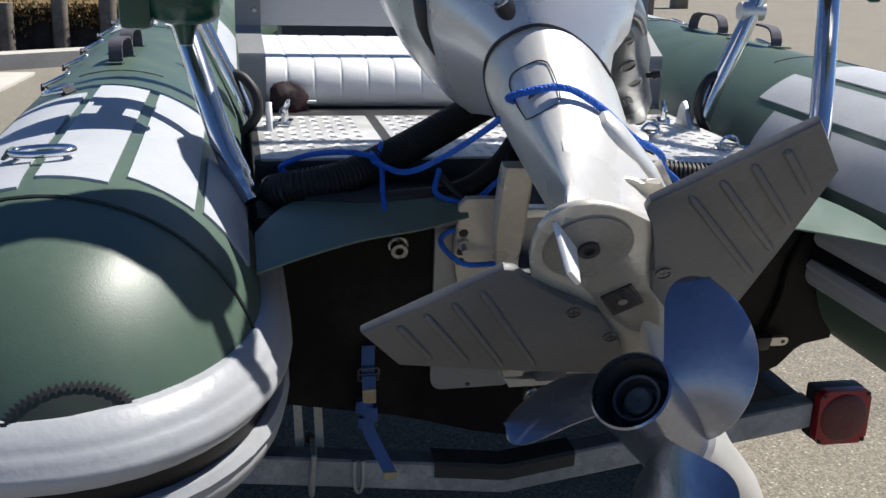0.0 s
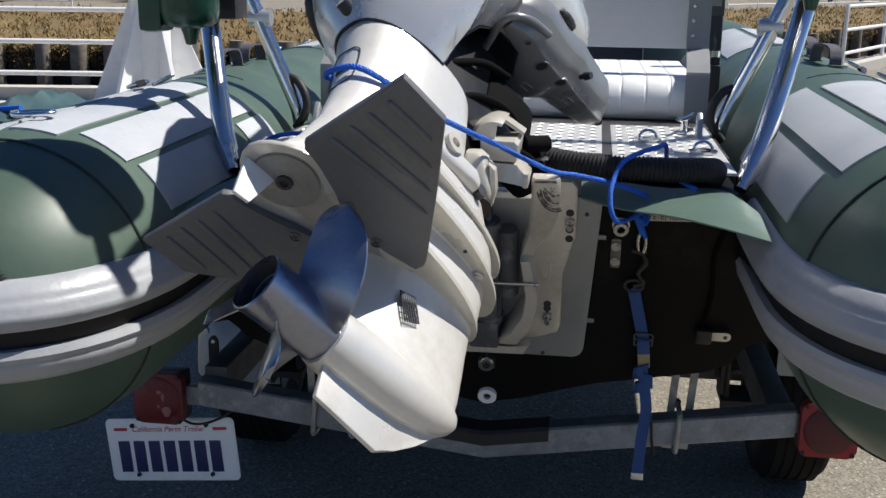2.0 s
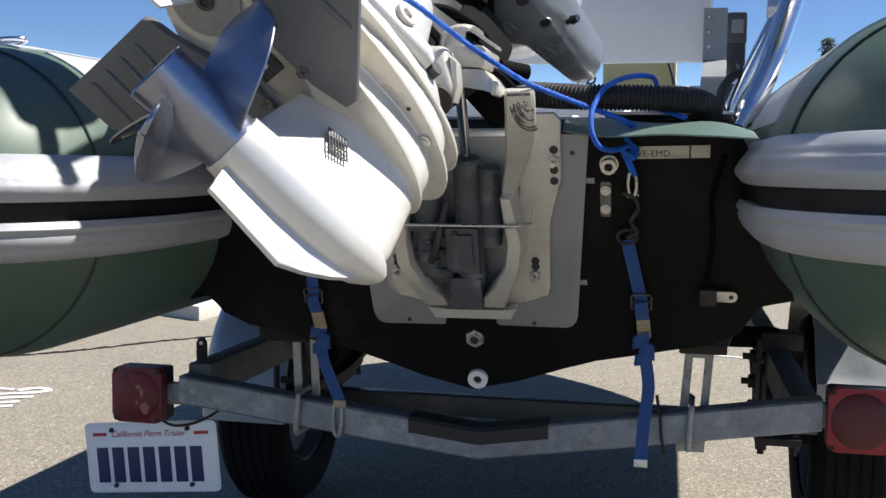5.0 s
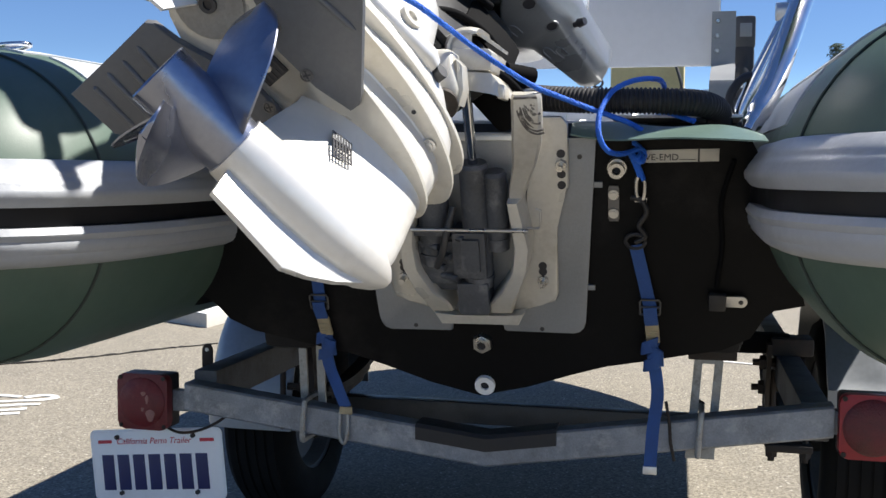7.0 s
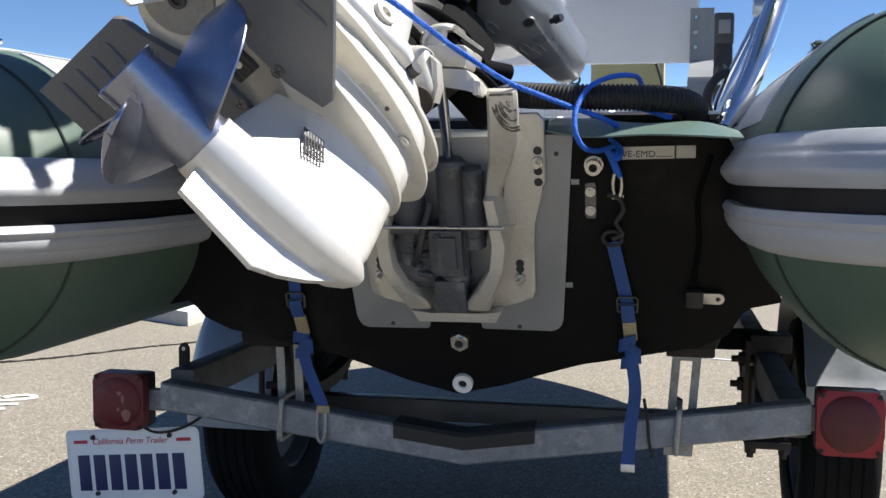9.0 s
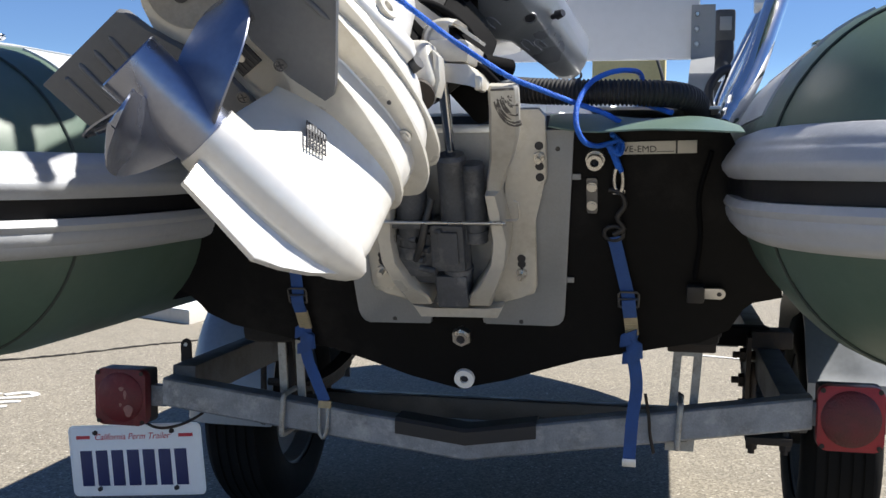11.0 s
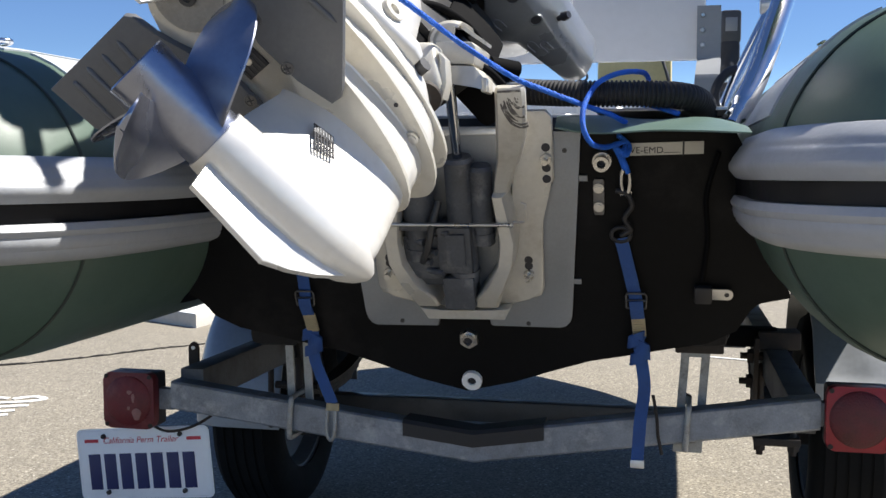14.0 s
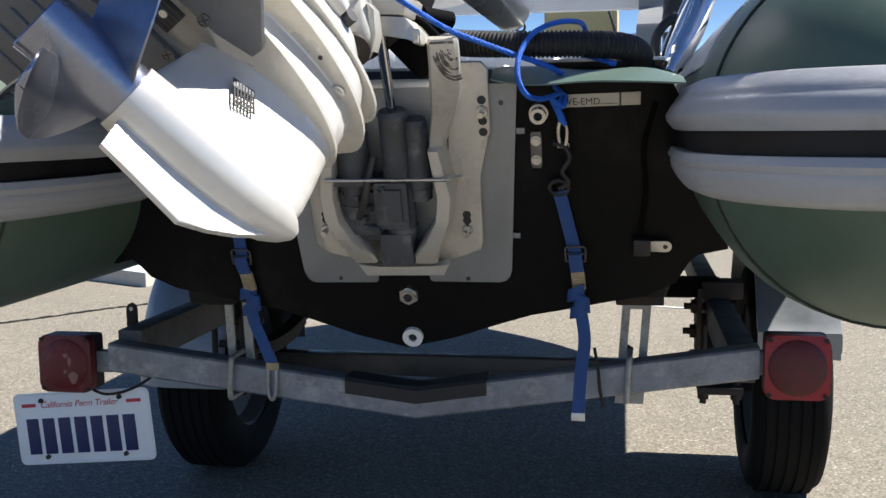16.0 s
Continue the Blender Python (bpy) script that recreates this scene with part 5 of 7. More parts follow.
corrugated([(0.02, -0.20, 1.020), (0.10, -0.250, 1.000), (0.20, -0.276, 0.992), (0.30, -0.276, 0.990), (0.370, -0.250, 0.987), (0.402, -0.185, 0.975), (0.400, -0.11, 0.94)], 0.0215, 20, "corrugated_hose", "thick black corrugated rigging hose along the transom")
corrugated([(-0.06, -0.10, 1.10), (-0.14, -0.12, 1.06), (-0.25, -0.16, 1.01), (-0.34, -0.20, 0.98), (-0.42, -0.20, 0.965), (-0.44, -0.12, 0.94)], 0.027, 20, "corrugated_hose", "thick black corrugated rigging hose bent to the motor")
for k, (pts, r) in enumerate((([(-0.03, -0.12, 1.06), (-0.09, -0.18, 1.0), (-0.16, -0.22, 0.965), (-0.25, -0.235, 0.955), (-0.40, -0.22, 0.95)], 0.014), ([(0.0, -0.15, 1.02), (-0.08, -0.2, 0.975), (-0.15, -0.2, 0.94), (-0.18, -0.1, 0.92)], 0.010), ([(0.03, -0.16, 1.02), (0.08, -0.19, 0.985), (0.12, -0.15, 0.95)], 0.009), ([(-0.06, -0.26, 1.0), (-0.11, -0.25, 0.95), (-0.16, -0.25, 0.955), (-0.20, -0.23, 0.99)], 0.006))):
    e = thing("cable", "black rigging cable in the motor well", "cable", "rigging cables")
    part("sheath", sweep(bmesh.new(), spline(pts, 8), r, 12), BLACK_RUBBER, e)

# green skirts bridging transom and tubes
FLAP = material("thin_green_skirt", (0.105, 0.160, 0.130), 0.42, vary=0.1, scale=6, bump=0.1, bump_scale=200, stain=(0.09, 0.14, 0.115), stain_amount=0.4)
for s in (1, -1):
    rows = []
    inner, outer = (0.182, 0.472) if s > 0 else (0.15, 0.466)
    n = 16
    for i in range(n + 1):
        u = i / n
        x = inner + (outer - inner) * u
        reach = 0.05 + 0.185 * u ** 1.35
        row = []
        for j in range(9):
            v = j / 8
            tip = max(0.0, (u - 0.80) / 0.20) ** 1.5
            y = -0.238 - 0.10 * tip - (reach - 0.10 * tip) * v
            z = 0.958 - 0.006 * u - 0.004 * tip - 0.020 * v ** 1.6 - 0.008 * math.sin(math.pi * u) * v + 0.003 * math.sin(9 * u + 3 * v) - 0.014 * max(0.0, (u - 0.72) / 0.28) ** 2 * (1 - 0.6 * v)
            row.append(Vector((X0 + s * x, y, z)))
        low = [p - Vector((0, 0, 0.0025)) for p in row[::-1]]
        rows.append(row + low)
    skirt = part("skirt", loft(rows), FLAP, boat, "thin green fabric splash skirt")

# transom fittings
def fitting(name, label, category):
    return thing(name, label, category)


e = fitting("bung", "stainless hexagonal drain fitting on the black transom", "drain")
part("nut", ring(hexnut(bmesh.new(), on_transom(0, 0.570, 0.0), T_OUT, 0.019, 0.010), on_transom(0, 0.570, 0.010), T_OUT, 0.013, 0.008, 0.006, 28), STEEL, e)
part("bore", rod(bmesh.new(), on_transom(0, 0.570, 0.009), on_transom(0, 0.570, 0.0115), 0.0085, seg=24), STICKER, e)
e = fitting("drain_ring", "white plastic drain socket low on the transom", "drain")
part("flange", ring(bmesh.new(), on_transom(0, 0.488, 0.0), T_OUT, 0.0185, 0.008, 0.009, 36), WHITE, e)
part("bore", rod(bmesh.new(), on_transom(0, 0.488, 0.001), on_transom(0, 0.488, 0.004), 0.008, seg=24), STICKER, e)
for x in (0.242, -0.262):
    e = thing("through_hull", "pale metal through-hull tube near the transom top", "through hull", "through-hull tubes")
    part("barrel", ring(bmesh.new(), on_transom(x, 0.888, 0.0), T_OUT, 0.0130, 0.007, 0.026, 32), STEEL, e)
    part("bore", rod(bmesh.new(), on_transom(x, 0.888, 0.004), on_transom(x, 0.888, 0.010), 0.007, seg=24), STICKER, e)
    part("collar", ring(bmesh.new(), on_transom(x, 0.888, 0.0), T_OUT, 0.0155, 0.0125, 0.010, 32), STEEL, e)
e = fitting("pad_plate", "small steel plate with two bolts on the transom", "plate")
part("plate", transom_slab([(0.229, 0.798), (0.243, 0.798), (0.245, 0.803), (0.245, 0.852), (0.243, 0.857), (0.229, 0.857), (0.227, 0.852), (0.227, 0.803)], 0.001, 0.005, 0.001), SCREW, e)
for z in (0.812, 0.843):
    part("bolt", hexnut(ring(bmesh.new(), on_transom(0.236, z, 0.005), T_OUT, 0.0085, 0.004, 0.003, 20), on_transom(0.236, z, 0.006), T_OUT, 0.006, 0.005), STEEL, e)
e = fitting("latch", "black latch with a steel eye tab on the transom", "latch")
part("body", newbox((0.392, t_up(0.652), 0.002), (0.422, t_up(0.682), 0.020), TM, 0.006), BLACK_RUBBER, e)
bm = transom_slab([(0.42, 0.660)] + [(x, z) for x, z in arc(0.446, 0.669, 0.0095, -90, 90, 10)] + [(0.42, 0.678)], 0.012, 0.016, 0.001)
part("eye_tab", bm, STEEL, e)
part("eye", rod(bmesh.new(), on_transom(0.445, 0.669, 0.0158), on_transom(0.445, 0.669, 0.0166), 0.004, seg=16), STICKER, e)
e = fitting("drain_hose", "thin black drain hose down the transom", "hose")
part("hose", sweep(bmesh.new(), spline([on_transom(0.425, 0.90, 0.004), on_transom(0.408, 0.83, 0.005), on_transom(0.412, 0.76, 0.005), on_transom(0.405, 0.69, 0.008)], 8), 0.004, 10), FLATBLACK, e)
e = fitting("name_plate", "pale engraved metal plate under the transom skirt", "label")
part("sheet", transom_slab([(0.282, 0.894), (0.402, 0.897), (0.402, 0.917), (0.282, 0.914)], 0.001, 0.0025, 0.0004), LABEL, e)
part("divider", transom_slab([(0.369, 0.895), (0.372, 0.895), (0.372, 0.918), (0.369, 0.918)], 0.0022, 0.0035, 0.0), STICKER, e)
part("rule", transom_slab([(0.340, 0.899), (0.366, 0.8995), (0.366, 0.9003), (0.340, 0.8998)], 0.0022, 0.003, 0.0), STICKER, e)
lettering("text", "VE-EMD", 0.0155, STICKER, TM @ Matrix.Translation((0.286, t_up(0.8985), 0.0027)), e)

# ---- straps ----
BUCKLE = material("dull_dark_steel", (0.10, 0.10, 0.10), 0.4, metal=0.7, vary=0.2, scale=30)


def tie_down(x, hook_z, x_buckle, z_buckle, tail, hooked):
    e = thing("tie_down_strap", "blue webbing tie-down strap with buckle and loose tail", "strap", "tie-down straps")
    up = [on_transom(x, hook_z, 0.012), on_transom((x * 0.6 + x_buckle * 0.4), hook_z * 0.6 + z_buckle * 0.4, 0.012), on_transom(x_buckle, z_buckle, 0.016)]
    part("band", webbing(bmesh.new(), spline(up, 6), 0.0215, 0.0025), STRAP, e)
    bm = bmesh.new()
    loop = [on_transom(x_buckle + a, z_buckle + b, 0.020) for a, b in ((-0.016, -0.012), (-0.017, 0.010), (-0.014, 0.014), (0.014, 0.014), (0.017, 0.010), (0.016, -0.012))]
    sweep(bm, loop, 0.0019, 8)
    rod(bm, on_transom(x_buckle - 0.017, z_buckle + 0.002, 0.021), on_transom(x_buckle + 0.017, z_buckle + 0.002, 0.021), 0.0019, seg=8)
    rod(bm, on_transom(x_buckle - 0.016, z_buckle - 0.012, 0.020), on_transom(x_buckle + 0.016, z_buckle - 0.012, 0.020), 0.0019, seg=8)
    part("buckle", bm, BUCKLE, e, "dull dark steel wire buckle")
    fold = [on_transom(x_buckle, z_buckle + 0.002, 0.0245), on_transom(x_buckle + 0.001, z_buckle - 0.012, 0.0255), on_transom(x_buckle + 0.003, z_buckle - 0.030, 0.0215)]
    part("fold", webbing(bmesh.new(), spline(fold, 4), 0.0225, 0.003), STRAP, e)
    lo = on_transom(x_buckle + 0.003, z_buckle - 0.030, 0.019)
    tagp = [lo, on_transom(x_buckle + 0.006, z_buckle - 0.064, 0.016)]
    tag = part("tag", webbing(bmesh.new(), tagp, 0.0225, 0.005), TAN, e, "stitched tan webbing tag")
    for k in range(5):
        c = tagp[0].lerp(tagp[1], 0.35 + 0.14 * k) + T_OUT * 0.0026
        part("stitch", rod(bmesh.new(), c - Vector((0.0105, 0, 0)), c + Vector((0.0105, 0, 0)), 0.0012, seg=6), TAN, tag)
    t0 = tagp[-1]
    pts = spline([t0, *tail], 10)
    sides = []
    for i in range(len(pts)):
        a = 0.9 * math.sin(i * 0.42) * max(0, 1 - i / (0.62 * len(pts)))
        sides.append(Vector((math.cos(a), math.sin(a), 0)))
    part("tail", webbing(bmesh.new(), pts, 0.0215, 0.0022, sides), STRAP, e)
    # loose overhand knot: three folds of webbing wrapped round the tail
    k0 = pts[max(3, len(pts) // 4)]
    for dx, dz, turn, wide in ((-0.006, 0.016, 0.5, 0.020), (0.004, 0.0, -0.55, 0.024), (-0.002, -0.016, 0.3, 0.019)):
        wrap = [k0 + Vector((dx + 0.0130 * math.cos(a), -0.002 + 0.0085 * math.sin(a), dz + turn * 0.013 * math.cos(a))) for a in (2 * math.pi * i / 14 for i in range(15))]
        part("knot_fold", webbing(bmesh.new(), wrap, wide, 0.0022, Vector((0.25 * turn, 0, 1)).normalized()), STRAP, e)
    end = pts[-1]
    part("tail_end", newbox((-0.0118, -0.003, -0.012), (0.0118, 0.003, 0.002), Matrix.Translation(end), 0.001), TAN if not hooked else ALU, e)
    if hooked:
        bm = sweep(bmesh.new(), spline([on_transom(x, hook_z + 0.004, 0.012), on_transom(x + 0.016, hook_z + 0.016, 0.014), on_transom(x + 0.006, hook_z + 0.034, 0.014), on_transom(x + 0.018, hook_z + 0.055, 0.014), on_transom(x + 0.010, hook_z + 0.075, 0.014), on_transom(x - 0.008, hook_z + 0.080, 0.014)], 6), 0.0045, 10)
        part("hook", bm, BLACK_RUBBER, e, "black coated steel hook")
        part("hook_ring", sweep(bmesh.new(), [on_transom(x + 0.016 * math.cos(a), hook_z + 0.006 + 0.012 * math.sin(a), 0.012) for a in (2 * math.pi * k / 18 for k in range(19))], 0.0035, 8), BLACK_RUBBER, e)
    return e


tie_down(0.272, 0.762, 0.297, 0.656, [Vector((0.303, -0.150, 0.565)), Vector((0.312, -0.150, 0.50)), Vector((0.306, -0.158, 0.44)), Vector((0.302, -0.165, 0.372))], True)
tie_down(-0.298, 0.700, -0.296, 0.645, [Vector((-0.293, -0.135, 0.555)), Vector((-0.290, -0.135, 0.52)), Vector((-0.272, -0.14, 0.48)), Vector((-0.253, -0.145, 0.440))], False)
e = thing("snap_hook", "steel snap hook with blue rope lashing on the transom", "snap hook")
part("hook", sweep(bmesh.new(), [on_transom(0.280 + 0.007 * math.sin(a), 0.858 + 0.022 * math.cos(a), 0.014) for a in (2 * math.pi * k / 24 for k in range(25))], 0.0035, 10), STEEL, e)
part("eye_plate", transom_slab([(0.270, 0.830), (0.290, 0.830), (0.290, 0.838), (0.270, 0.838)], 0.001, 0.005, 0.001), STEEL, e)

# ---- blue rope ----
def engine_point(u, f, d):
    return EM @ Vector((u, f, d))


def braided(points, name, label, r=0.0043, n=12):
    e = thing(name, label, "rope", "blue ropes")
    pts = spline(points, n)
    total = sum((b - a).length for a, b in zip(pts, pts[1:]))
    pts = spline(points, max(n, int(n * total / len(pts) / 0.0022)))
    bm = bmesh.new()
    for s in range(3):
        out = []
        d = 0.0
        for i, p in enumerate(pts):
            if i:
                d += (p - pts[i - 1]).length
            t = (pts[min(i + 1, len(pts) - 1)] - pts[max(i - 1, 0)]).normalized()
            a = t.orthogonal().normalized()
            a = (Vector((0.3, 0.2, 0.93)) - t * t.dot(Vector((0.3, 0.2, 0.93)))).normalized()
            b = t.cross(a)
            w = d * 2 * math.pi / 0.014 + s * 2 * math.pi / 3
            out.append(p + (a * math.cos(w) + b * math.sin(w)) * r * 0.42)
        sweep(bm, out, r * 0.66, 7)
    part("strand", bm, ROPE, e)
    return e


braided([(-0.34, -0.19, 0.988), (-0.40, -0.165, 0.974), (-0.434, -0.158, 0.987), (-0.40, -0.18, 1.010), (-0.348, -0.20, 1.020), (-0.306, -0.205, 1.016), (-0.288, -0.22, 1.006), (-0.265, -0.26, 1.002), (-0.243, -0.30, 1.014), (-0.214, -0.38, 1.053), (-0.188, -0.46, 1.097), (-0.182, -0.53, 1.128), (-0.178, -0.585, 1.154), engine_point(-0.046, -0.090, 0.437), engine_point(-0.015, -0.098, 0.42), engine_point(0.020, -0.085, 0.412), engine_point(0.042, -0.04, 0.406), engine_point(0.055, 0.02, 0.404), engine_point(0.072, 0.075, 0.410), (0.05, -0.50, 1.055), (0.12, -0.42, 1.008), (0.165, -0.36, 0.990), (0.215, -0.312, 0.972), (0.258, -0.298, 0.957), (0.282, -0.285, 0.944)], "rope", "blue braided rope tied round the motor leg", n=14)
braided([(0.318, -0.175, 0.985), (0.312, -0.215, 1.022), (0.296, -0.262, 1.026), (0.268, -0.290, 1.021), (0.241, -0.300, 1.008), (0.227, -0.318, 0.988), (0.219, -0.340, 0.962), (0.221, -0.350, 0.932), (0.232, -0.335, 0.911), (0.250, -0.300, 0.906), (0.275, -0.272, 0.914)], "rope", "blue braided rope looped over the black hose")
for dx, dz in ((-0.004, 0.0), (0.002, -0.006)):
    braided([(0.272 + dx, -0.268, 0.926 + dz), (0.284 + dx, -0.262, 0.915 + dz), (0.280 + dx, -0.272, 0.900 + dz), (0.268 + dx, -0.268, 0.908 + dz), (0.276 + dx, -0.262, 0.890 + dz), (0.283 + dx, -0.258, 0.872 + dz)], "rope", "blue rope lashing knotted to the snap hook", n=8)
braided([(-0.28, -0.18, 1.03), (-0.29, -0.20, 1.0), (-0.30, -0.215, 1.02), (-0.285, -0.215, 1.0), (-0.285, -0.235, 0.97), (-0.286, -0.27, 0.945), (-0.287, -0.30, 0.928)], "rope", "blue braided rope end hanging over the skirt")
braided([(-0.20, -0.24, 1.0), (-0.205, -0.255, 0.965), (-0.15, -0.26, 0.955), (-0.10, -0.25, 0.99), (-0.085, -0.25, 0.955), (-0.14, -0.255, 0.925), (-0.20, -0.27, 0.90), (-0.17, -0.285, 0.865), (-0.115, -0.28, 0.86)], "rope", "loose blue rope among the rigging")
braided([(0.285, -0.20, 0.985), (0.302, -0.225, 0.980), (0.320, -0.240, 0.974), (0.342, -0.255, 0.966), (0.362, -0.275, 0.958)], "rope", "blue rope end under the hose")

# ---- tube fittings ----
HANDLE = material("faded_webbing", (0.075, 0.072, 0.095), 0.8, vary=0.2, scale=30, bump=0.3, bump_scale=300)


def strap_handle(side, y, a):
    c = tube_axis(side, y)
    nrm = Vector((side * math.cos(radians(a)), 0, math.sin(radians(a))))
    tang = Vector((-side * math.sin(radians(a)), 0, math.cos(radians(a))))
    base = c + nrm * TR
    e = thing("grab_handle", "faded dark webbing grab loop on the green tube", "handle", "grab handles")
    ax = (Vector((0, 1, 0)) + tang * 0.12).normalized() * (1.4 if side > 0 else 1.0)
    pts = spline([base - ax * 0.052 + nrm * 0.002, base - ax * 0.050 + nrm * 0.022, base - ax * 0.032 + nrm * 0.042, base + ax * 0.032 + nrm * 0.042, base + ax * 0.050 + nrm * 0.022, base + ax * 0.052 + nrm * 0.002], 6)
    part("grip", webbing(bmesh.new(), pts, 0.027, 0.005, nrm.cross(ax).normalized()), HANDLE, e)
    for k in (-1, 1):
        part("pad", webbing(bmesh.new(), [base + ax * k * 0.048 + nrm * 0.001, base + ax * k * 0.078 + nrm * 0.002], 0.034, 0.003, nrm.cross(ax).normalized()), GREEN, e)
    return e


strap_handle(-1, 0.49, 87)
strap_handle(-1, 0.67, 88)
strap_handle(1, 0.58, 88)
strap_handle(1, 0.86, 88)


def d_ring(side, y, a, turn, size=1.0, tab=HANDLE):
    c = tube_axis(side, y)
    nrm = Vector((side * math.cos(radians(a)), 0, math.sin(radians(a))))
    tang = nrm.cross(Vector((0, 1, 0)))
    base = c + nrm * (TR + 0.004)
    e = thing("d_ring", "stainless D-ring on a webbing tab on the tube", "D-ring", "D-rings")
    u = (tang * math.cos(radians(turn)) + Vector((0, 1, 0)) * math.sin(radians(turn))).normalized()
    v = nrm.cross(u)
    loop = [base + nrm * 0.007 + u * 0.038 * size * math.cos(w) + v * 0.022 * size * math.sin(w) for w in (2 * math.pi * k / 28 for k in range(29))]
    part("ring", sweep(bmesh.new(), loop, 0.0045 * size, 10), CHROME, e)
    part("tab", webbing(bmesh.new(), [base - u * 0.046 * size, base - u * 0.038 * size + nrm * 0.011, base - u * 0.028 * size], 0.020 * size, 0.004, v), tab, e)
    return e


d_ring(-1, -0.445, 86, 190, 1.0, GREEN)
d_ring(-1, 0.10, 72, 55, 0.95, BLACK_RUBBER)
for y in (0.33, 0.60, 0.88, 1.2, 1.55):
    d_ring(-1, y, 63, 190, 0.75)
for y in (0.45, 0.75, 1.3):
    d_ring(1, y, 62, 70, 0.85)
# forward grey panels and seams on the tubes
for side in (1, -1):
    for y in (0.33, 1.16):
        bm = sweep(bmesh.new(), [tube_point(side, y, radians(a), 0.0) for a in range(72, 112, 4)], 0.0018, 6)
        ob = part("seam", bm, SEAM, boat)
    for y0, y1, a0, a1 in ((1.2, 2.0, 64, 92), (1.2, 2.0, 97, 125), (1.2, 2.0, 130, 150)):
        bm = bmesh.new()
        secs = []
        for i in range(9):
            y = y0 + (y1 - y0) * i / 8
            row = [tube_point(side, y, radians(a0 + (a1 - a0) * j / 8), 0.003) for j in range(9)]
            secs.append(row + [tube_point(side, y, radians(a0 + (a1 - a0) * j / 8), -0.002) for j in range(8, -1, -1)])
        rings_ = [[bm.verts.new(p) for p in sct] for sct in secs]
        part("patch", skin(bm, rings_), PATCH, boat)

# ---- trailer ----
GALVWORN = material("worn_galvanised", (0.32, 0.32, 0.31), 0.5, metal=0.5, vary=0.3, scale=30, stain=(0.10, 0.09, 0.08), stain_amount=0.8, stain_scale=22, bump=0.3)
# darker copy of GALV: shade under the boat is in the colour, with stains
GALVDARK = material("shade_dark_galvanised", (0.105, 0.108, 0.115), 0.6, metal=0.3, vary=0.3, scale=12, stain=(0.05, 0.042, 0.036), stain_amount=0.7, stain_scale=6, bump=0.2)
trailer = thing("boat_trailer", "galvanised single-axle boat trailer under the boat", "trailer")
AX_Y, AX_Z, T_R = 0.93, 0.195, 0.305


def tyre_rows(r, w):
    return [(r * 0.62, -w * 0.44), (r * 0.70, -w * 0.50), (r * 0.84, -w * 0.51), (r * 0.95, -w * 0.46), (r * 0.99, -w * 0.36), (r, -w * 0.30), (r, w * 0.30), (r * 0.99, w * 0.36), (r * 0.95, w * 0.46), (r * 0.84, w * 0.51), (r * 0.70, w * 0.50), (r * 0.62, w * 0.44)]


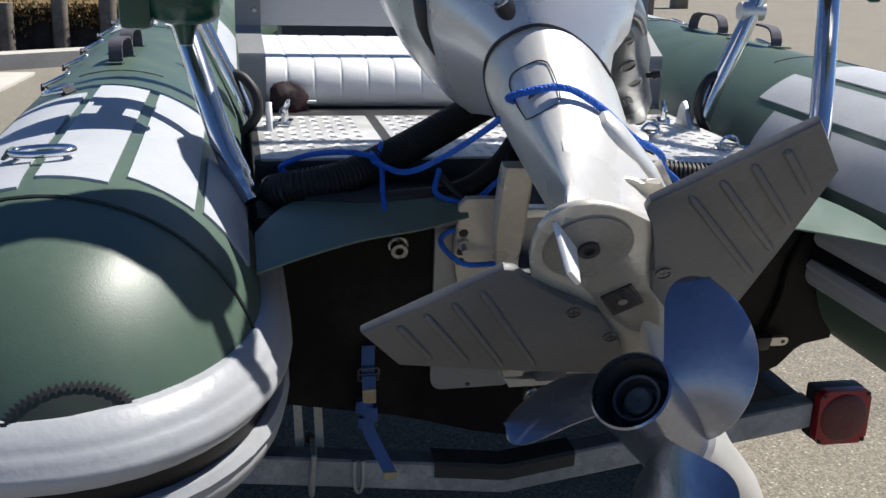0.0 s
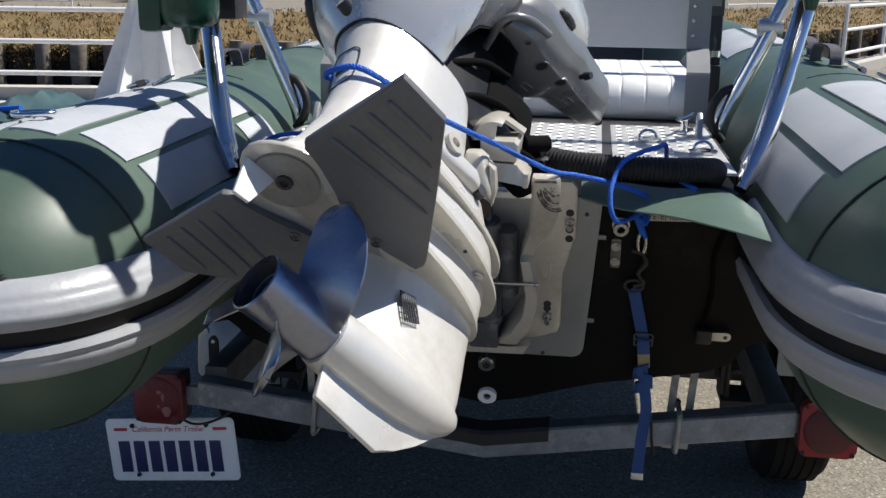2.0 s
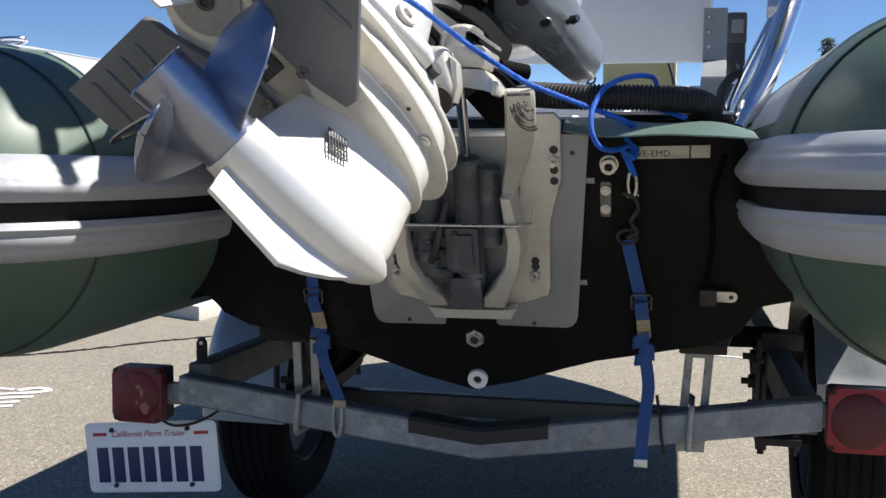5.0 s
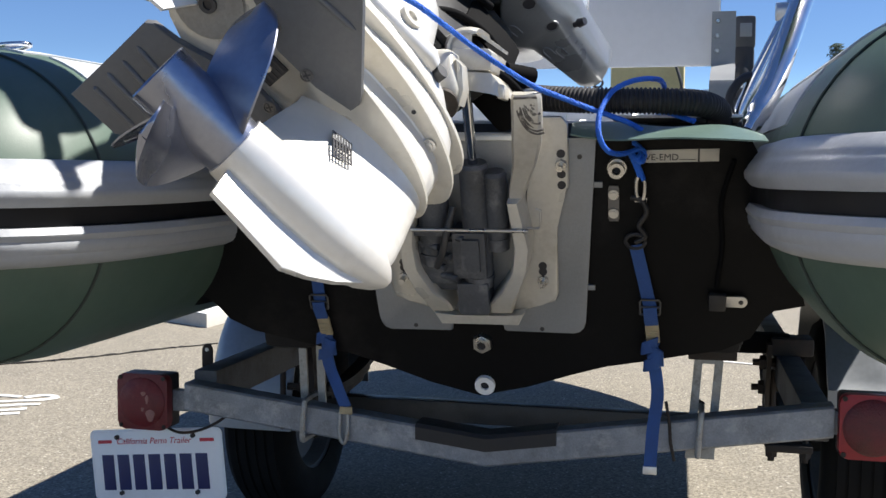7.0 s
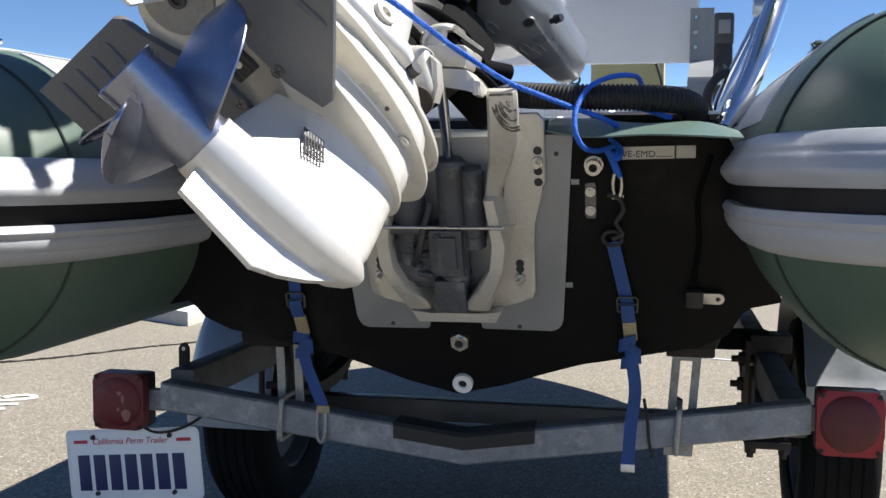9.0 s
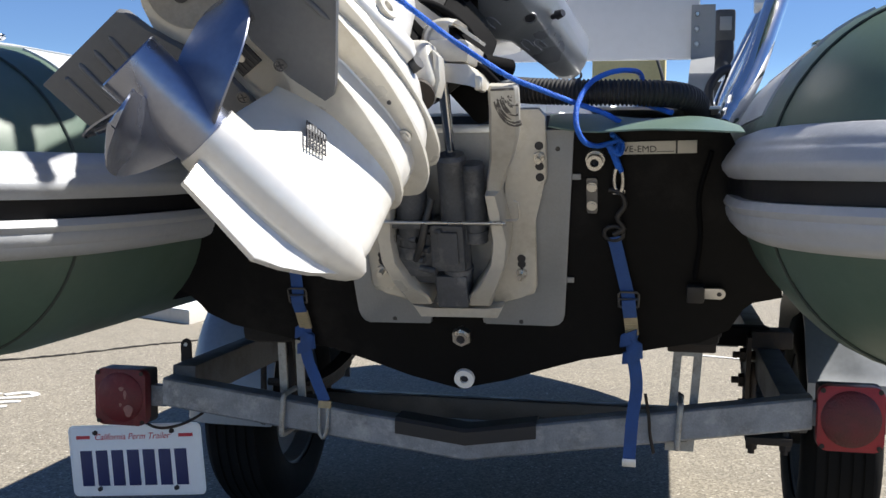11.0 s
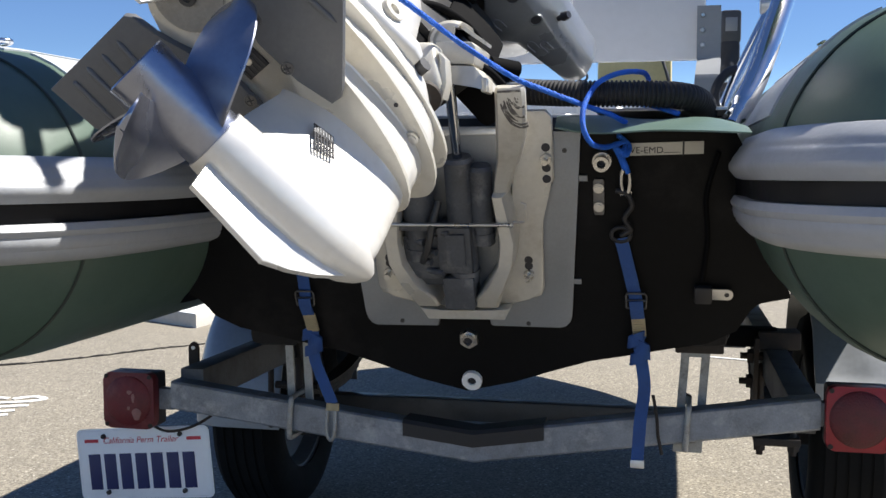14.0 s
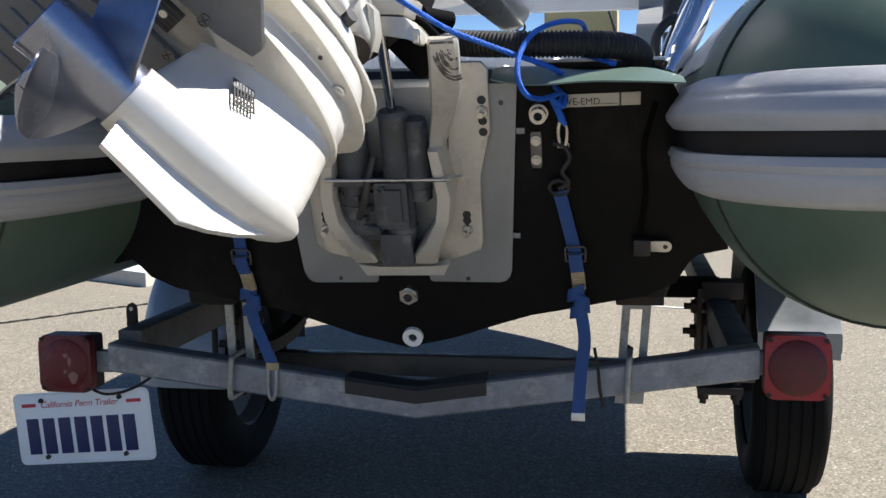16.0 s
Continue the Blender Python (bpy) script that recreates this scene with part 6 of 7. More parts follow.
for s in (1, -1):
    bx = 0.618 if s > 0 else -0.640
    a, b = Vector((X0, 0.0, 0.340)), Vector((bx, 0.0, 0.437 if s > 0 else 0.414))
    pr = [(-0.025, -0.025), (-0.021, -0.029), (0.021, -0.029), (0.025, -0.025), (0.025, 0.025), (0.021, 0.029), (-0.021, 0.029), (-0.025, 0.025)]
    part("crossbeam", loft([[(p.x, p.y + u, p.z + v) for u, v in pr] for p in (a, b)]), GALV, trailer, "mottled galvanised crossbeam")
    part("side_rail", newbox((X0 + s * 0.603 - 0.026, 0.02, 0.39), (X0 + s * 0.603 + 0.026, 2.40, 0.462), bevel=0.004), GALVDARK, trailer, "stained galvanised side rail, darkened for the shade under the boat")
    lx, lz = (0.681, 0.434) if s > 0 else (-0.727, 0.402)
    part("lamp_stem", newbox((min(bx, lx), -0.012, lz - 0.022), (max(bx, lx), 0.012, lz + 0.022), bevel=0.003), GALV, trailer)
    lamp = part("tail_lamp", newbox((lx - 0.054, -0.022, lz - 0.056), (lx + 0.054, 0.022, lz + 0.056), bevel=0.008), BLACK_RUBBER, trailer, "square red tail lamp in a black housing")
    edge = [(x, z) for cx_, cz_, a in ((0.040, 0.042, 0), (-0.040, 0.042, 90), (-0.040, -0.042, 180), (0.040, -0.042, 270)) for x, z in arc(lx + cx_, lz + cz_, 0.016, a, a + 90, 6)]
    part("bezel", slab(edge, "y", -0.0405, -0.018, 0.004), REDCASE if s > 0 else REDFADED, lamp, "red plastic bezel" if s > 0 else "faded dark red bezel")
    part("lens", loft([[(lx + r * math.cos(2 * math.pi * k / 40), y, lz + r * math.sin(2 * math.pi * k / 40)) for k in range(40)] for r, y in ((0.051, -0.038), (0.051, -0.0415), (0.047, -0.0450), (0.02, -0.0475), (0.004, -0.048))]), RED if s > 0 else REDFADED, lamp)
    if s < 0:
        for bx_, bz_, rx_, rz_ in ((0.021, -0.026, 0.010, 0.013), (0.014, 0.006, 0.004, 0.011), (0.006, 0.018, 0.006, 0.005), (0.004, -0.014, 0.004, 0.005)):
            blot = [[(lx + bx_ + k_ * rx_ * math.cos(a) * (1 + 0.2 * math.sin(3 * a)), y, lz + bz_ + k_ * rz_ * math.sin(a)) for a in (2 * math.pi * i / 18 for i in range(18))] for k_, y in ((1.0, -0.0440), (0.96, -0.0474), (0.5, -0.0482))]
            part("bleached_patch", loft(blot), BLEACHED, lamp, "bleached pale patch")
    for px, pz in ((-0.048, -0.05), (0.048, -0.05), (-0.048, 0.05), (0.048, 0.05)):
        part("screw", rod(bmesh.new(), (lx + px, -0.039, lz + pz), (lx + px, -0.0425, lz + pz), 0.0045, seg=10), RUST, lamp)
    part("side_marker", newbox((lx + s * 0.056 - 0.004, -0.02, lz - 0.03), (lx + s * 0.056 + 0.006, 0.012, lz + 0.03), bevel=0.002), RED, lamp)
    # wheel
    wx = X0 + s * 0.765 + (0.03 if s > 0 else 0.0)
    wheel = part("wheel", bmesh.new(), TYRE, trailer, "worn black trailer tyre")
    bm = bmesh.new()
    skin(bm, [[bm.verts.new((wx + w, AX_Y + r * math.cos(2 * math.pi * k / 56), AX_Z + r * math.sin(2 * math.pi * k / 56))) for k in range(56)] for r, w in tyre_rows(T_R, 0.185)], False)
    bm.to_mesh(wheel.data)
    bm.free()
    wheel.data.polygons.foreach_set("use_smooth", [True] * len(wheel.data.polygons))
    for g in (-0.055, -0.028, 0.0, 0.028, 0.055):
        part("tread_rib", ring(bmesh.new(), (wx + g - 0.010, AX_Y, AX_Z), (1, 0, 0), T_R + 0.004, T_R - 0.01, 0.020, 64), TYRE, wheel)
    bm = bmesh.new()
    skin(bm, [[bm.verts.new((wx + w, AX_Y + r * math.cos(2 * math.pi * k / 40), AX_Z + r * math.sin(2 * math.pi * k / 40))) for k in range(40)] for r, w in ((0.195, -s * 0.075), (0.185, -s * 0.07), (0.17, -s * 0.03), (0.11, -s * 0.0), (0.07, s * 0.02), (0.001, s * 0.02))], False)
    rim = part("rim", bm, GALVDARK, wheel, "stained galvanised wheel rim in the darkened rail tone")
    part("hub", rod(bmesh.new(), (wx - s * 0.10, AX_Y, AX_Z), (wx + s * 0.02, AX_Y, AX_Z), 0.05, seg=28), RUST, rim)
    # fender with rear lip
    fx0, fx1 = X0 + s * 0.76 - (0.062 if s > 0 else 0.125), X0 + s * 0.76 + 0.125
    prof = [(0.575, 0.315), (0.575, 0.378), (0.60, 0.40), (0.66, 0.50), (0.75, 0.555), (0.93, 0.575), (1.11, 0.555), (1.22, 0.49), (1.27, 0.40), (1.28, 0.32), (1.272, 0.32), (1.262, 0.398), (1.214, 0.483), (1.107, 0.546), (0.93, 0.566), (0.755, 0.546), (0.668, 0.494), (0.61, 0.396), (0.583, 0.374), (0.583, 0.315)]
    if s > 0:
        fender = part("fender", slab(prof, "x", fx0, fx1), FENDER, trailer, "dull sheet metal fender")
    else:
        rows = []
        for k in range(25):
            a = radians(180 - 7.5 * k)
            ca, sa = math.cos(a), math.sin(a)
            fx0 = X0 - 0.90
            cross = [(fx1, 0.372), (fx0 + 0.10, 0.372), (fx0 + 0.058, 0.364), (fx0 + 0.026, 0.344), (fx0 + 0.008, 0.315), (fx0, 0.275), (fx0 + 0.005, 0.275), (fx0 + 0.013, 0.313), (fx0 + 0.030, 0.340), (fx0 + 0.060, 0.358), (fx0 + 0.10, 0.366), (fx1, 0.366)]
            rows.append([(x, AX_Y + 0.94 * r * ca, AX_Z + (r + 0.02) * sa) for x, r in cross])
        fender = part("fender", loft(rows), FENDER, trailer, "rounded sheet metal fender")
    skirt_pts = [(0.583, 0.374), (0.61, 0.396), (0.668, 0.494), (0.755, 0.546), (0.93, 0.566), (1.107, 0.546), (1.214, 0.483), (1.262, 0.398), (1.272, 0.32), (1.20, 0.34), (1.12, 0.44), (0.93, 0.50), (0.74, 0.44), (0.66, 0.34), (0.583, 0.33)]
    ox = fx1 if s > 0 else fx0
    if s > 0:
        part("side_skirt", slab(skirt_pts, "x", ox - 0.004, ox + 0.004), FENDER, fender)
    part("fender_bolt", hexnut(bmesh.new(), (X0 + s * 0.84, 0.575, 0.345), (0, -1, 0), 0.012, 0.012), STEEL, fender)
    part("fender_stay", newbox((X0 + s * 0.60, 0.90, 0.36), (X0 + s * 0.68, 0.96, 0.41)), RUST, trailer)
    # bunk, posts, clamps
    ux = 0.405 if s > 0 else -0.378
    part("bunk", newbox((ux - 0.052, -0.045, 0.566), (ux + 0.056, 2.6, 0.618), bevel=0.018), CARPET, trailer, "carpeted bunk board")
    part("bunk_end", newbox((ux - 0.050 if s > 0 else ux - 0.082, -0.048, 0.552 if s > 0 else 0.526), (ux + 0.052 if s > 0 else ux + 0.025, 0.05, 0.606), bevel=0.022), CARPET, trailer, "rounded carpet-wrapped bunk end")
    px0, px1, hw = (0.388, 0.402, 0.0265) if s > 0 else (-0.377, -0.386, 0.0265)
    bm = bmesh.new()
    rows = [(0.342, hw, 0.0), (0.360, hw, 0.0), (0.360, hw, 0.011), (0.523, hw, 0.011), (0.523, hw, 0.0), (0.545, hw, 0.0)]
    for sg in (-1, 1):
        left = []
        for z, w, inn in rows:
            c = px0 + (px1 - px0) * (z - 0.342) / 0.2
            left.append([(c + sg * inn, y, z) for y in (0.027, 0.034)] + [(c + sg * w, y, z) for y in (0.034, 0.027)])
        skin(bm, [[bm.verts.new(p) for p in r] for r in left])
    bmesh.ops.remove_doubles(bm, verts=bm.verts, dist=0.0004)
    post = part("bunk_post", bm, GALVWORN, trailer, "worn slotted galvanised upright")
    part("head", newbox((ux - 0.042, -0.035, 0.540), (ux + 0.044, 0.045, 0.566), bevel=0.004), RUST, post)
    bc = 0.340 + abs(px0 - X0) * (0.155 if s > 0 else 0.118)
    part("u_bolt", sweep(bmesh.new(), spline([(px0 - 0.004, 0.045, bc - 0.042), (px0 - 0.004, -0.022, bc - 0.042), (px0 - 0.004, -0.034, bc - 0.030), (px0, -0.034, bc + 0.030), (px0 + 0.001, -0.022, bc + 0.040), (px0 + 0.001, 0.045, bc + 0.040)], 5), 0.0055, 10), GALVWORN, post)
    for dz in (-0.042, 0.040):
        part("nut", hexnut(bmesh.new(), (px0 - 0.002, 0.034, bc + dz), (0, 1, 0), 0.011, 0.009), RUST, post)
    # leaf spring, hangers, shackle bolts
    sx = X0 + s * 0.612
    for k in range(4):
        L = 0.36 - 0.07 * k
        pts = [Vector((sx, AX_Y + L * u, 0.265 + 0.055 * u * u * (L / 0.36) ** 2 - 0.009 * k)) for u in (-1, -0.6, -0.2, 0.2, 0.6, 1)]
        part("spring_leaf", webbing(bmesh.new(), spline(pts, 4), 0.045, 0.008), RUST, trailer)
    inn = sx - s * 0.052
    part("bunk_arm", newbox((min(X0 + s * 0.44, X0 + s * 0.61), 0.54, 0.462), (max(X0 + s * 0.44, X0 + s * 0.61), 0.60, 0.508), bevel=0.012), FLATBLACK, trailer, "dark steel arm under the bunk")
    part("hanger_block", newbox((sx - 0.048, 0.52, 0.462), (sx + 0.045, 0.60, 0.503), bevel=0.006), RUST, trailer)
    hanger = part("spring_hanger", slab([(0.50, 0.49), (0.66, 0.49), (0.64, 0.42), (0.625, 0.27), (0.555, 0.26), (0.535, 0.40)], "x", inn - 0.005, inn + 0.005, 0.001), RUST, trailer, "rusty spring hanger plate")
    for y, z in ((0.56, 0.44), (0.59, 0.375), (0.585, 0.315)):
        bolt = part("bolt", rod(bmesh.new(), (inn - s * 0.012, y, z), (sx + s * 0.03, y, z), 0.010, seg=12), RUST, hanger)
        part("nut", hexnut(bmesh.new(), (inn - s * 0.004, y, z), (-s, 0, 0), 0.017, 0.014), RUST, bolt)
        part("stud_end", rod(bmesh.new(), (inn - s * 0.016, y, z), (inn - s * 0.034, y, z), 0.008, seg=10), RUST, bolt)
    plate_ = part("tie_plate", newbox((sx - 0.052, 0.54, 0.232), (sx + 0.052, 0.66, 0.250), bevel=0.003), RUST, trailer, "rusty spring tie plate")
    for dx in (-0.038, 0.038):
        part("u_bolt", rod(bmesh.new(), (sx + dx, 0.57, 0.205), (sx + dx, 0.57, 0.42), 0.008, seg=10), RUST, plate_)
        part("nut", hexnut(bmesh.new(), (sx + dx, 0.57, 0.232), (0, 0, -1), 0.015, 0.016), RUST, plate_)
part("axle", newbox((-0.68, AX_Y - 0.025, AX_Z - 0.03), (0.66, AX_Y + 0.025, AX_Z + 0.03), bevel=0.004), DARK, trailer)
part("front_crossbeam", newbox((-0.60, 1.35, 0.33), (0.58, 1.40, 0.385), bevel=0.004), GALV, trailer)
part("front_crossbeam", newbox((-0.60, 2.33, 0.36), (0.58, 2.38, 0.42), bevel=0.004), GALV, trailer)
part("tongue", newbox((-0.045, 2.38, 0.36), (0.02, 4.2, 0.43), bevel=0.004), GALV, trailer)
stand = part("tongue_jack", rod(bmesh.new(), (-0.012, 4.0, GZ), (-0.012, 4.0, 0.6), 0.03), GALV, trailer)
# rubber pad on the V of the crossbeam
pad = bmesh.new()
pad_rows = [[(x, y, 0.340 + abs(x - X0) * (0.155 if x > X0 else 0.118) + dz) for y, dz in ((-0.0295, 0.002), (-0.031, 0.027), (-0.026, 0.034), (0.029, 0.034), (0.029, 0.0295), (-0.0253, 0.0295), (-0.0253, 0.002))] for x in (X0 - 0.138, X0 - 0.06, X0, X0 + 0.06, X0 + 0.136)]
rr = [[pad.verts.new(p) for p in r] for r in pad_rows]
part("beam_pad", skin(pad, rr), BLACK_RUBBER, trailer, "black rubber pad on the crossbeam")
part("strap_eye", sweep(bmesh.new(), spline([(-0.303, -0.030, 0.404), (-0.303, -0.034, 0.360), (-0.295, -0.034, 0.342), (-0.287, -0.034, 0.360), (-0.287, -0.030, 0.404)], 6), 0.0038, 10), GALVWORN, trailer, "bent steel strap eye on the crossbeam")
stake = part("rail_stake", slab([(-0.659, 0.43), (-0.636, 0.43), (-0.636, 0.493), (-0.641, 0.502), (-0.6475, 0.505), (-0.654, 0.502), (-0.659, 0.493)], "y", 0.095, 0.103, 0.001), RUST, trailer, "flat steel stake with a hole")
part("stake_hole", rod(bmesh.new(), (-0.6475, 0.0955, 0.492), (-0.6475, 0.0942, 0.492), 0.0042, seg=14), WHITE, stake)
# roller arm under the keel
part("roller_arm", newbox((-0.26, 1.30, 0.33), (-0.20, 1.36, 0.50), bevel=0.004), RUST, trailer)
part("roller_shaft", rod(bmesh.new(), (-0.29, 1.30, 0.47), (-0.17, 1.30, 0.47), 0.011, seg=12), RUST, trailer)
part("tail_wire", sweep(bmesh.new(), spline([(-0.70, 0.0, 0.345), (-0.66, -0.01, 0.335), (-0.62, 0.0, 0.34), (-0.58, 0.02, 0.36), (-0.54, 0.05, 0.40)], 6), 0.003, 8), RUST, trailer)
part("crossbeam_wire", sweep(bmesh.new(), spline([(0.325, -0.03, 0.46), (0.332, -0.035, 0.42), (0.335, -0.034, 0.385), (0.342, -0.03, 0.35)], 6), 0.003, 8), RUST, trailer)

pl = thing("licence_plate", "white licence plate with dark blue characters and red band", "licence plate", m=Matrix.Translation((-0.722, 0.012, 0.258)) @ Matrix.Rotation(radians(-5), 4, "Y"))
corner = arc(0.1405, 0.064, 0.012, 0, 90, 5) + arc(-0.1405, 0.064, 0.012, 90, 180, 5) + arc(-0.1405, -0.064, 0.012, 180, 270, 5) + arc(0.1405, -0.064, 0.012, 270, 360, 5)
sheet = part("sheet", slab(corner, "y", -0.001, 0.001, 0.0004), PLATE, pl)
part("rim", sweep(bmesh.new(), [Vector((x * 0.975, -0.0012, z * 0.955)) for x, z in corner + corner[:1]], 0.0013, 6), PLATE, sheet)
for k in range(7):
    part("character_bar", newbox((-0.128 + k * 0.0362, -0.0024, -0.054), (-0.101 + k * 0.0362, -0.0010, 0.022), bevel=0.0003), PLATE_BLUE, pl)
for x in (-0.118, 0.118):
    part("red_bar", newbox((x - 0.016, -0.0022, 0.047), (x + 0.016, -0.001, 0.054), bevel=0.0002), PLATE_RED, pl)
M_TXT = Matrix.Translation((-0.092, -0.0014, 0.0445)) @ Matrix.Rotation(radians(90), 4, "X")
lettering("state_name", "California Perm Trailer", 0.0185, PLATE_RED, M_TXT, pl, 0.0003, 0.3)
for x, z in ((-0.088, 0.060), (0.088, 0.060), (-0.088, -0.060), (0.088, -0.060)):
    part("bolt", hexnut(bmesh.new(), (x, -0.001, z), (0, -1, 0), 0.0055, 0.005), RUST if z > 0 else STICKER, pl)


# scalloped black-edged flap glued on the port tube's end
def cap_point(x, z, lift):
    c = tube_axis(-1, -0.6)
    rho = min(0.999, math.hypot(x - c.x, z - c.z) / TR)
    return Vector((x, Y_TIP + 0.36 * (1 - (1 - rho ** 2) ** (1 / 2.3)) - lift, z))


flap = thing("tube_flap", "small dark green flap with a black saw-tooth edge", "flap")
fan = [cap_point(-0.664, 0.878, 0.004)]
bm = bmesh.new()
hub_v = bm.verts.new(fan[0])
rim_v = [bm.verts.new(cap_point(-0.664 + 0.060 * math.cos(radians(a)), 0.872 + 0.042 * math.sin(radians(a)), 0.003)) for a in range(0, 181, 6)]
for a, b in zip(rim_v, rim_v[1:]):
    bm.faces.new((hub_v, a, b))
part("panel", bm, SEAM, flap)
bm = bmesh.new()
out_v, in_v = [], []
for k in range(61):
    a = radians(3 * k)
    tooth = 1.07 if k % 2 else 0.97
    q = (0.915 if k % 3 else 0.94)
    out_v.append(bm.verts.new(cap_point(-0.664 + 0.063 * tooth * math.cos(a), 0.872 + 0.045 * tooth * math.sin(a), 0.0055)))
    in_v.append(bm.verts.new(cap_point(-0.664 + 0.063 * q * math.cos(a), 0.872 + 0.045 * q * math.sin(a), 0.0055)))
for k in range(60):
    bm.faces.new((out_v[k], out_v[k + 1], in_v[k + 1], in_v[k]))
part("toothed_edge", bm, BLACK_RUBBER, flap)


# ---- shore, davit, rails ----
bm = bmesh.new()
kerb = [(-2.60, 4.13), (-2.56, 4.62), (-3.25, 5.35), (-6.0, 5.9), (-6.0, 5.1), (-3.45, 4.56)]
slab(kerb, "z", GZ - 0.05, GZ + 0.085, 0.012, bm)
tagged(part("kerb", bm, CONCRETE), "white painted concrete kerb island by the shore", "kerb", kind="structure")
bm = bmesh.new()
slab([(-2.615, 4.145), (-2.575, 4.61), (-3.20, 5.28), (-4.4, 5.5), (-4.4, 4.79), (-3.44, 4.575)], "z", GZ + 0.086, GZ + 0.090, 0.0, bm)
tagged(part("kerb_paint", bm, WHITE), "worn white paint along the kerb edge", "paint", kind="structure")
tagged(part("apron", slab([(-14.0, 6.0), (-3.12, 6.2), (-2.62, 7.15), (-2.45, 9.25), (-14.0, 7.9)], "z", GZ - 0.03, GZ + 0.03, 0.01), CONCRETE), "worn pale concrete apron behind the seawall", "pavement", kind="structure")
pts = [Vector((x, y, GZ + 0.05)) for x, y in SHORE[1:9]]
bm = sweep(bmesh.new(), pts, 1.0, profile=[(-0.15, -0.25), (0.15, -0.25), (0.15, 0.11), (-0.15, 0.11)])
tagged(part("seawall_cap", bm, CONCRETE), "pale concrete cap along the seawall", "seawall", kind="structure")


def rail_run(points, height=0.95, step=2.4, label="white painted pipe railing along the water"):
    e = thing("railing", label, "railing", "white railings")
    for a, b in zip(points, points[1:]):
        a, b = Vector(a), Vector(b)
        n = max(1, round((b - a).length / step))
        for h in (height, height * 0.62, height * 0.24):
            part("rail", rod(bmesh.new(), a + Vector((0, 0, h)), b + Vector((0, 0, h)), 0.028, seg=10), WHITE, e)
        for k in range(n + 1):
            p = a.lerp(b, k / n)
            part("post", rod(bmesh.new(), p, p + Vector((0, 0, height + 0.03)), 0.03, seg=10), WHITE, e)
    return e


rail_run([(-16.0, 8.0, GZ + 0.1), (-10.0, 8.45, GZ + 0.1), (-4.7, 9.15, GZ + 0.1)], 0.92)
rail_run([(4.0, 15.2, GZ + 0.1), (6.4, 20.1, GZ + 0.1), (11.8, 29.8, GZ + 0.1)], 0.95)
rail_run([(-60.0, 35.6, GZ + 0.1), (-36.0, 36.2, GZ + 0.1), (-20.0, 37.0, GZ + 0.1)], 1.05, 3.2, "white railing in front of the far parking lot")
rail_run([(6.0, 48.0, GZ + 0.1), (16.0, 62.0, GZ + 0.1)], 1.05, 3.0, "white railing in front of the far boat yard")

# davit
dv = thing("davit", "white steel davit post on a gusseted base", "davit", m=Matrix.Translation((-4.15, 7.9, GZ + 0.13)))
part("column", rod(bmesh.new(), (0, 0, 0.0), (0, 0, 3.2), 0.19, seg=24), WHITE, dv)
for k in range(6):
    a = radians(60 * k + 15)
    bm = slab([(0.17, 0.02), (0.60, 0.02), (0.60, 0.06), (0.19, 1.05)], "y", -0.02, 0.02)
    bmesh.ops.transform(bm, matrix=Matrix.Rotation(a, 4, "Z"), verts=bm.verts)
    part("gusset", bm, WHITE, dv)
part("base_plate", rod(bmesh.new(), (0, 0, 0), (0, 0, 0.03), 0.66, seg=32), WHITE, dv)
part("control_box", newbox((-0.30, -0.28, 1.05), (0.20, -0.17, 1.65), bevel=0.02), GREYPANEL, dv, "grey control box")
part("winch", rod(bmesh.new(), (0.25, -0.1, 1.25), (0.45, -0.1, 1.25), 0.12, seg=20), WHITE, dv)
# tarpaulin covered cart by the kerb
e = thing("covered_cart", "small cart under a dark blue-green tarpaulin", "cart", m=Matrix.Translation((-3.80, 5.05, GZ + 0.09)))
TARP = material("blue_green_tarp", (0.03, 0.075, 0.085), 0.6, vary=0.3, scale=5, bump=0.8, bump_scale=9)
secs = []
for i in range(10):
    u = i / 9
    row = []
    for k in range(14):
        a = math.pi * k / 13
        r = 0.30 + 0.05 * math.sin(k * 1.7 + i * 0.9)
        row.append((0.42 * math.cos(a) * (0.8 + 0.2 * math.sin(math.pi * u)), -0.5 + u, 0.16 + r * math.sin(a) * (0.45 + 0.55 * math.sin(math.pi * (0.12 + 0.76 * u)))))
    secs.append(row + [(-0.40, -0.5 + u, 0.1), (0.40, -0.5 + u, 0.1)])
part("cover", loft(secs), TARP, e)
for x in (-0.38, 0.38):
    part("wheel", rod(bmesh.new(), (x - 0.03, 0, 0.15), (x + 0.03, 0, 0.15), 0.15, seg=24), TYRE, e)
part("tie", rod(bmesh.new(), (-0.45, -0.3, 0.36), (0.1, -0.42, 0.42), 0.02, seg=8), ROPE, e)

# ---- far bank: timber bulkhead with piles and hanging plants ----
def far_y(x):
    return shore_y(x) + 20.0


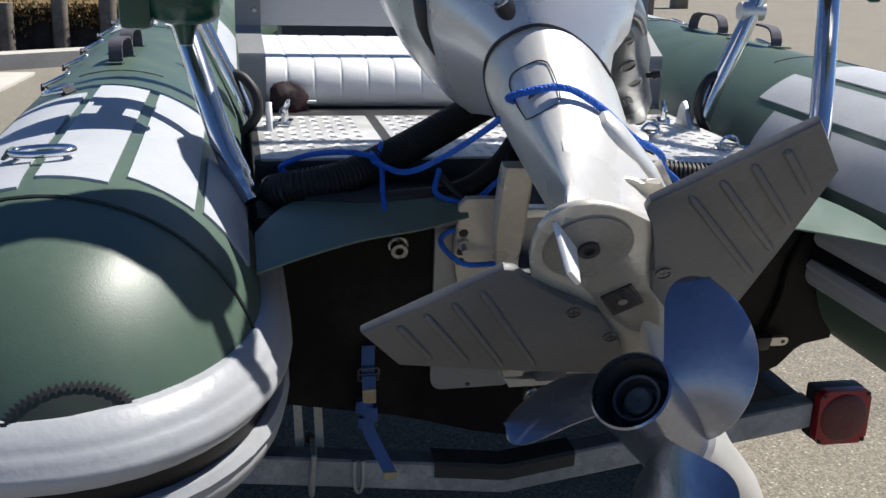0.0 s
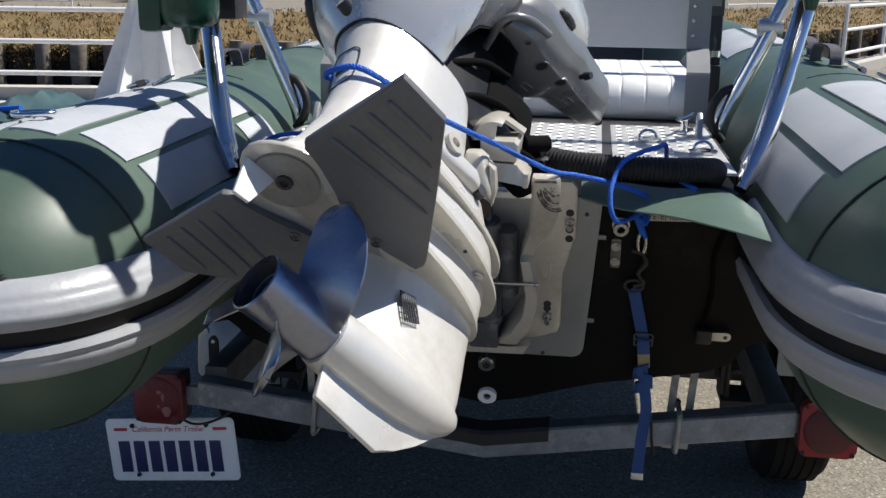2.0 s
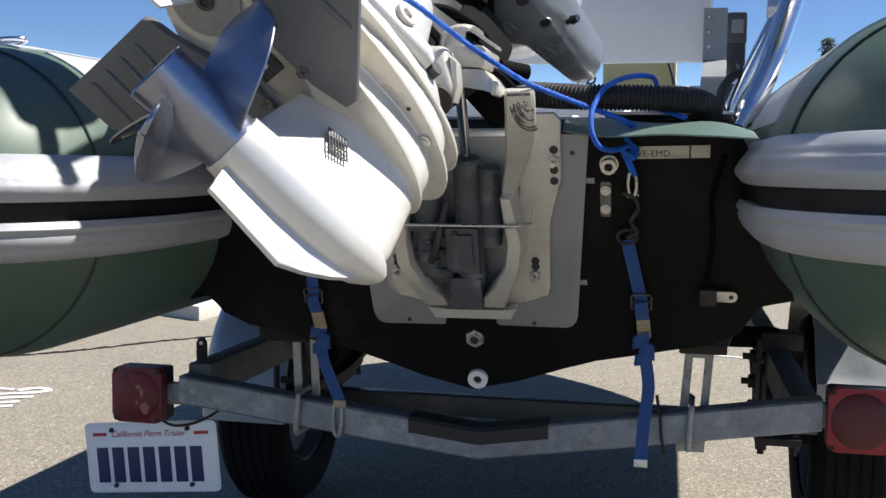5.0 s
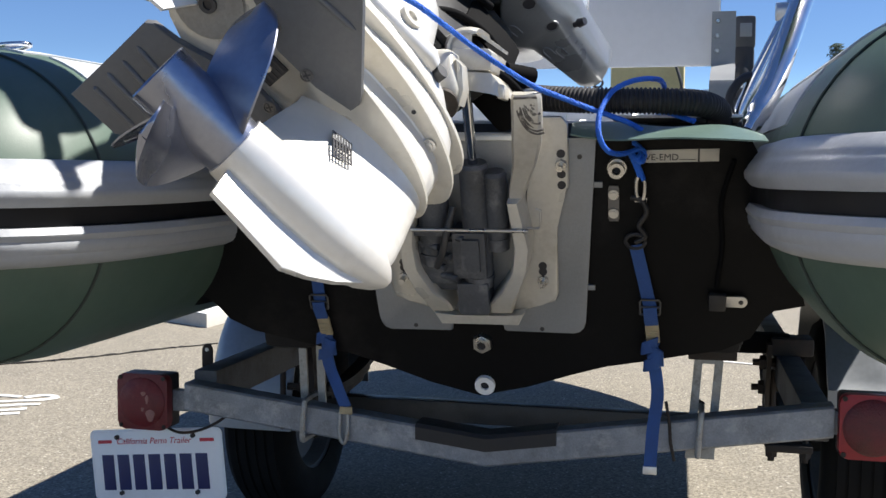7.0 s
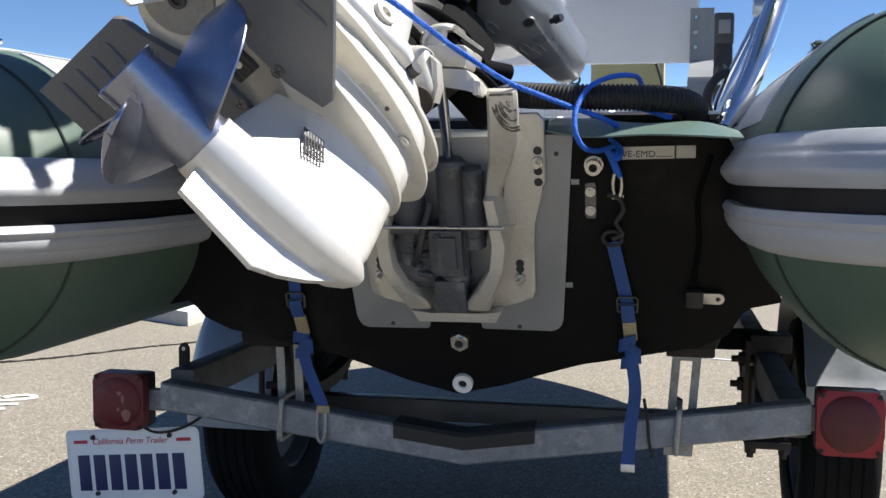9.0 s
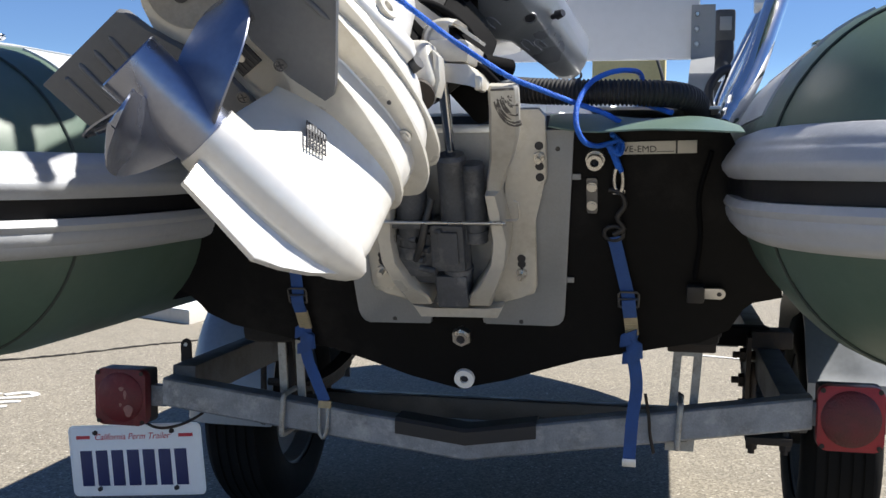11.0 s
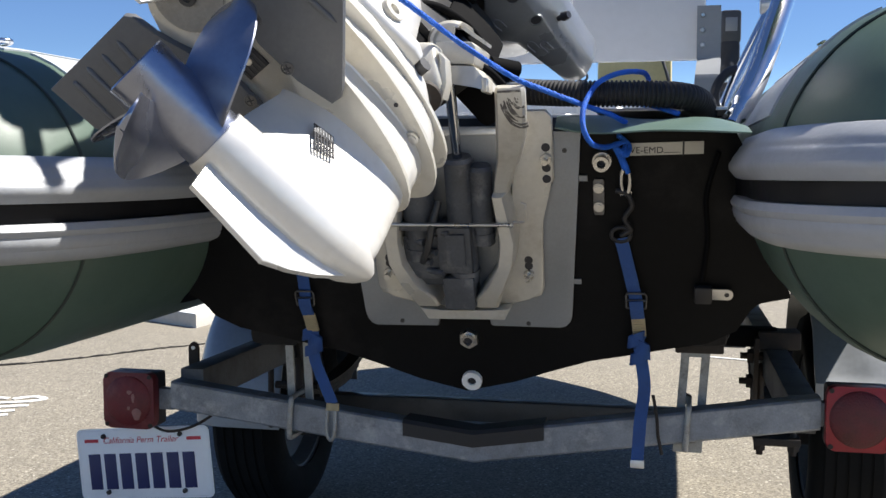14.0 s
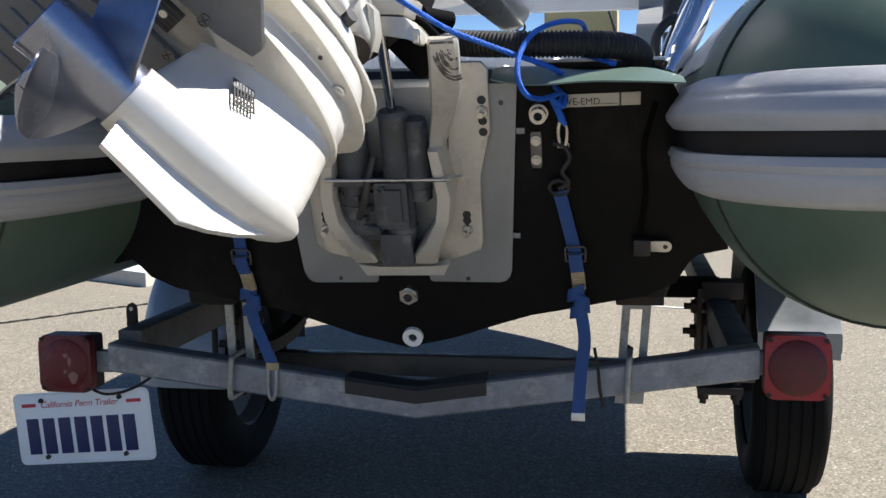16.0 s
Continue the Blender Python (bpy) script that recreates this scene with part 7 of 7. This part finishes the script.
# near-black wall colour stands for the shadow between the piles
bulk = bmesh.new()
pts = [Vector((x, far_y(x) - 0.12, GZ - 1.5)) for x in [-60 + 3 * k for k in range(30)]]
sweep(bulk, pts, 1.0, profile=[(-0.06, -0.9), (0.06, -0.9), (0.06, 0.72), (-0.06, 0.72)])
bulkhead = tagged(part("bulkhead", bulk, material("shade_black_boards", (0.022, 0.018, 0.014), 0.9, vary=0.4, scale=2, stain=(0.12, 0.10, 0.08), stain_amount=0.5, stain_scale=0.8)), "stained retaining wall on the far bank, blackened for the shade between piles", "retaining wall", kind="structure")
rng = random.Random(5)
x = -26.0
pile_mesh = None
while x < 26:
    w = rng.uniform(0.46, 0.62)
    h = rng.uniform(0.70, 0.95)
    bm = rod(bmesh.new(), (0, 0, -1.1), (0, 0, h), w / 2, w / 2 * 0.94, seg=10)
    p = tagged(part("pile", bm, PILE, bulkhead), "")
    p.location = (x, far_y(x) - 0.42, GZ - 1.4)
    x += rng.uniform(1.05, 1.6)
# hanging plants and bank scrub: small leaf tufts joined
PLANT = material("rust_green_iceplant", (0.14, 0.10, 0.03), 0.9, vary=0.5, scale=0.7, stain=(0.06, 0.085, 0.02), stain_amount=0.8, stain_scale=0.5)
pt = PLANT.node_tree
geo = pt.nodes.new("ShaderNodeNewGeometry")
leaf = pt.nodes.new("ShaderNodeValToRGB")
for k, (pos, col) in enumerate(((0.0, (0.05, 0.065, 0.015)), (0.3, (0.16, 0.075, 0.02)), (0.55, (0.22, 0.15, 0.05)), (0.8, (0.30, 0.23, 0.10)))):
    el = leaf.color_ramp.elements[k] if k < 2 else leaf.color_ramp.elements.new(pos)
    el.position, el.color = pos, (*col, 1)
pt.links.new(geo.outputs["Random Per Island"], leaf.inputs["Fac"])
pt.links.new(leaf.outputs["Color"], pt.nodes["Principled BSDF"].inputs["Base Color"])
verts, faces = [], []


def tuft(cx, cy, cz, size, n):
    for _ in range(n):
        a, t = rng.uniform(0, 6.28), rng.uniform(0.3, 1.4)
        l = size * rng.uniform(0.5, 1.2)
        bx, by, bz = cx + rng.gauss(0, size), cy + rng.gauss(0, size * 0.6), cz + rng.gauss(0, size * 0.35)
        dx, dy, dz = math.cos(a) * math.cos(t) * l, math.sin(a) * math.cos(t) * l, math.sin(t) * l
        px, py = -math.sin(a) * l * 0.22, math.cos(a) * l * 0.22
        i = len(verts)
        verts.extend([(bx - px, by - py, bz), (bx + px, by + py, bz), (bx + dx, by + dy, bz + dz)])
        faces.append((i, i + 1, i + 2))


for _ in range(7000):
    x = rng.uniform(-48, 24)
    y = far_y(x)
    if rng.random() < 0.45:
        tuft(x, y - 0.28, GZ - 0.70 - abs(rng.gauss(0, 0.30)), 0.13, 9)
    else:
        d = rng.uniform(0.3, 8.0)
        tuft(x, y + d, ground_z(x, y + d) + 0.02, 0.14, 9)
me = bpy.data.meshes.new("bank_scrub")
me.from_pydata(verts, [], faces)
me.materials.append(PLANT)
tagged(new("bank_scrub", me), "rusty green ice plant and dry grass on the bank", "plants", kind="stuff")

# ---- far parking lot ----
GLASS = material("dark_vehicle_glass", (0.03, 0.04, 0.045), 0.1, vary=0.1)
RVTAN = material("tan_vehicle_paint", (0.50, 0.44, 0.35), 0.45, vary=0.08, scale=1)
RVDARK = material("dark_green_van_paint", (0.04, 0.06, 0.065), 0.3, vary=0.1)
SILVER = material("silver_car_paint", (0.45, 0.46, 0.47), 0.3, metal=0.4, vary=0.05)
REDBOX = material("faded_red_panel", (0.30, 0.08, 0.05), 0.6, vary=0.2, scale=2)


def vehicle(name, label, x, y, turn, L, W, H, cab, paint, stripe=None):
    """A box-bodied vehicle: body, cab-over, bonnet, windows, wheels."""
    e = thing(name, label, "vehicle", "far parked vehicles", m=Matrix.Translation((x, y, GZ + 0.1)) @ Matrix.Rotation(radians(turn), 4, "Z"))
    part("body", newbox((-W / 2, 0, 0.45), (W / 2, L, H), bevel=0.12), paint, e)
    if cab == "over":
        part("cab_over", newbox((-W / 2, -0.9, H * 0.62), (W / 2, 0.1, H * 0.97), bevel=0.15), paint, e)
        part("bonnet", newbox((-W * 0.42, -1.6, 0.45), (W * 0.42, 0.1, H * 0.45), bevel=0.15), paint, e)
        part("windscreen", newbox((-W * 0.4, -0.75, H * 0.44), (W * 0.4, -0.05, H * 0.63), bevel=0.05), GLASS, e)
    elif cab == "flat":
        part("windscreen", newbox((-W * 0.42, -0.03, H * 0.48), (W * 0.42, 0.05, H * 0.80), bevel=0.03), GLASS, e)
    else:
        part("bonnet", newbox((-W * 0.46, -1.3, 0.45), (W * 0.46, 0.1, H * 0.62), bevel=0.15), paint, e)
        part("windscreen", newbox((-W * 0.42, -0.25, H * 0.60), (W * 0.42, 0.05, H * 0.94), bevel=0.08), GLASS, e)
        part("grille", newbox((-W * 0.34, -1.33, H * 0.36), (W * 0.34, -1.28, H * 0.50), bevel=0.02), STICKER, e)
        for s in (-1, 1):
            part("headlamp", newbox((s * W * 0.40 - 0.1, -1.34, H * 0.38), (s * W * 0.40 + 0.1, -1.28, H * 0.48), bevel=0.02), CHROME, e)
    part("bumper", newbox((-W * 0.47, -1.45 if cab != "flat" else -0.12, 0.38), (W * 0.47, -1.25 if cab != "flat" else 0.05, 0.58), bevel=0.04), GALV, e)
    if stripe:
        part("stripe", newbox((-W / 2 - 0.01, -0.01, H * 0.40), (W / 2 + 0.01, L * 0.99, H * 0.52), bevel=0.01), stripe, e)
    part("side_window", newbox((W / 2 - 0.03, L * 0.35, H * 0.55), (W / 2 + 0.015, L * 0.55, H * 0.78), bevel=0.01), GLASS, e)
    part("side_window", newbox((-W / 2 - 0.015, L * 0.35, H * 0.55), (-W / 2 + 0.03, L * 0.55, H * 0.78), bevel=0.01), GLASS, e)
    for s in (-1, 1):
        for yy in (-0.5 if cab != "flat" else L * 0.15, L * 0.78):
            part("wheel", rod(bmesh.new(), (s * (W / 2 - 0.25), yy, 0.36), (s * (W / 2 - 0.02), yy, 0.36), 0.36, seg=20), TYRE, e)
    if H > 2.5:
        part("roof_vent", newbox((-0.35, L * 0.4, H - 0.02), (0.35, L * 0.55, H + 0.18), bevel=0.04), WHITE, e)
    return e


vehicle("motorhome", "tan motorhome with a cab-over parked beyond the channel", -27.6, 47.5, -62, 6.5, 2.4, 3.0, "over", RVTAN)
vehicle("camper_van", "dark green camper van parked beyond the channel", -33.5, 44.0, 12, 5.5, 2.2, 2.7, "flat", RVDARK)
vehicle("motorhome", "red and tan motorhome parked beyond the channel", -38.5, 44.5, 8, 7.0, 2.5, 3.1, "flat", RVTAN, REDBOX)
vehicle("pickup_truck", "silver pickup truck parked beyond the channel", -27.2, 43.0, 8, 3.4, 1.9, 1.75, "hood", SILVER)
vehicle("box_trailer", "white box trailer parked beyond the channel", -19.5, 45.5, 5, 5.0, 2.4, 2.8, "flat", WHITE)
vehicle("sedan", "pale van parked at the far boat yard", 3.5, 66.0, 15, 3.6, 1.9, 1.9, "hood", WHITE)
for x, y, tarp, L in ((8.0, 60.0, WHITE, 6.0), (16.0, 72.0, material("blue_tarp", (0.02, 0.14, 0.42), 0.6, vary=0.2, scale=1), 3.0), (19.0, 72.0, GREYPANEL, 8.0), (-3.0, 70.0, WHITE, 7.0)):
    e = thing("covered_boat", "boat under a tarpaulin on a stand in the far yard", "boat", "covered boats", m=Matrix.Translation((x, y, GZ + 0.1)) @ Matrix.Rotation(radians(70), 4, "Z"))
    secs = [[(w * u, yy, z0 + (h if v else 0)) for u, v in ((-1, 0), (1, 0), (1.0, 0.5), (0.15, 1), (-0.15, 1), (-1.0, 0.5))] for yy, w, z0, h in ((0, 0.9, 0.7, 1.2), (L * 0.3, 1.15, 0.6, 1.6), (L * 0.7, 1.05, 0.6, 1.4), (L, 0.2, 1.0, 0.6))]
    part("cover", loft(secs), tarp, e)
    for yy in (L * 0.2, L * 0.7):
        part("stand", newbox((-0.6, yy - 0.08, 0), (0.6, yy + 0.08, 0.72)), GALV, e)
e = thing("shed", "long low grey boat shed in the distance", "building", m=Matrix.Translation((24.0, 95.0, GZ)))
part("wall", newbox((0, 0, 0), (26, 9, 4.2), bevel=0.02), GREYPANEL, e)
part("roof", slab([(-0.5, 4.2), (9.5, 4.2), (4.5, 5.6)], "x", -0.4, 26.4), GALV, e)
for k in range(5):
    part("door", newbox((1.5 + 5 * k, -0.06, 0), (4.5 + 5 * k, 0.02, 3.2), bevel=0.02), WHITE, e)


def lamp_post(x, y, h):
    e = thing("street_lamp", "grey steel lamp post with a flat twin head", "street lamp", "lamp posts", m=Matrix.Translation((x, y, GZ)))
    part("pole", rod(bmesh.new(), (0, 0, 0), (0, 0, h), 0.11, 0.07, seg=12), GALV, e)
    for s in (-1, 1):
        part("head", newbox((s * 0.55 - 0.35, -0.2, h - 0.05), (s * 0.55 + 0.35, 0.2, h + 0.12), bevel=0.03), DARK, e)
    part("arm", rod(bmesh.new(), (-0.5, 0, h), (0.5, 0, h), 0.05, seg=8), GALV, e)


lamp_post(-38.0, 60.0, 7.6)
lamp_post(-30.5, 78.0, 7.4)
lamp_post(16.5, 88.0, 10.5)
lamp_post(21.0, 70.0, 6.2)

NEEDLE = material("dark_conifer_needles", (0.030, 0.052, 0.024), 0.8, vary=0.4, scale=0.8)
BARK = material("conifer_bark", (0.09, 0.065, 0.045), 0.9, vary=0.3, scale=4, bump=0.6, bump_scale=20)


def conifer(x, y, h, seed):
    r = random.Random(seed)
    e = thing("conifer", "dark green conifer with drooping tiered branches", "tree", "conifers", m=Matrix.Translation((x, y, GZ)))
    part("trunk", rod(bmesh.new(), (0, 0, 0), (0, 0, h * 0.97), h * 0.022, h * 0.003, seg=10), BARK, e)
    limbs = bmesh.new()
    vs, fs = [], []
    z = h * 0.10
    while z < h * 0.98:
        reach = h * 0.22 * (1 - z / h) ** 0.85 + 0.15
        for _ in range(6):
            a = r.uniform(0, 6.28)
            L = reach * r.uniform(0.65, 1.1)
            tip = Vector((math.cos(a) * L, math.sin(a) * L, z - L * 0.18))
            rod(limbs, (0, 0, z), tip, 0.02 * h / 8, 0.005, seg=5)
            m = int(10 + L * 16)
            for k in range(m):
                u = r.uniform(0.12, 1.0)
                p = Vector((0, 0, z)).lerp(tip, u)
                s = 0.16 * h / 8 + 0.10
                q = Vector((r.gauss(0, 1), r.gauss(0, 1), r.gauss(-0.3, 0.6))).normalized()
                w = q.orthogonal().normalized()
                i = len(vs)
                c = p + Vector((r.gauss(0, s * 0.5), r.gauss(0, s * 0.5), r.gauss(0, s * 0.25)))
                vs.extend([c - w * s * 0.22, c + w * s * 0.22, c + q * s])
                fs.append((i, i + 1, i + 2))
        z += h * 0.028
    part("limbs", limbs, BARK, e)
    me = bpy.data.meshes.new("crown")
    me.from_pydata([tuple(v) for v in vs], [], fs)
    me.materials.append(NEEDLE)
    ob = new("crown", me)
    ob.parent = e


conifer(12.5, 92.0, 12.5, 1)
conifer(18.5, 96.0, 7.0, 2)
conifer(20.5, 98.0, 5.6, 3)
conifer(-22.0, 140.0, 9.0, 4)
# dark timber bollards at the end of the lot
for x, y in ((7.2, 17.6), (9.4, 21.0), (4.4, 12.6)):
    e = thing("bollard", "dark square timber bollard at the lot edge", "bollard", "timber bollards", m=Matrix.Translation((x, y, GZ)))
    part("post", newbox((-0.16, -0.16, -0.05), (0.16, 0.16, 1.0), bevel=0.02), PILE, e)
# faded markings on the lot
FADED = material("worn_road_paint", (0.72, 0.71, 0.68), 0.85, vary=0.25, scale=9, bump=0.4, bump_scale=90, stain=(0.42, 0.39, 0.34), stain_amount=0.8, stain_scale=40)
STROKES = [[(-2.95, 2.02), (-2.46, 2.01)], [(-2.43, 2.0), (-2.39, 2.05), (-2.34, 2.06), (-2.30, 2.03), (-2.33, 1.98), (-2.38, 1.95), (-2.46, 1.91), (-2.80, 1.72)], [(-2.80, 1.60), (-2.41, 1.84), (-2.34, 1.88), (-2.29, 1.90)], [(-2.60, 1.62), (-2.35, 1.77), (-2.29, 1.81)], [(-2.50, 1.59), (-2.31, 1.71), (-2.27, 1.735)]]
for stroke in STROKES:
    strip = webbing(bmesh.new(), spline([Vector((x, y, GZ + 0.003)) for x, y in stroke], 5), 0.034, 0.003, Vector((-0.58, 0.81, 0)))
    tagged(part("road_marking", strip, FADED), "worn white letter stroke painted on asphalt", "marking", "road markings", "structure")
tagged(part("road_marking", webbing(bmesh.new(), [Vector((0.50, 3.755, GZ + 0.003)), Vector((0.78, 3.67, GZ + 0.003)), Vector((1.15, 3.55, GZ + 0.003))], 0.026, 0.003, Vector((0.2, 0.98, 0))), FADED), "thin worn white line painted on asphalt", "marking", "", "structure")
rng = random.Random(8)
line = spline([Vector((-3.9, 1.98, 0)), Vector((-3.01, 2.68, 0)), Vector((-2.74, 2.93, 0)), Vector((-2.5, 3.27, 0)), Vector((-2.27, 3.56, 0)), Vector((-1.4, 4.6, 0))], 14)
line = [Vector((p.x + rng.uniform(-0.008, 0.008), p.y + rng.uniform(-0.008, 0.008), GZ + 0.0025)) for p in line]
bm = bmesh.new()
sweep(bm, line, [rng.uniform(0.003, 0.009) for p in line], 6)
tagged(part("crack", bm, CARPET), "ragged dark crack in the asphalt", "crack", kind="structure")
